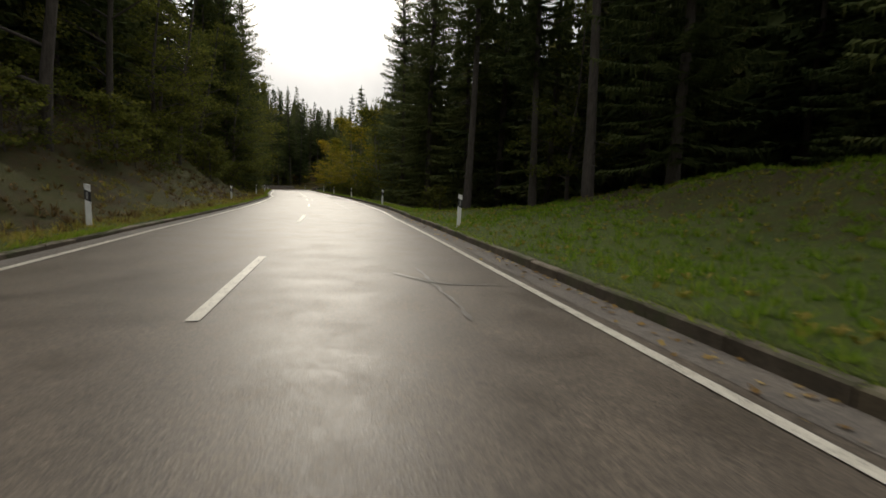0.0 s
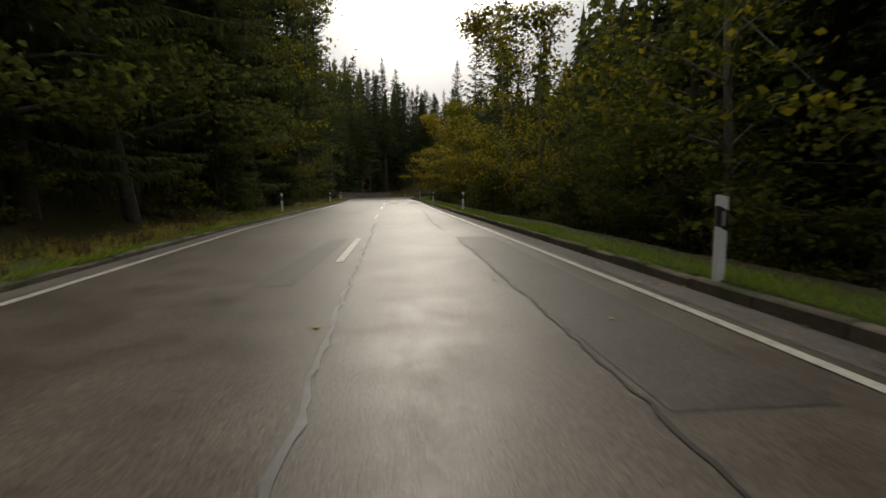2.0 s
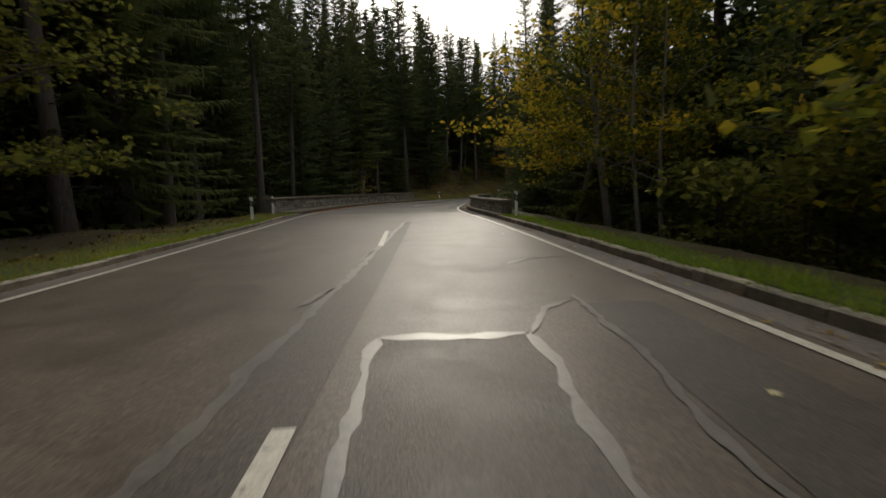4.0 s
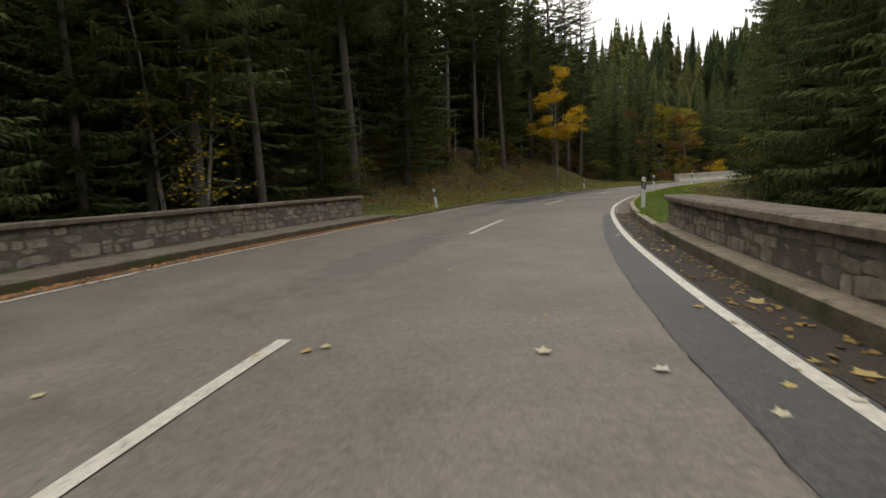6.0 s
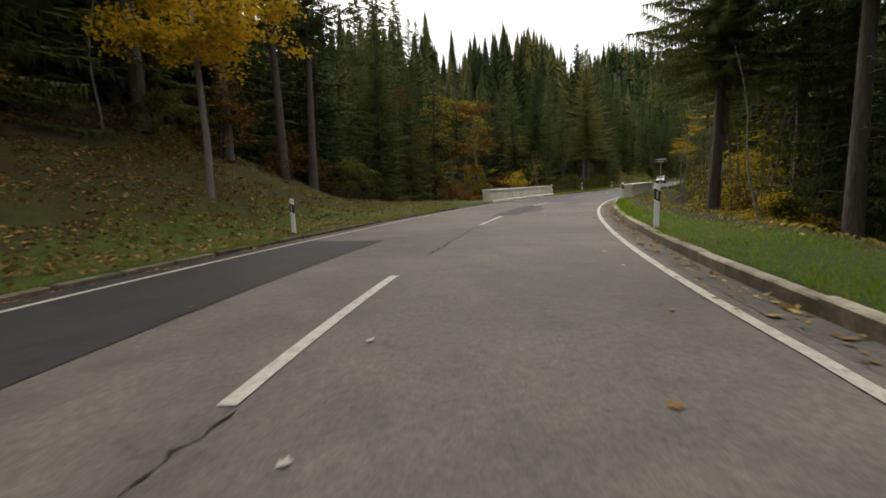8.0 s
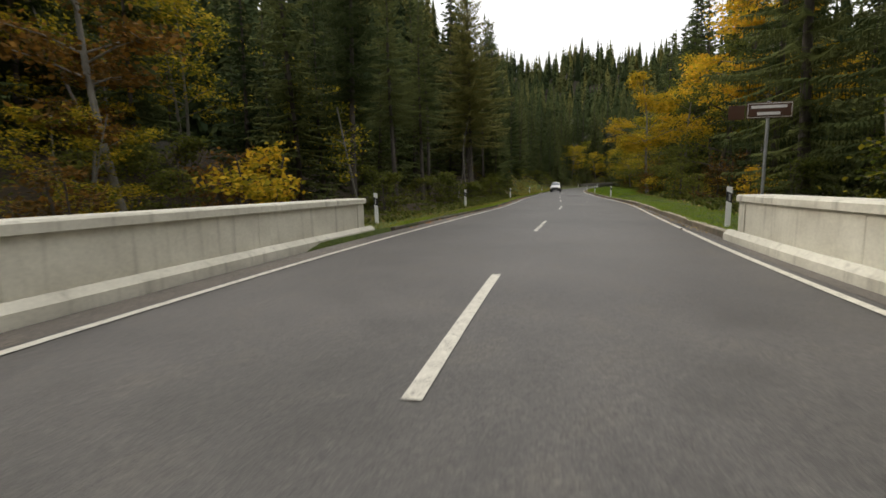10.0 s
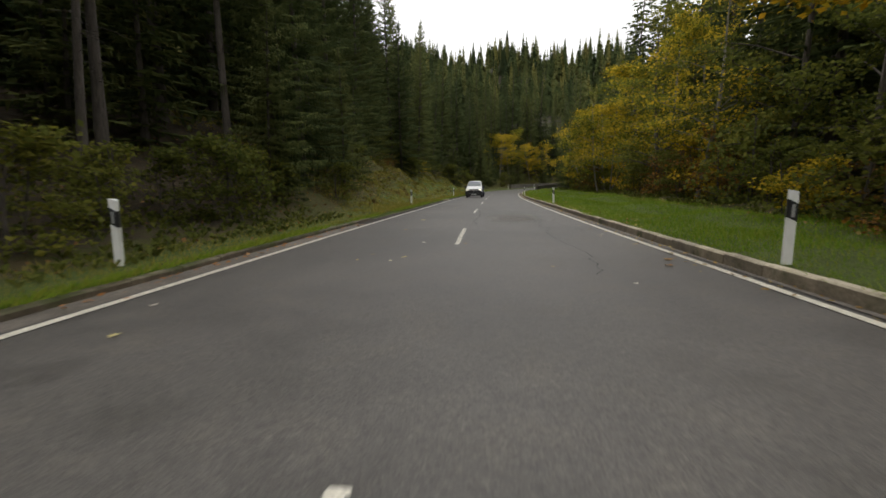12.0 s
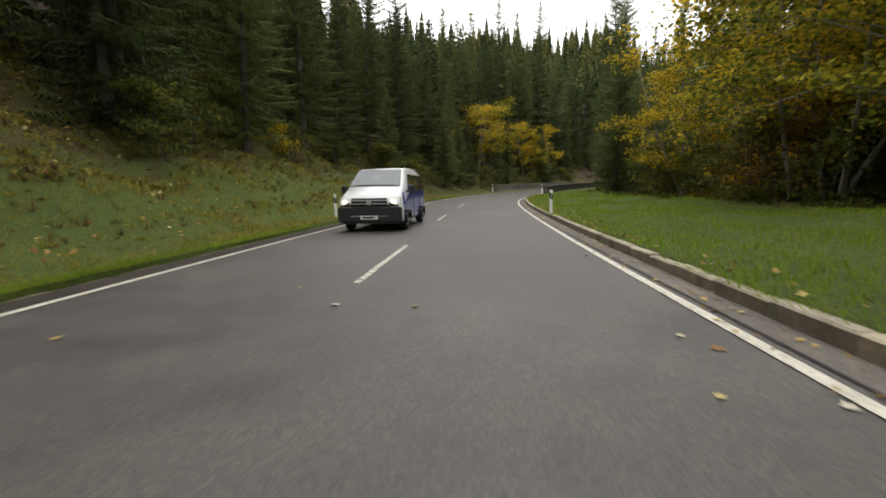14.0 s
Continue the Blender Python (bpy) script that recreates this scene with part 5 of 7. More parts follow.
# ---- the old bridge: masonry parapets with concrete coping ----
def masonry_parapet(name, s0, s1, face, side, top, label):
    """A low wall along the road; face(s) is the offset of its road side."""
    thick = 0.42
    th = new(name)
    tagged(th, label, "wall")
    core_a, core_b = (lambda s: side * (face(s) + 0.014)), (lambda s: side * (face(s) + thick - 0.03))
    z0 = -0.35
    s = np.linspace(s0, s1, int(s1 - s0) + 1)
    v = []
    for q, z in ((core_a, z0), (core_a, top - 0.02), (core_b, top - 0.02), (core_b, z0)):
        x, y = at(s, q(s))
        v.append(np.c_[x, y, np.full_like(x, z)])
    v = np.stack(v, 1).reshape(-1, 3)
    faces = [(4 * i + k, 4 * i + (k + 1) % 4, 4 * i + 4 + (k + 1) % 4, 4 * i + 4 + k) for i in range(len(s) - 1) for k in range(4)]
    faces += [(0, 1, 2, 3), tuple(4 * (len(s) - 1) + k for k in (3, 2, 1, 0))]
    part("core", mesh("core", v, faces, M_MORTAR), None, th)
    r = random.Random(7 if side > 0 else 8)
    shapes = []
    for k in range(10):
        b = box_bm(1, 1, 1, 0.0)
        bmesh.ops.subdivide_edges(b, edges=b.edges[:], cuts=1, use_grid_fill=True)
        for vv in b.verts:
            corner = sum(abs(c) > 0.45 for c in vv.co)
            vv.co *= 1 - 0.05 * max(0, corner - 1)
            vv.co += Vector((r.gauss(0, 0.02), r.gauss(0, 0.035), r.gauss(0, 0.06)))
        me = bpy.data.meshes.new("stone")
        b.to_mesh(me)
        b.free()
        me.materials.append(M_BLOCK)
        shapes.append(me)
    z, rest, near_s = 0.06, [], s1 - 21
    while z < top - 0.1:
        hgt = min(r.uniform(0.11, 0.2), top - 0.02 - z)
        p = s0 + r.uniform(0, 0.2)
        while p < s1 - 0.1:
            L = min(r.choice((0.2, 0.28, 0.34, 0.42, 0.54)) * r.uniform(0.8, 1.2), s1 - p)
            m = p + L / 2
            x, y = (float(q) for q in at(m, side * (face(m) + 0.058)))
            slope = math.degrees(math.atan(float(side * (face(m + 0.5) - face(m - 0.5)))))
            place = pose(x, y, z + hgt / 2 + r.gauss(0, 0.012), r.gauss(0, 4.0), 0, heading(m) - slope) @ Matrix.Diagonal((0.085 + r.uniform(0, 0.035), L - 0.025, hgt - r.uniform(0.012, 0.035), 1))
            me = r.choice(shapes)
            if m > near_s:
                ob = new("stone", me)
                ob.parent = th
                ob.matrix_basis = place
            else:
                rest.append(([place @ q.co for q in me.vertices], [tuple(q.vertices) for q in me.polygons]))
            p += L
        z += hgt
    ob = part("stones", mesh("stones", *join([(np.array([tuple(c) for c in v]), f) for v, f in rest]), M_BLOCK), None, th)
    tagged(ob, kind="stuff")
    # coping slabs
    p = s0 - 0.06
    while p < s1:
        L = min(2.0, s1 + 0.06 - p)
        ss = np.linspace(p + 0.006, p + L - 0.006, 4)
        v = []
        for off, zz in ((-0.09, top), (-0.09, top + 0.08), (-0.06, top + 0.105), (thick + 0.06, top + 0.105), (thick + 0.09, top + 0.08), (thick + 0.09, top)):
            x, y = at(ss, side * (face(ss) + off))
            v.append(np.c_[x, y, np.full_like(x, zz + r.gauss(0, 0.002))])
        v = np.stack(v, 1).reshape(-1, 3)
        faces = [(6 * i + k, 6 * i + (k + 1) % 6, 6 * i + 6 + (k + 1) % 6, 6 * i + 6 + k) for i in range(3) for k in range(6)]
        faces += [tuple(range(6)), tuple(18 + k for k in range(5, -1, -1))]
        part("coping_slab", mesh("coping_slab", v, faces, M_COPING), None, th)
        p += L
    return th


B1R = lambda s: KERB_R(s) + 0.27
B1L = table((160, 7.0), (177, 6.95), (188, 6.6), (192.5, 6.35))
masonry_parapet("bridge_parapet", 156.5, 186.2, B1R, 1, 0.695, "low grey masonry bridge parapet with concrete coping")
masonry_parapet("bridge_parapet", 164.0, 192.2, B1L, -1, 0.91, "long grey masonry bridge parapet with concrete coping")


def ledge(name, s0, s1, inner, outer, z, side, mat, label):
    """A raised concrete strip between the carriageway and a parapet."""
    s = np.linspace(s0, s1, int((s1 - s0)) + 1)
    v = []
    for f, zz in ((inner, -0.05), (inner, z - 0.02), (lambda q: inner(q) + 0.02, z), (outer, z)):
        x, y = at(s, side * f(s))
        v.append(np.c_[x, y, np.full_like(x, zz)])
    v = np.stack(v, 1).reshape(-1, 3)
    faces = [(4 * i + k, 4 * i + k + 1, 4 * i + 5 + k, 4 * i + 4 + k) for i in range(len(s) - 1) for k in range(3)]
    faces += [(0, 1, 2, 3), tuple(4 * (len(s) - 1) + k for k in (3, 2, 1, 0))]
    me = mesh(name, v, faces, mat)
    # front face in the darkened mossy stone, its shade part of the colour
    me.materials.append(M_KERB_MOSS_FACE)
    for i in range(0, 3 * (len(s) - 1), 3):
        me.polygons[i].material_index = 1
    structure(new(name, me), label)


ledge("ledge_1", 156.5, 186.3, lambda s: KERB_R(s) + 0.0, lambda s: B1R(s) + 0.06, 0.2, 1, M_KERB_FACE, "brown concrete ledge with a darker front at the foot of the parapet")
ledge("ledge_2", 164, 192.4, lambda s: KERB_L(s) + 0.02, lambda s: B1L(s) + 0.06, 0.18, -1, M_KERB_FACE, "brown concrete ledge with a darker front at the foot of the parapet")


# ---- the new bridge: pale rendered parapets ----
def rendered_parapet(s0, s1, face, side, thick, label, stuff=None):
    stuff = stuff or M_CONC
    th = tagged(new("bridge_parapet"), label, "wall")

    def block(nm, a, b, d0, d1, z0, z1, mat, ch=0.015):
        s = np.linspace(a, b, max(2, int(b - a) + 1))
        v = []
        for off, zz in ((d0, z0), (d0, z1 - ch), (d0 + ch, z1), (d1 - ch, z1), (d1, z1 - ch), (d1, z0)):
            x, y = at(s, side * (face(s) + off))
            v.append(np.c_[x, y, zz + climb(s)])
        v = np.stack(v, 1).reshape(-1, 3)
        f = [(6 * i + k, 6 * i + (k + 1) % 6, 6 * i + 6 + (k + 1) % 6, 6 * i + 6 + k) for i in range(len(s) - 1) for k in range(6)]
        f += [tuple(range(6)), tuple(6 * (len(s) - 1) + k for k in range(5, -1, -1))]
        return part(nm, mesh(nm, v, f, mat), None, th)

    n = 4
    step = (s1 - s0 - 0.7) / n
    block("end_pier", s0, s0 + 0.35, -0.02, thick, -0.6, 0.86, stuff)
    block("end_pier", s1 - 0.35, s1, -0.02, thick, -0.6, 0.86, stuff)
    for i in range(n):
        block("wall_panel", s0 + 0.35 + i * step + 0.006, s0 + 0.35 + (i + 1) * step - 0.006, 0, thick - 0.02, -0.6, 0.86, stuff)
    block("coping", s0 - 0.06, s1 + 0.06, -0.07, thick + 0.06, 0.86, 1.0, stuff, 0.03)
    block("footing", s0 + 0.02, s1 + 0.2, -0.24, -0.004, -0.1, 0.235, stuff, 0.09)
    return th


rendered_parapet(239.2, 256.6, lambda s: 4.32 + 0.012 * (s - 239), 1, 0.6, "pale rendered concrete bridge parapet with rounded coping")
rendered_parapet(240.4, 256.8, lambda s: 4.5 - 0.0 * s, -1, 0.52, "pale rendered concrete bridge parapet with stained face")
rendered_parapet(386, 408, lambda s: 4.7 + 0 * s, -1, 0.45, "grey stone bridge parapet on the far bend", M_DARKWALL)
rendered_parapet(375, 402, lambda s: 4.5 + 0 * s, 1, 0.45, "dark grey stone bridge parapet on the far bend", M_DARKWALL)


# ---- delineator posts ----
def delineator():
    def prism(w, dep, z0, z1, tilt0, tilt1):
        b = bmesh.new()
        prof = [(-w / 2, -dep / 2), (w / 2, -dep / 2), (w / 2, -dep / 6), (w / 5, dep / 2), (-w / 5, dep / 2), (-w / 2, -dep / 6)]
        lo = [b.verts.new((x, y, z0 + tilt0 * x)) for x, y in prof]
        hi = [b.verts.new((x, y, z1 + tilt1 * x)) for x, y in prof]
        n = len(prof)
        for i in range(n):
            b.faces.new((lo[i], lo[(i + 1) % n], hi[(i + 1) % n], hi[i]))
        b.faces.new(lo[::-1])
        b.faces.new(hi)
        bmesh.ops.bevel(b, geom=[e for e in b.edges if abs(e.verts[0].co.z - e.verts[1].co.z) > (z1 - z0) * 0.6], offset=0.008, segments=2, affect="EDGES")
        return b

    p = new("delineator_post")
    part("post_body", prism(0.12, 0.11, -0.3, 1.0, 0, -0.25), M_WHITE, p)
    part("black_band", prism(0.126, 0.116, 0.62, 0.86, -0.5, -0.5), M_BLACK, p, "slanted black band")
    part("reflector", box_bm(0.042, 0.012, 0.17, 0.004, (0, -0.062, 0.74)), M_REFLECT, p, "grey rectangular reflector")
    return tagged(p, "white plastic delineator post with a slanted black band", "road post", "delineator posts")


POSTS_L = [(59.4, 4.5), (80.4, 5.0), (98.5, 4.9), (116.3, 4.95), (136.6, 5.15), (157.5, 6.0), (162.8, 6.6), (196.5, 4.95), (220.4, 5.1), (259.0, 5.1), (270.5, 5.0), (290.8, 4.8), (314.8, 4.6), (343.6, 4.8), (385, 4.9)]
POSTS_R = [(60.2, 4.85), (77.6, 4.75), (96.7, 4.75), (117.0, 4.7), (135.3, 4.7), (154.8, 4.9), (191.9, 4.35), (206.7, 4.3), (219.9, 4.4), (237.2, 4.47), (258.2, 4.75), (291.0, 4.62), (314.1, 4.68), (343.9, 4.3), (373.5, 4.6)]
first_post = None
for side, posts in ((-1, POSTS_L), (1, POSTS_R)):
    for s, d in posts:
        x, y = (float(v) for v in at(s, side * d))
        z = float(ground_z(s, side * d)) - 0.02
        lean = (random.gauss(0, 0.8), random.gauss(0, 0.8))
        if (side, s) == (-1, 196.5):
            lean = (0.0, -7.0)
        m = pose(x, y, z, lean[0], lean[1], heading(s))
        if first_post is None:
            first_post = delineator()
            first_post.matrix_basis = m
        else:
            copy_thing(first_post, m)


# ---- brown direction sign behind the new bridge ----
def road_sign(s, d):
    x, y = (float(v) for v in at(s, d))
    sg = tagged(new("road_sign"), "small brown information sign with white lettering on a steel pole", "sign")
    sg.matrix_basis = pose(x, y, float(ground_z(s, d)), 0, 0, heading(s) + 4)
    b = bmesh.new()
    bmesh.ops.create_cone(b, segments=12, radius1=0.035, radius2=0.035, depth=3.5, cap_ends=True)
    bmesh.ops.translate(b, verts=b.verts, vec=(0, 0.03, 1.25))
    part("pole", b, M_STEEL, sg)
    plate = part("sign_plate", box_bm(1.0, 0.02, 0.38, 0.006, (0, -0.02, 2.78)), M_SIGN, sg)
    part("border", box_bm(0.96, 0.006, 0.34, 0.0, (0, -0.032, 2.78)), M_SIGN_WHITE, plate)
    part("sign_face", box_bm(0.93, 0.006, 0.31, 0.0, (0, -0.036, 2.78)), M_SIGN, plate)
    for z, w in ((2.86, 0.78), (2.70, 0.5)):
        part("text_bar", box_bm(w, 0.004, 0.07, 0.0, (-0.02, -0.041, z)), M_SIGN_WHITE, plate)
    part("side_plate", box_bm(0.36, 0.02, 0.34, 0.006, (-0.72, -0.02, 2.75)), M_SIGN, sg)
    part("cap", box_bm(0.08, 0.08, 0.02, 0.006, (0, 0.03, 3.01)), M_BLACK, sg)


road_sign(258.6, 5.6)


# ---- patches, seams and cracks in the asphalt ----
def patch(name, s0, s1, d0, d1, mat, label, z=0.005):
    structure(new(name, ribbon(name, s0, s1, d0, d1, z, mat)), label)


patch("patch_1", 168, 191.8, lambda s: np.full_like(s, 3.17), lambda s: EDGE_R(s) + 0.1, M_STRIP, "grey strip of newer asphalt along the edge", 0.007)
patch("patch_9", 160, 192.0, lambda s: EDGE_R(s) + 0.11, lambda s: KERB_R(s) + 0.0, M_MUCK, "wet dirt-darkened strip in front of the kerb", 0.009)
patch("patch_10", 300, 372, lambda s: -KERB_L(s) - 0.02, lambda s: -EDGE_L(s) - 0.13, M_MUCK, "dark wet soil between the edge line and the sod", 0.009)
patch("patch_2", 201.0, 219.4, lambda s: -KERB_L(s), lambda s: np.full_like(s, -1.93), M_PATCH, "dark strip of newer asphalt along the edge", 0.007)
patch("patch_3", 227.8, 235.7, -0.68, 0.38, M_PATCH, "dark trench patch along the road's middle")
patch("patch_4", 135.3, 141.1, lambda s: 0.27 + 0.022 * (s - 135.3), lambda s: 1.40 + 0.055 * (s - 135.3), M_WET_PATCH, "rectangular dark asphalt patch outlined with tar")
patch("patch_5", 136.4, 142.0, lambda s: 2.08 + 0.085 * (s - 136.4), lambda s: 3.2 + 0.02 * (s - 136.4), M_WET_PATCH, "dark asphalt patch beside a tar seam")
patch("patch_6", 138.3, 155.6, lambda s: -0.62 + 0.068 * (s - 138.3), lambda s: 0.02 + 0.045 * (s - 138.3), M_WET_PATCH, "narrow dark asphalt patch outlined with tar")
patch("patch_8", 97.6, 103.4, lambda s: -0.85 + 0.03 * (s - 97.6), lambda s: -0.35 + 0.02 * (s - 97.6), M_WET_PATCH, "dull dark patch beside the centre line")
patch("patch_7", 94.0, 103.6, 2.5, 3.5, M_WET_PATCH, "narrow dark asphalt patch beside the edge line")


def seam(name, pts, width, mat, label, wob=0.04, z=0.009, seed=1, step=0.25, rag=0.25):
    """A wavering narrow strip through stations and offsets."""
    r = np.random.default_rng(seed)
    p = np.array(pts, float)
    L = np.r_[0, np.cumsum(np.hypot(*np.diff(p, axis=0).T))]
    t = np.linspace(0, L[-1], max(3, int(L[-1] / step)))
    s, d = np.interp(t, L, p[:, 0]), np.interp(t, L, p[:, 1])
    w = np.convolve(r.normal(0, wob * 1.6, len(t) + 4), np.ones(5) / 5, "valid") + r.normal(0, wob * rag, len(t))
    ts, td = np.gradient(s), np.gradient(d)
    nn = np.hypot(ts, td) + 1e-9
    ns, nd = -td / nn, ts / nn
    s, d = s + ns * w, d + nd * w
    h = width / 2 * (r.uniform(0.45, 1.35, len(t)) if rag < 0.3 else r.uniform(0.05, 1.0, len(t)) ** 1.6 * 2.4)
    h[0] = h[-1] = width * 0.1
    xa, ya = at(s + ns * h, d + nd * h)
    xb, yb = at(s - ns * h, d - nd * h)
    v = np.stack([np.c_[xa, ya, np.full_like(xa, z)], np.c_[xb, yb, np.full_like(xb, z)]], 1).reshape(-1, 3)
    f = [(2 * i, 2 * i + 1, 2 * i + 3, 2 * i + 2) for i in range(len(t) - 1)]
    structure(new(name, mesh(name, v, f, mat)), label)


TAR_LABEL, CRACK_LABEL = "shiny sealed seam along a crack", "dark open crack in the asphalt"
TARS = [([(86, 0.35), (94.2, 0.5), (95.5, 0.41), (97.1, 0.37), (100.2, 0.33), (105.6, 0.24)], 0.05), ([(71, 2.25), (75, 2.15), (77, 2.09), (84.6, 2.04)], 0.035),
        ([(105.6, 0.24), (106.7, 0.2), (107.2, 0.09), (108.5, 0.16), (109.5, 0.38)], 0.06), ([(84.6, 2.04), (94, 2.44), (100, 2.5), (103.6, 2.49), (103.5, 3.46)], 0.035),
        ([(105.6, 2.44), (106.9, 2.35), (111.2, 2.36), (119.2, 2.66)], 0.05), ([(135.3, 0.27), (141.1, 0.40)], 0.10), ([(141.1, 0.40), (141.1, 1.72)], 0.17),
        ([(135.3, 0.25), (135.2, 1.45)], 0.16), ([(135.3, 1.42), (141.1, 1.73)], 0.10), ([(134.9, 1.86), (137, 2.1), (139, 2.2), (140.5, 2.42), (142.4, 2.58)], 0.09),
        ([(135.2, 1.4), (134.9, 1.86)], 0.12), ([(141.1, 1.72), (141.9, 2.1), (142.2, 2.5)], 0.08),
        ([(136.8, -1.55), (136.9, -0.7), (136.75, 0.22)], 0.10), ([(138.3, -1.5), (138.3, -0.62)], 0.10), ([(138.3, -0.62), (144, -0.24), (150, 0.16), (155.6, 0.52)], 0.12),
        ([(142.3, -0.55), (143.2, -0.35)], 0.10), ([(145.4, -0.3), (147.0, -0.05)], 0.08), ([(144.7, 2.3), (145.3, 2.9), (145.4, 3.5)], 0.10),
        ([(53.7, 2.09), (52.9, 2.65), (52.7, 3.57)], 0.07), ([(54.1, 2.52), (52, 2.6), (51.1, 2.59)], 0.06), ]
# bright or dull sealant by stretch, after how each seam caught the sky
for i, (pts, w) in enumerate(TARS):
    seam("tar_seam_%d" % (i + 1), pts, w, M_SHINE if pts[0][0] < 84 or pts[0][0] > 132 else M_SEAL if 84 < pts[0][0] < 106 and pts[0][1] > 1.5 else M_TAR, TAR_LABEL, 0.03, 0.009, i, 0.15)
seam("tar_seam_30", [(116.9, -1.15), (119.5, -1.2), (124.9, -0.96), (128.5, -1.02), (132.6, -1.18), (137.5, -1.29)], 0.055, M_WET_PATCH, "broad dull sealed seam along the lane", 0.06, 0.008, 33, 0.15, 0.5)
seam("tar_seam_31", [(132.4, 1.83), (134.9, 1.87)], 0.10, M_PALE, "dull sealed seam along the lane", 0.02, 0.008, 35, 0.2)


def stain(name, s0, s1, d0, d1, label, z=0.005):
    """A pale worn area that fades out raggedly towards its border."""
    me = ribbon(name, s0, s1, d0, d1, z, M_WORN, (s1 - s0) / 12, 8)
    a, b = np.meshgrid(np.linspace(0, 1, len(me.vertices) // 9), np.linspace(0, 1, 9), indexing="ij")
    me.attributes.new("inside", "FLOAT", "POINT").data.foreach_set("value", (np.sin(np.pi * a) * np.sin(np.pi * b)).ravel().astype(np.float32))
    structure(new(name, me), label)


STAIN_LABEL = "pale worn area of rubbed asphalt"
stain("worn_area_1", 200.5, 208.0, -2.0, -0.35, STAIN_LABEL)
stain("worn_area_2", 178.0, 190.0, -1.9, 0.1, STAIN_LABEL)
stain("worn_area_3", 188.0, 199.5, -2.6, -0.8, STAIN_LABEL)
stain("worn_area_4", 228.0, 234.5, 0.3, 1.0, STAIN_LABEL)
stain("worn_area_5", 236.0, 239.4, 0.2, 3.0, STAIN_LABEL)
stain("worn_area_6", 299.6, 306.5, 0.1, 3.2, STAIN_LABEL)
structure(new("gutter_joint", ribbon("gutter_joint", 258, 372, lambda s: EDGE_R(s) + 0.15, lambda s: EDGE_R(s) + 0.185 + 0.012 * np.sin(s * 2.3), 0.008, M_CRACK, 0.4)), "dark open joint between asphalt and gutter")
CRACKS = [([(217.0, -0.12), (220.1, -0.16), (221, -0.15), (223, -0.19)], 0.075), ([(196, -0.2), (202.5, -0.14), (203.5, -0.20), (206, -0.32), (208, -0.25), (211, -0.1)], 0.045),
          ([(227.8, -0.68), (235.7, -0.68)], 0.02), ([(227.8, 0.38), (231, 0.4), (235.7, 0.38)], 0.04), ([(223, -0.19), (225, -0.3), (227.8, -0.5)], 0.05), ([(239.6, -3.6), (239.5, 3.4)], 0.03),
          ([(295.5, 2.3), (297, 2.26), (297.5, 2.32), (298.3, 2.49), (298.9, 2.33), (299.9, 2.43), (301.8, 2.65), (302.9, 2.17)], 0.05), ([(297.1, 3.29), (297.7, 3.31), (298.3, 3.22), (300, 3.0), (302, 3.05)], 0.03),
          ([(299.6, 0.3), (300.91, 0.19), (301.58, 0.16), (302.77, 0.24), (303.59, 0.32), (305.74, 0.29), (308.84, 0.16)], 0.065), ([(303.7, 0.33), (303.89, 0.45), (303.85, 0.84), (304.15, 1.32)], 0.05),
          ([(309.06, 3.18), (307.45, 3.02), (304.86, 2.7), (303.98, 2.73), (303.7, 2.9), (303.21, 2.89)], 0.05), ([(302.58, 2.16), (302.19, 2.25), (301.7, 2.28), (301.41, 2.25), (301.25, 2.3), (300.99, 2.29), (300.3, 2.45)], 0.06),
          ([(302.91, 3.26), (302.39, 3.24), (301.86, 3.17)], 0.05), ([(301.31, 2.66), (301.12, 2.69), (300.98, 2.74), (300.81, 2.86)], 0.04), ([(301.15, 0.8), (301.25, 0.97), (301.1, 1.22)], 0.04),
          ([(302.06, 2.26), (301.88, 2.37), (302.05, 2.58)], 0.04), ([(301.84, 2.64), (301.62, 2.65)], 0.05), ([(306.07, 2.57), (305.8, 2.65), (305.2, 2.6)], 0.05), ([(304.2, 1.3), (304.0, 1.7), (303.2, 2.0), (302.6, 2.16)], 0.025),
          ([(298, 1.71), (298.5, 2.04), (298.6, 2.45), (298.1, 2.62)], 0.04), ([(291, 2.2), (293, 2.5), (295.5, 2.3)], 0.03), ([(203.2, -1.93), (219.4, -1.93)], 0.03), ([(168, 3.17), (191.8, 3.16)], 0.012)]
for i, (pts, w) in enumerate(CRACKS):
    seam("crack_%d" % (i + 1), pts, w * 0.36, M_CRACK, CRACK_LABEL, 0.04 if len(pts) > 2 else 0.015, 0.009, 40 + i, 0.07, 0.4)
# gravel turnout before the new bridge
wide = lambda s: 0.5 + 2.0 * np.exp(-((s - 238.0) / 1.8) ** 2)
structure(new("turnout", ribbon("turnout", 233.9, 240.3, lambda s: -KERB_L(s) - wide(s), lambda s: -KERB_L(s) + 0.12, 0.21, M_DIRT, 0.3, 6, z1=0.008)), "bare gravel turnout beside the road")


# ---- grass, herbs and fallen leaves ----
def tri_stuff(name, V, F, mat, label, category):
    me = bpy.data.meshes.new(name)
    k = F.shape[1]
    me.vertices.add(len(V))
    me.vertices.foreach_set("co", np.ascontiguousarray(V, np.float32).ravel())
    me.loops.add(F.size)
    me.loops.foreach_set("vertex_index", F.ravel().astype(np.int32))
    me.polygons.add(len(F))
    me.polygons.foreach_set("loop_start", np.arange(0, F.size, k, dtype=np.int32))
    me.materials.append(mat)
    me.update(calc_edges=True)
    tagged(new(name, me), label, category, kind="stuff")


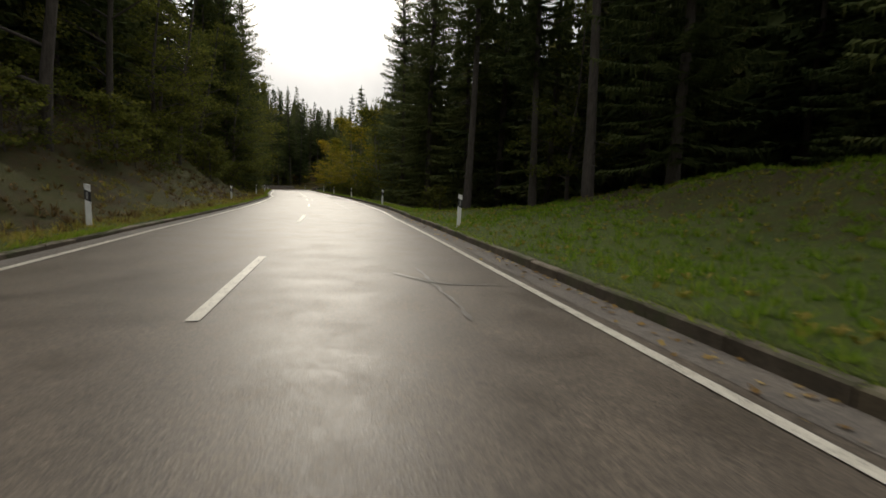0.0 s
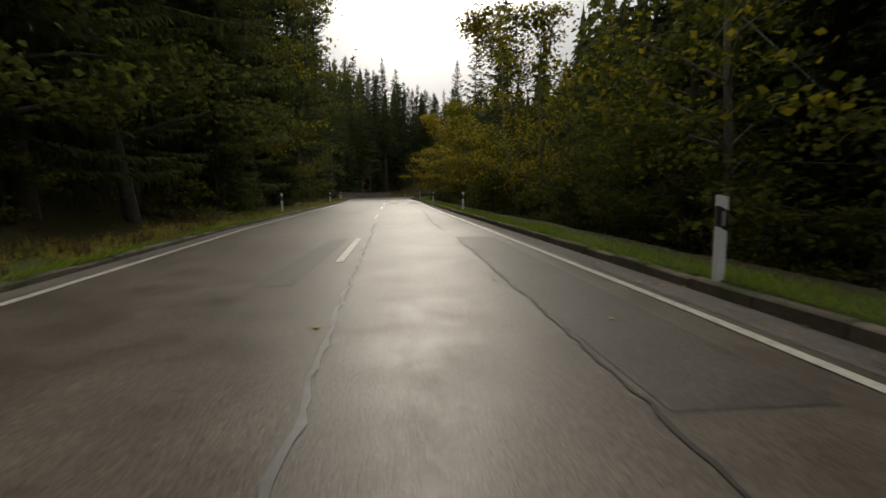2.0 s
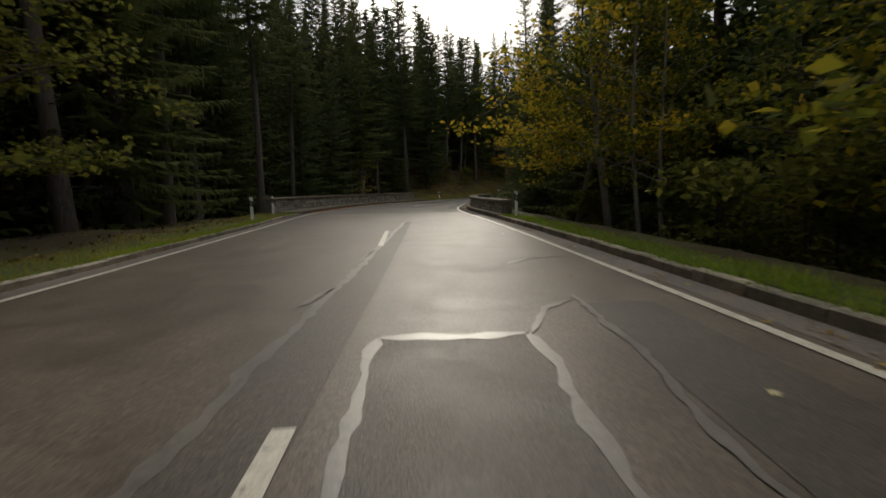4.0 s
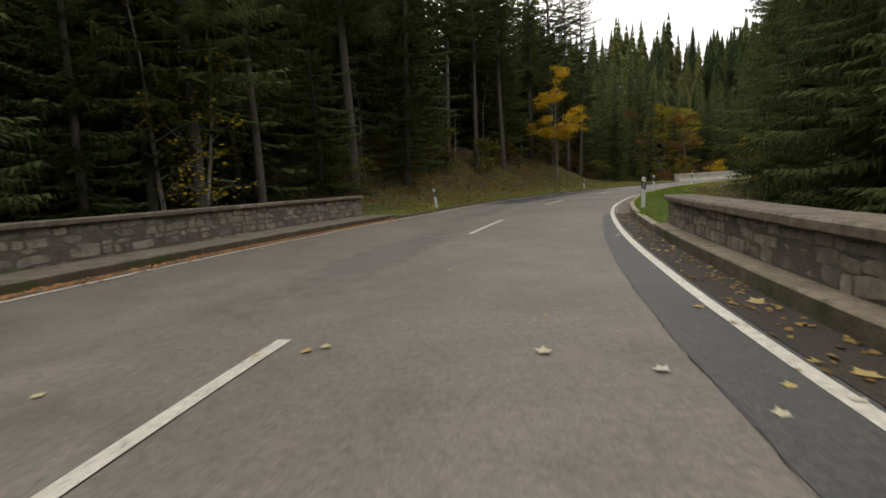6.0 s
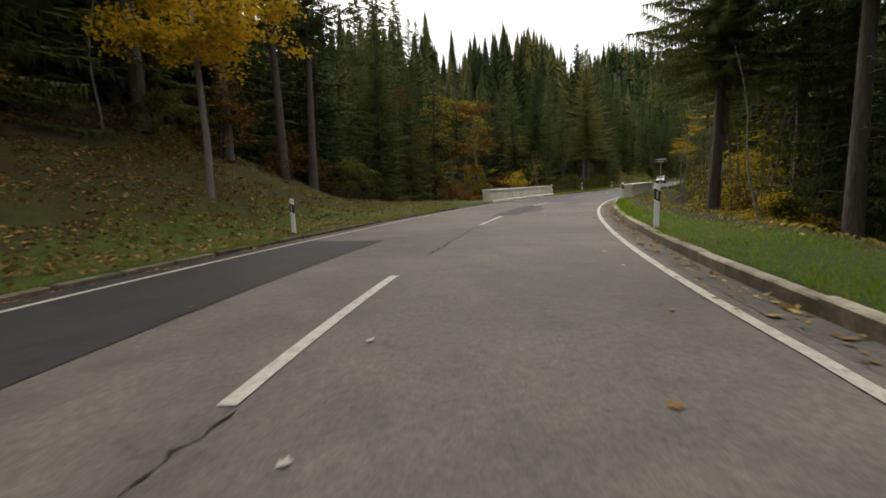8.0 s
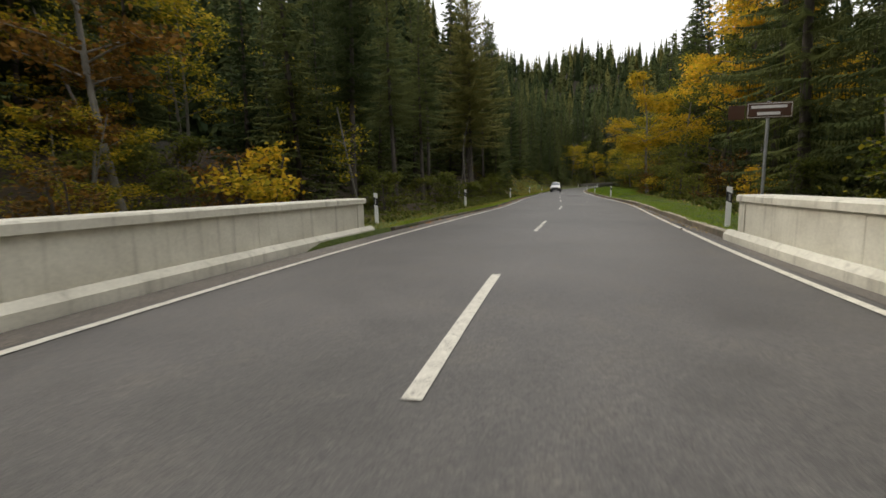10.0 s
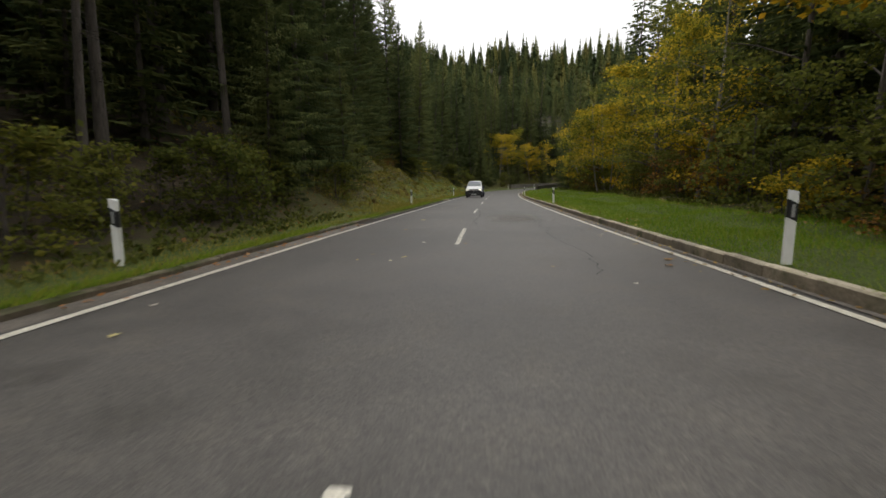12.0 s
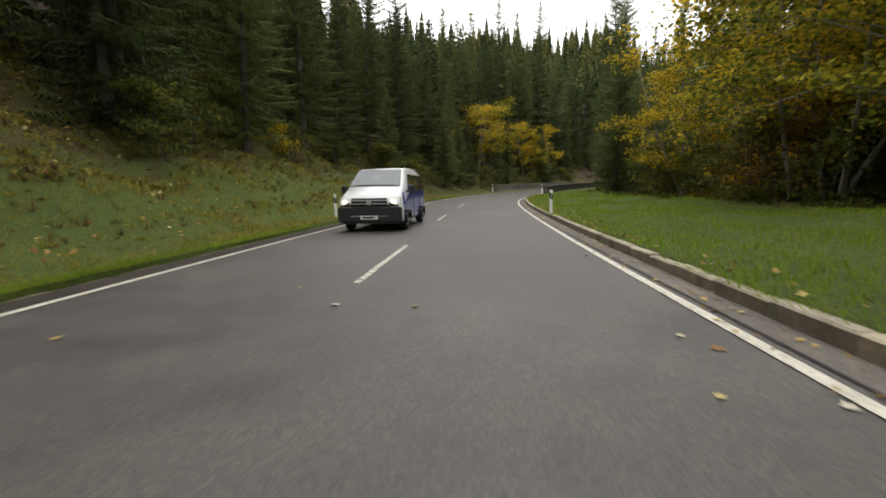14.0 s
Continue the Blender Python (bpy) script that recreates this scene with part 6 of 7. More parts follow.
def blades(name, count, side, s0, s1, reach, h0, h1, mat, label, seed, near_kerb=1.6, width=0.02):
    r = np.random.default_rng(seed)
    s = r.uniform(s0, s1, count)
    k = (KERB_L(s) if side < 0 else KERB_R(s)) + 0.17
    d = side * (k + reach(s) * r.uniform(0, 1, count) ** near_kerb)
    ok = ~((side > 0) & (((s > 156) & (s < 186.5)) | ((s > 238.6) & (s < 257)))) & ~((side < 0) & (((s > 163.5) & (s < 192.5)) | ((s > 236) & (s < 257.2))))
    s, d = s[ok], d[ok]
    n = len(s)
    x, y = at(s, d)
    z = ground_z(s, d) - 0.01
    a = r.uniform(0, 6.28, n)
    tall = 1 + 0.9 * np.clip(np.sin(x * 1.7) * np.sin(y * 1.3 + 1), 0, 1)
    h = r.uniform(h0, h1, n) * tall
    w = width * r.uniform(0.6, 1.3, n)
    lx, ly = r.normal(0, 0.4, n) * h, r.normal(0, 0.4, n) * h
    V = np.stack([np.c_[x - w * np.cos(a), y - w * np.sin(a), z], np.c_[x + w * np.cos(a), y + w * np.sin(a), z], np.c_[x + lx, y + ly, z + h]], 1).reshape(-1, 3)
    tri_stuff(name, V, np.arange(3 * n).reshape(-1, 3), mat, label, "grass")


blades("verge_grass", 125000, 1, 44, 372, lambda s: np.interp(s, [0, 60, 72, 160, 190, 214, 222, 232, 262, 282, 310, 345, 423], [8, 8, 0.7, 0.6, 2.6, 2.0, 1.2, 0.5, 1.8, 2.6, 5.4, 7.8, 5]), 0.03, 0.085, M_BLADE, "green roadside grass with long tufts by the kerb", 1, 1.3, 0.009)
blades("meadow_grass", 70000, 1, 292, 372, lambda s: np.interp(s, [282, 310, 345, 423], [2.6, 5.4, 7.8, 5]), 0.05, 0.12, M_BLADE, "lush green grass of the wide verge", 15, 0.95, 0.011)
blades("upper_bank_grass", 45000, -1, 306, 372, lambda s: np.interp(s, [300, 318, 345], [3.0, 7.0, 9.0]), 0.05, 0.13, M_HERB, "longer yellow-green grass up the bank", 16, 0.9, 0.011)
blades("bank_grass", 105000, -1, 48, 372, lambda s: np.interp(s, [0, 95, 110, 150, 196, 235, 245, 262, 300, 318, 345], [1.4, 1.4, 1.8, 1.6, 2.5, 4, 5, 1.6, 1.8, 3.5, 9]), 0.03, 0.09, M_HERB, "yellow-green grass on the roadside bank", 2, 1.4, 0.009)


def tussocks(name, count, side, s0, s1, reach, h0, h1, mat, label, seed, off=0.3, blades_each=12):
    """Clumps of long grass whose blades spread and bend outwards."""
    r = np.random.default_rng(seed)
    s = r.uniform(s0, s1, count)
    d = side * ((KERB_L(s) if side < 0 else KERB_R(s)) + off + reach * r.uniform(0, 1, count))
    x, y = at(s, d)
    keep = np.sin(x * 0.9 + seed) + np.sin(y * 0.7 + 2 * seed) + r.normal(0, 0.8, count) > -0.4
    x, y, z, size = x[keep], y[keep], ground_z(s, d)[keep] - 0.02, r.uniform(h0, h1, count)[keep]
    n, V = len(x), []
    for k in range(blades_each):
        a, out = r.uniform(0, 6.28, n), r.uniform(0.15, 1.0, n)
        h, w = size * r.uniform(0.6, 1.2, n), size * r.uniform(0.05, 0.10, n)
        c, q = np.cos(a), np.sin(a)
        bx, by = x + c * size * 0.15, y + q * size * 0.15
        V.append(np.stack([np.c_[bx - q * w, by + c * w, z], np.c_[bx + q * w, by - c * w, z], np.c_[bx + c * h * out, by + q * h * out, z + h * (1.05 - 0.6 * out)]], 1))
    V = np.concatenate(V).reshape(-1, 3)
    tri_stuff(name, V, np.arange(len(V)).reshape(-1, 3), mat, label, "grass")


tussocks("bank_tussocks", 7500, -1, 304, 372, 12.0, 0.10, 0.30, M_HERB, "tussocks of yellow-green grass on the steep bank", 8)
tussocks("dead_bank_tussocks", 2600, -1, 308, 372, 12.0, 0.12, 0.36, M_DRY, "clumps of dead brown grass on the steep bank", 12, 2.0)
tussocks("mound_tussocks", 6500, 1, 44, 72, 12.0, 0.08, 0.24, M_BLADE, "uneven clumps of long grass on the roadside mound", 11)
tussocks("mound_weeds", 900, 1, 44, 72, 12.0, 0.08, 0.2, M_HERB, "withered weeds in the mound's grass", 13)
tussocks("leafy_bank_tussocks", 1500, -1, 194, 236, 8.0, 0.10, 0.26, M_HERB, "low clumps of grass on the leaf-strewn bank", 10)
tussocks("dry_bank_tussocks", 2600, -1, 48, 116, 10.0, 0.14, 0.34, M_DRY, "dead grass and bracken on the steep bank", 9)
tussocks("green_bank_tussocks", 1500, -1, 48, 116, 3.0, 0.12, 0.28, M_HERB, "mossy green clumps at the foot of the bank", 14)


def kerb_tufts(name, side, count, seed, label):
    """Tufts of grass leaning over the kerb, in patches."""
    r = np.random.default_rng(seed)
    s = r.uniform(46, 372, count)
    s = s[np.sin(s * 0.9) + 0.8 * np.sin(s * 0.31 + side) + r.normal(0, 0.5, len(s)) + 0.8 * (((s > 258) & (side < 0)) | (s < 160)) > 0.5]
    ok = ~((side > 0) & (((s > 156) & (s < 186.5)) | ((s > 238) & (s < 257)))) & ~((side < 0) & (((s > 163) & (s < 193)) | ((s > 235) & (s < 257.5))))
    s = s[ok]
    n = len(s)
    d = (KERB_R(s) if side > 0 else KERB_L(s)) + r.uniform(0.02, 0.3, n)
    x, y = at(s, side * d)
    x2, y2 = at(s + r.normal(0, 0.05, n), side * (d - r.uniform(0.0, 0.16, n)))
    z = np.where(side > 0, 0.15, 0.11) + climb(s)
    a, w, h = r.uniform(0, 6.28, n), 0.010 * r.uniform(0.6, 1.3, n), r.uniform(0.02, 0.11 if side > 0 else 0.15, n)
    V = np.stack([np.c_[x - w * np.cos(a), y - w * np.sin(a), z], np.c_[x + w * np.cos(a), y + w * np.sin(a), z], np.c_[x2, y2, z + h]], 1).reshape(-1, 3)
    tri_stuff(name, V, np.arange(3 * n).reshape(-1, 3), M_BLADE, label, "grass")


kerb_tufts("kerb_tufts_right", 1, 34000, 51, "grass tufts leaning over the kerb")
kerb_tufts("kerb_tufts_left", -1, 90000, 52, "grass tufts growing over the low kerb")


def scatter_leaves(name, s, d, size, mat, label, category, seed, tilt=0.25, lift=0.02, on_road=False):
    r = np.random.default_rng(seed)
    n = len(s)
    x, y = at(s, d)
    z = 0.018 + climb(s) if on_road else ground_z(s, d) + lift
    a = r.uniform(0, 6.28, n)
    sz = size * r.uniform(0.55, 1.3, n)
    e1 = np.c_[np.cos(a), np.sin(a), r.normal(0, tilt, n)]
    e2 = np.c_[-np.sin(a), np.cos(a), r.normal(0, tilt, n)]
    c = np.c_[x, y, z + np.abs(r.normal(0, 0.02, n)) * (tilt > 0.3)]
    V = np.stack([c - e1 * sz[:, None] * 0.6, c + e2 * sz[:, None] * 0.42 - [0, 0, 0.006], c + e1 * sz[:, None] * 0.6, c - e2 * sz[:, None] * 0.42 + [0, 0, 0.012]], 1)
    V[:, :, 2] = np.maximum(V[:, :, 2], (z + (0.0 if on_road else -0.02))[:, None])
    tri_stuff(name, V.reshape(-1, 3), np.arange(4 * n).reshape(-1, 4), mat, label, category)


r = np.random.default_rng(77)
s = np.r_[r.uniform(200, 225, 15000), r.uniform(225, 236, 2600), r.uniform(300, 372, 3200), r.uniform(52, 110, 900), r.uniform(258, 300, 900)]
d = -(KERB_L(s) + 0.3 + np.where(s < 240, 9.5, 8) * r.uniform(0, 1, len(s)) ** np.where(s < 240, 0.6, 0.8))
scatter_leaves("bank_litter", s, d, 0.085, M_CARPET, "brown and yellow fallen leaves strewn on the bank", "leaves", 3, 0.5)
s = np.r_[r.uniform(196, 224, 3600), r.uniform(196, 216, 1400), r.uniform(224, 236, 120)]
d = -(KERB_L(s) + 0.25 + 8.5 * r.uniform(0, 1, len(s)) ** np.interp(s, [200, 234], [0.75, 1.2]))
scatter_leaves("bank_maple_leaves", s, d, 0.115, M_CARPET, "large buff and yellow maple leaves lying on the bank", "leaves", 13, 0.35)
s = np.r_[r.uniform(312, 338, 2600), r.uniform(338, 362, 700)]
d = -(KERB_L(s) + 1.2 + 9.5 * r.uniform(0, 1, len(s)) ** 0.55)
scatter_leaves("steep_bank_leaves", s, d, 0.12, M_LITTER, "buff and brown leaves caught in the bank's grass", "leaves", 17, 0.4, 0.05)
s = r.uniform(296, 372, 420)
d = KERB_R(s) + 0.15 + 0.7 * np.abs(r.normal(0, 0.5, len(s)))
scatter_leaves("kerbside_leaves", s, d, 0.08, M_LITTER, "orange and buff leaves in the grass behind the kerb", "leaves", 18, 0.4, 0.04)
s = np.r_[r.uniform(206, 236, 70), 224 + r.normal(0, 3.5, 60)]
d = KERB_R(s) - 0.4 * np.abs(r.normal(0, 0.5, len(s))) - 0.04
scatter_leaves("gutter_maple_leaves", s, d, 0.12, M_LITTER, "large orange and buff maple leaves in the gutter", "leaves", 14, 0.3, on_road=True)
s = np.r_[r.uniform(44, 72, 350), r.uniform(72, 160, 450), r.uniform(165, 240, 1500), r.uniform(258, 372, 1300)]
d = KERB_R(s) - 0.45 * np.abs(r.normal(0, 0.55, len(s))) - 0.02
scatter_leaves("gutter_litter_right", s, d, 0.065, M_LITTER, "fallen autumn leaves gathered in the gutter", "leaves", 4, 0.3, on_road=True)
s = np.r_[r.uniform(166, 192, 2600), r.uniform(192, 236, 500), r.uniform(258, 300, 300)]
d = -KERB_L(s) + 0.4 * np.abs(r.normal(0, 0.55, len(s))) + 0.02
scatter_leaves("gutter_litter_left", s, d, 0.08, M_BROWN_LEAF, "fallen autumn leaves gathered in the gutter", "leaves", 5, 0.3, on_road=True)
s = r.uniform(190, 372, 5200)
d = KERB_R(s) + np.interp(s, [190, 214, 224, 230, 262, 282, 310, 345, 372], [2.2, 1.6, 0.9, 0.3, 1.4, 2.0, 4.6, 6.6, 5]) + np.abs(r.normal(0, 2.2, len(s)))
scatter_leaves("verge_litter", s, d, 0.07, M_LITTER, "fallen leaves along the wood's edge", "leaves", 6, 0.5)


def herbs(name, count, side, s0, s1, d_off, spread, seed, mat, label, h0=0.08, h1=0.26):
    """Low leafy plants: several tilted leaves each."""
    r = np.random.default_rng(seed)
    s = r.uniform(s0, s1, count)
    k = (KERB_L(s) if side < 0 else KERB_R(s)) + d_off(s)
    d = side * (k + spread * r.uniform(0, 1, count))
    x, y = at(s, d)
    z = ground_z(s, d)
    V = []
    for j in range(6):
        a = r.uniform(0, 6.28, count)
        h = r.uniform(h0, h1, count)
        w = h * r.uniform(0.16, 0.3, count)
        u = np.c_[np.cos(a), np.sin(a), np.zeros(count)]
        p = np.c_[-np.sin(a), np.cos(a), np.zeros(count)]
        c = np.c_[x, y, z]
        up = np.array([0, 0, 1.0])
        V.append(np.stack([c, c + u * (h * 0.45)[:, None] + p * w[:, None] + up * (h * 0.75)[:, None], c + u * (h * 0.95)[:, None] + up * (h * r.uniform(0.6, 1.0, count))[:, None], c + u * (h * 0.45)[:, None] - p * w[:, None] + up * (h * 0.75)[:, None]], 1))
    V = np.concatenate(V).reshape(-1, 3)
    tri_stuff(name, V, np.arange(len(V)).reshape(-1, 4), mat, label, "undergrowth")


herbs("bank_herbs_left", 2600, -1, 48, 160, lambda s: 0.8 + 0 * s, 10, 21, M_DRY, "brown and green herbs covering the steep bank", 0.05, 0.13)
herbs("bank_herbs_left", 2200, -1, 196, 240, lambda s: 1.8 + 0 * s, 9, 22, M_HERB, "low herbs and bramble on the leaf-strewn bank", 0.05, 0.13)
herbs("undergrowth_left", 3200, -1, 258, 302, lambda s: 0.7 + 0 * s, 6, 23, M_GREEN, "low leafy undergrowth below the spruces", 0.06, 0.18)
herbs("bank_herbs_left", 6000, -1, 308, 372, lambda s: 3.5 + 0 * s, 11, 24, M_HERB, "herbs and long grass on the steep bank", 0.06, 0.2)
herbs("mound_herbs", 500, 1, 44, 70, lambda s: 0.3 + 0 * s, 9, 27, M_HERB, "leafy weeds in the long grass of the mound", 0.05, 0.12)
herbs("undergrowth_right", 1700, 1, 188, 240, lambda s: np.interp(s, [188, 195, 214, 228, 240], [2.2, 2.6, 2.2, 1.2, 1.0]), 5, 25, M_HERB, "low undergrowth at the wood's edge", 0.04, 0.12)
herbs("undergrowth_right", 2200, 1, 258, 372, lambda s: np.interp(s, [258, 282, 310, 345, 372], [1.2, 2.4, 5.2, 7.6, 5]), 4, 26, M_GREEN, "low undergrowth at the wood's edge", 0.1, 0.32)


def leaf_shape():
    """A lobed leaf, slightly curled."""
    b = bmesh.new()
    n = 10
    vs = []
    for i in range(n):
        a = i / n * 6.283
        rad = 0.075 * (1.0 if i % 2 == 0 else 0.64) * (1.15 if i == 0 else 1)
        vs.append(b.verts.new((rad * math.sin(a), rad * math.cos(a), 0.004 + 0.012 * (i % 2 == 0) * ((i // 2) % 2))))
    c = b.verts.new((0, 0, 0.006))
    for i in range(n):
        b.faces.new((c, vs[(i + 1) % n], vs[i]))
    me = bpy.data.meshes.new("fallen_leaf")
    b.to_mesh(me)
    b.free()
    me.materials.append(M_ROADLEAF)
    return me


leaf_me = leaf_shape()
leaf_first = None
rr = random.Random(5)
for i in range(240):
    s = rr.choice([rr.uniform(60, 160), rr.uniform(168, 240), rr.uniform(168, 240), rr.uniform(262, 345), rr.uniform(262, 330)])
    d = rr.uniform(-float(EDGE_L(s)) + 0.2, float(EDGE_R(s)) + 0.3)
    if rr.random() < 0.45:
        d = float(EDGE_R(s)) - abs(rr.gauss(0, 0.7)) + 0.3
    x, y = (float(v) for v in at(s, d))
    k = rr.uniform(0.4, 0.8)
    m = pose(x, y, 0.013, rr.gauss(0, 4), rr.gauss(0, 4), rr.uniform(0, 360))
    if leaf_first is None:
        leaf_first = tagged(new("fallen_leaf", leaf_me), "dry yellow-brown maple leaf lying on the asphalt", "leaf", "fallen leaves on the road")
        leaf_first.matrix_basis = m
        ob = leaf_first
    else:
        ob = copy_thing(leaf_first, m)
    ob.scale = (k, k, k)


for s, d, k in ((277.7, -1.3, 0.9), (277.9, -0.6, 1.3), (278.1, -1.43, 0.6), (280.7, -0.55, 0.9), (280.0, -0.5, 0.7), (278.6, -0.15, 0.6), (279.8, 3.4, 1.5), (229.3, -0.43, 1.1), (229.6, -1.85, 0.9), (232.1, 2.6, 0.9),
                (230.9, 1.73, 0.8), (230.1, 2.1, 0.6), (231.4, 1.93, 0.6), (230.4, -3.64, 1.2), (178.6, 2.19, 0.9), (179.9, 3.6, 0.8), (180.1, 4.15, 1.2), (178.1, 3.56, 0.6), (178.3, 4.05, 1.1), (178.5, 0.34, 0.7), (178.6, 0.46, 0.7),
                (292.5, -0.83, 0.9), (294.7, -0.78, 0.8), (292.8, -1.47, 0.6), (292.2, -1.6, 0.5), (292.4, 3.67, 1.2), (291.8, 3.45, 1.2), (294.4, 3.76, 0.9), (296.0, 3.45, 0.7), (301.7, -1.77, 1.3), (301.6, -0.7, 0.5), (301.0, -0.3, 0.5), (302.9, 3.8, 1.0)):
    x, y = (float(v) for v in at(s, d))
    copy_thing(leaf_first, pose(x, y, 0.013, rr.gauss(0, 4), rr.gauss(0, 4), rr.uniform(0, 360))).scale = (k, k, k)

# drain slab at the road's edge
x, y = (float(v) for v in at(328.2, -3.78))
slab = tagged(new("drain_slab"), "flat grey concrete drain slab sunk in the roadside kerb", "drain")
slab.matrix_basis = pose(x, y, 0.0, 0, 0, heading(328.2))
part("slab", box_bm(0.55, 1.3, 0.16, 0.02, (0, 0, 0.06)), M_KERB, slab)
part("inlet", box_bm(0.02, 0.7, 0.07, 0.004, (0.278, 0, 0.06)), M_PRINT, slab, "dark inlet slot")


# ---- oncoming van ----
def van(s, d):
    """A white and blue passenger van; its nose points against the camera's way. x right, y ahead, z up."""
    th = tagged(new("van"), "white and blue passenger van with black bumper on the road", "van")
    x0, y0 = (float(v) for v in at(s, d))
    th.matrix_basis = pose(x0, y0, 0.012, 0, 0, heading(s) + 180)
    # stations: y, bottom, top, half width low, half width high
    ST = [(2.44, 0.34, 0.86, 0.80, 0.76), (2.40, 0.28, 1.00, 0.90, 0.86), (2.26, 0.26, 1.10, 0.95, 0.90), (2.0, 0.26, 1.21, 0.95, 0.90), (1.74, 0.26, 1.32, 0.95, 0.89), (1.34, 0.26, 1.58, 0.95, 0.85),
          (0.96, 0.26, 1.82, 0.95, 0.80), (0.70, 0.26, 1.91, 0.95, 0.78), (0.0, 0.26, 1.96, 0.95, 0.77), (-1.2, 0.26, 1.97, 0.95, 0.77), (-2.1, 0.26, 1.95, 0.95, 0.77), (-2.36, 0.30, 1.86, 0.93, 0.76), (-2.44, 0.36, 1.0, 0.90, 0.88)]
    US = [0, 0.06, 0.22, 0.42, 0.56, 0.9, 0.97, 1.0]

    def section(st):
        y, zb, zt, w0, w1 = st
        out = []
        for u in US:
            z = zb + (zt - zb) * u
            w = w0 if u <= 0.5 else w0 + (w1 - w0) * ((u - 0.5) / 0.4) if u < 0.9 else w1 - (u - 0.9) * 1.1
            if u == 0:
                w = w0 - 0.06
            out.append((w, y, z))
        return out

    b = bmesh.new()
    rows = []
    for st in ST:
        half = section(st)
        pts = half + [(0, st[0], half[-1][2] + 0.015)] + [(-x, y, z) for x, y, z in half[::-1]]
        rows.append([b.verts.new(p) for p in pts])
    n = len(rows[0])
    for i in range(len(rows) - 1):
        for k in range(n - 1):
            b.faces.new((rows[i][k], rows[i][k + 1], rows[i + 1][k + 1], rows[i + 1][k]))
        b.faces.new((rows[i][n - 1], rows[i][0], rows[i + 1][0], rows[i + 1][n - 1]))
    b.faces.new(rows[0])
    b.faces.new(rows[-1][::-1])
    bmesh.ops.recalc_face_normals(b, faces=b.faces)
    for f in b.faces:
        c = f.calc_center_median()
        if c.z < 0.3 or (c.y > 2.3 and c.z < 0.72):
            f.material_index = 2
        elif c.z < 1.12 and c.y < 2.1 and abs(c.x) > 0.6:
            f.material_index = 1
        f.smooth = True
    me = bpy.data.meshes.new("body")
    b.to_mesh(me)
    b.free()
    for m in (M_VAN_WHITE, M_VAN_BLUE, M_BLACK):
        me.materials.append(m)
    part("body", me, None, th)

    def quad(nm, pts, mat, thick, parent=th, label=""):
        q = bmesh.new()
        f = q.faces.new([q.verts.new(p) for p in pts])
        f.normal_update()
        res = bmesh.ops.extrude_face_region(q, geom=[f])
        nv = [g for g in res["geom"] if isinstance(g, bmesh.types.BMVert)]
        for v in nv:
            v.co += f.normal * thick
        bmesh.ops.recalc_face_normals(q, faces=q.faces)
        bmesh.ops.bevel(q, geom=q.edges[:], offset=min(0.006, abs(thick) * 0.3), segments=1, affect="EDGES")
        return part(nm, q, mat, parent, label)

    quad("windscreen", [(-0.80, 1.72, 1.352), (0.80, 1.72, 1.352), (0.69, 0.92, 1.868), (-0.69, 0.92, 1.868)], M_SCREEN, 0.02, label="large sloping windscreen")
    for sx in (-1, 1):
        quad("side_window", [(sx * 0.945, 1.22, 1.20), (sx * 0.945, 0.28, 1.20), (sx * 0.785, 0.28, 1.74), (sx * 0.795, 0.62, 1.74)][::sx], M_GLASS, 0.02)
        quad("side_window", [(sx * 0.945, 0.18, 1.20), (sx * 0.945, -0.98, 1.20), (sx * 0.785, -0.98, 1.74), (sx * 0.785, 0.18, 1.74)][::sx], M_GLASS, 0.02)
        quad("side_window", [(sx * 0.945, -1.06, 1.20), (sx * 0.945, -2.15, 1.20), (sx * 0.785, -2.1, 1.74), (sx * 0.785, -1.06, 1.74)][::sx], M_GLASS, 0.02)
        lamp = quad("headlight", [(sx * 0.54, 2.46, 0.80), (sx * 0.93, 2.37, 0.80), (sx * 0.94, 2.27, 1.03), (sx * 0.58, 2.41, 0.99)][::-sx], M_LENS, 0.03, label="slanted clear headlight")
        part("lamp_bulb", box_bm(0.15, 0.03, 0.10, 0.02, (sx * 0.74, 2.452, 0.89)), M_LAMP, lamp, "lit headlight bulb")
        mir = part("mirror", box_bm(0.20, 0.12, 0.26, 0.04, (sx * 1.07, 1.36, 1.26)), M_BLACK, th, "black wing mirror")
        part("mirror_arm", box_bm(0.16, 0.05, 0.05, 0.01, (sx * 0.95, 1.39, 1.18)), M_BLACK, mir)
        part("door_seam", box_bm(0.012, 0.012, 0.85, 0, (sx * 0.953, 0.23, 0.75)), M_BLACK, th)
        part("door_seam", box_bm(0.012, 0.012, 0.85, 0, (sx * 0.953, -1.02, 0.75)), M_BLACK, th)
        part("door_handle", box_bm(0.03, 0.18, 0.035, 0.01, (sx * 0.955, 0.36, 1.04)), M_BLACK, th)
    grille = part("grille", box_bm(1.06, 0.05, 0.22, 0.01, (0, 2.45, 0.885)), M_BLACK, th, "black grille with chrome bars")
    for z in (0.83, 0.93):
        part("grille_bar", box_bm(1.04, 0.02, 0.026, 0.004, (0, 2.478, z)), M_RIM, grille)
    bd = bmesh.new()
    bmesh.ops.create_cone(bd, segments=24, radius1=0.075, radius2=0.075, depth=0.02, cap_ends=True)
    bmesh.ops.rotate(bd, verts=bd.verts, matrix=Matrix.Rotation(radians(90), 3, "X"))
    bmesh.ops.translate(bd, verts=bd.verts, vec=(0, 2.488, 0.86))
    part("badge", bd, M_RIM, grille, "round silver badge")
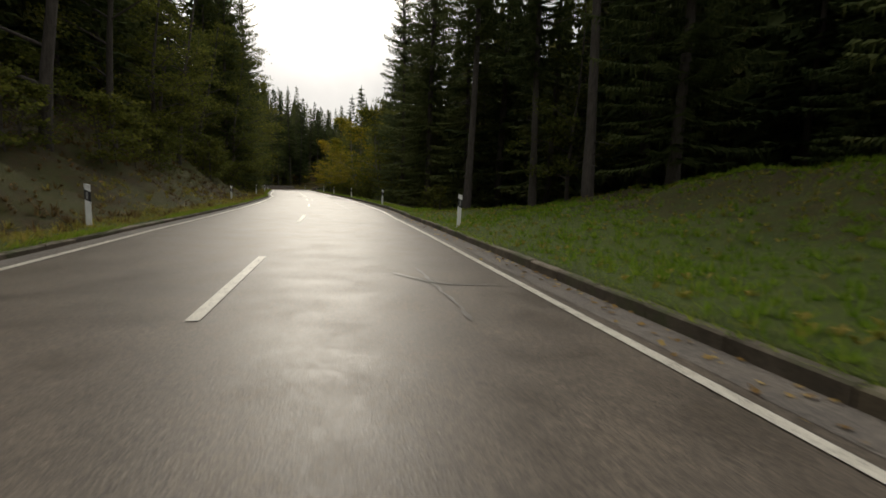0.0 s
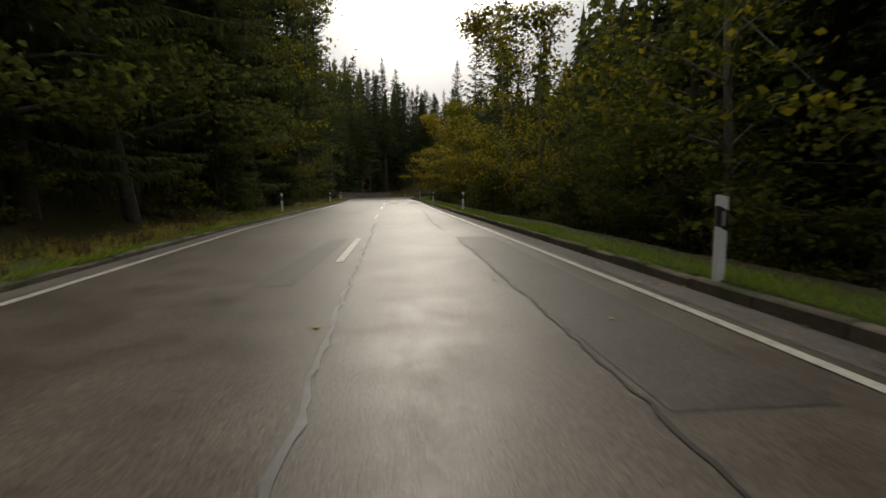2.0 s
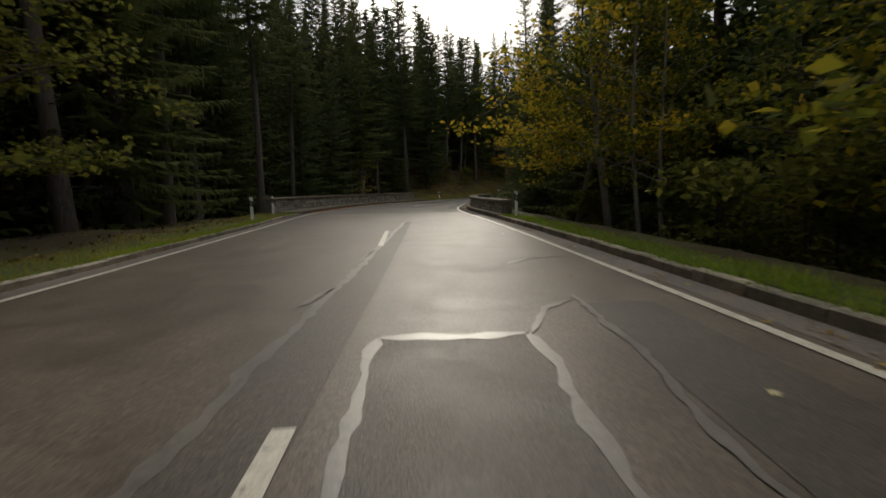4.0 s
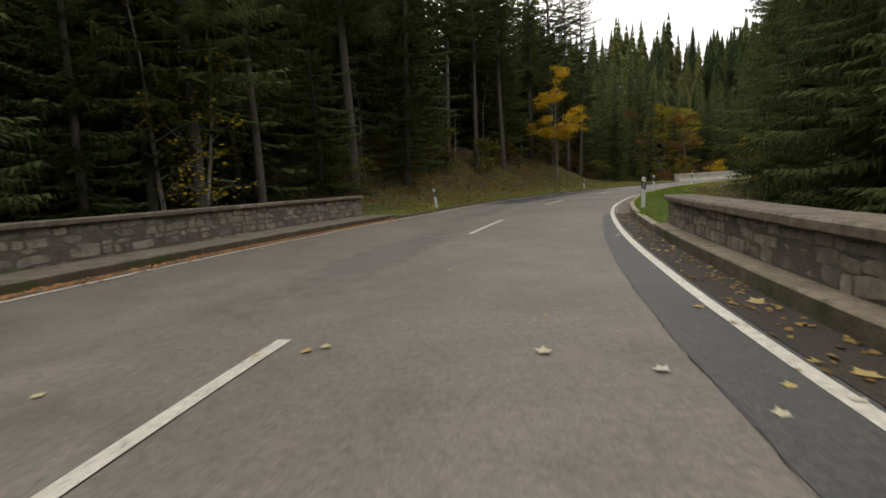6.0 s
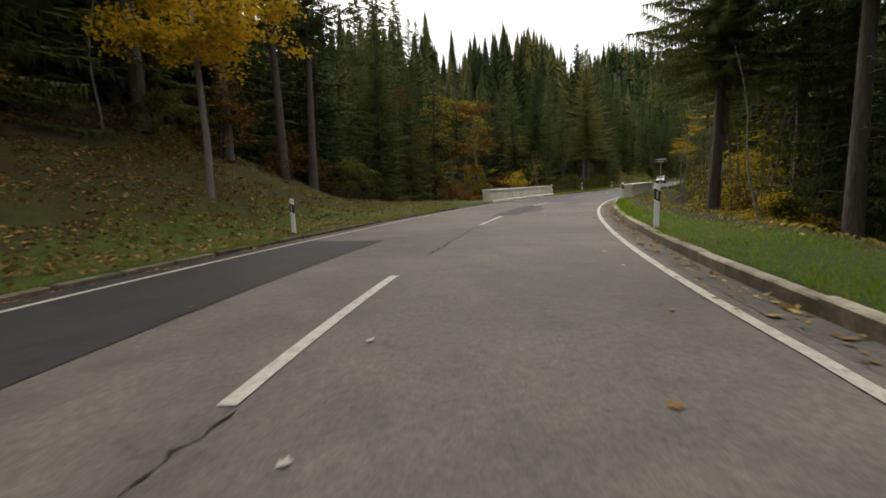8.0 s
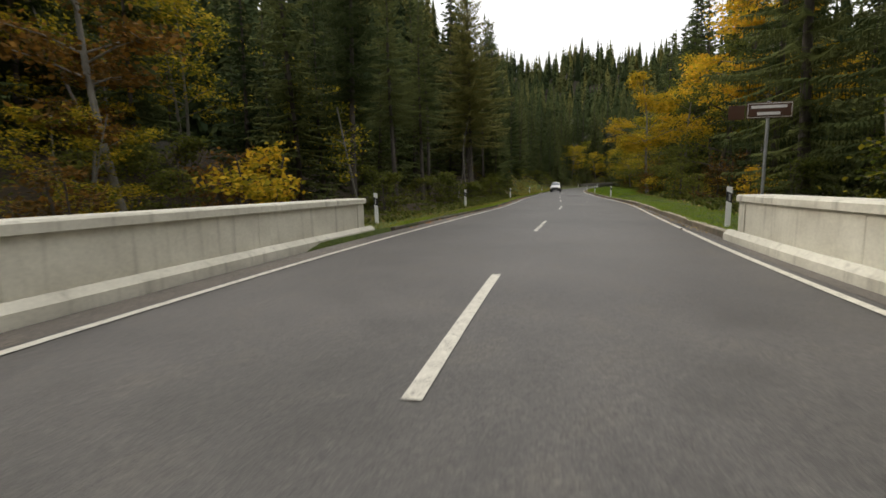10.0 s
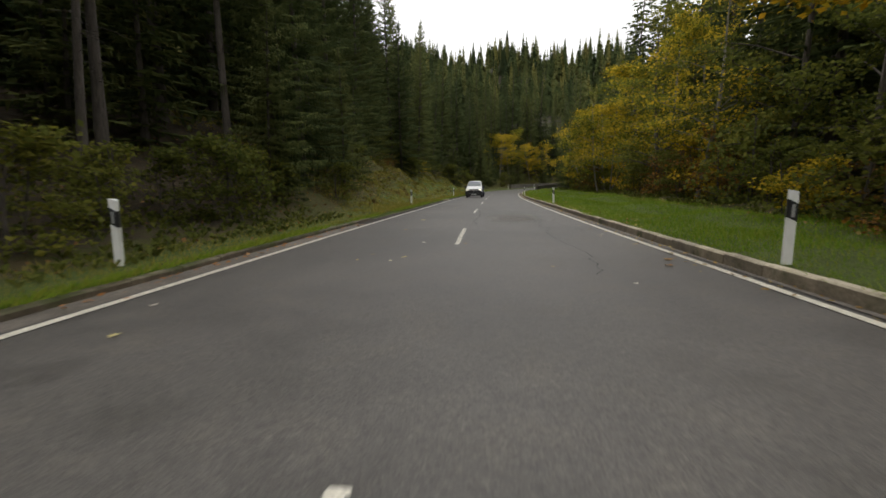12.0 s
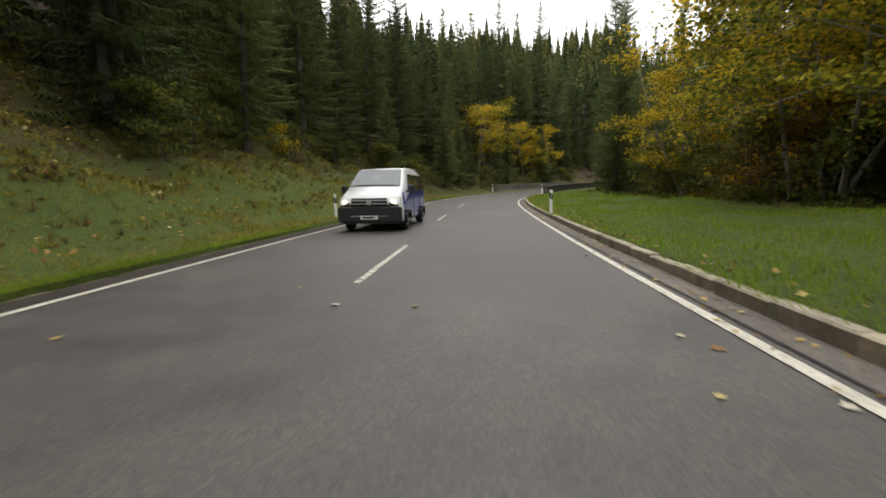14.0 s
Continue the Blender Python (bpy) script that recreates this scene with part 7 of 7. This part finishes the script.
    bumper = part("bumper", box_bm(1.90, 0.24, 0.54, 0.07, (0, 2.39, 0.52), segs=3), M_BLACK, th, "black plastic bumper")
    part("lower_intake", box_bm(1.15, 0.03, 0.10, 0.01, (0, 2.495, 0.66)), M_PRINT, bumper)
    part("trim_strip", box_bm(1.1, 0.02, 0.015, 0.004, (0, 2.506, 0.47)), M_RIM, bumper)
    plate = part("number_plate", box_bm(0.52, 0.015, 0.11, 0.004, (0, 2.508, 0.43)), M_PLATE, bumper, "white number plate")
    part("plate_bar", box_bm(0.36, 0.004, 0.05, 0, (0.02, 2.517, 0.43)), M_PRINT, plate)
    part("wiper", box_bm(0.6, 0.02, 0.02, 0.004, (0.3, 1.72, 1.38)), M_BLACK, th)
    part("wiper", box_bm(0.6, 0.02, 0.02, 0.004, (-0.35, 1.72, 1.38)), M_BLACK, th)
    for sx in (-1, 1):
        for y in (1.52, -1.48):
            part("wheel_arch", box_bm(0.05, 0.86, 0.40, 0.12, (sx * 0.935, y, 0.42), segs=3), M_BLACK, th)
            t = bmesh.new()
            prof = [(0.21, -0.10), (0.31, -0.105), (0.335, -0.08), (0.338, 0.0), (0.335, 0.08), (0.31, 0.105), (0.21, 0.10)]
            N = 28
            rings = [[t.verts.new((sx * 0.86 + px, y + pr * math.cos(a * 6.283 / N), 0.338 + pr * math.sin(a * 6.283 / N))) for pr, px in prof] for a in range(N)]
            for a in range(N):
                for k in range(len(prof) - 1):
                    t.faces.new((rings[a][k], rings[a][k + 1], rings[(a + 1) % N][k + 1], rings[(a + 1) % N][k]))
            bmesh.ops.recalc_face_normals(t, faces=t.faces)
            wheel = part("wheel", t, M_RUBBER, th, "black rubber tyre")
            q = bmesh.new()
            bmesh.ops.create_cone(q, segments=24, radius1=0.215, radius2=0.2, depth=0.14, cap_ends=True)
            bmesh.ops.rotate(q, verts=q.verts, matrix=Matrix.Rotation(radians(90), 3, "Y"))
            bmesh.ops.translate(q, verts=q.verts, vec=(sx * 0.885, y, 0.338))
            part("rim", q, M_RIM, wheel, "silver steel rim")


van(340.2, -1.72)
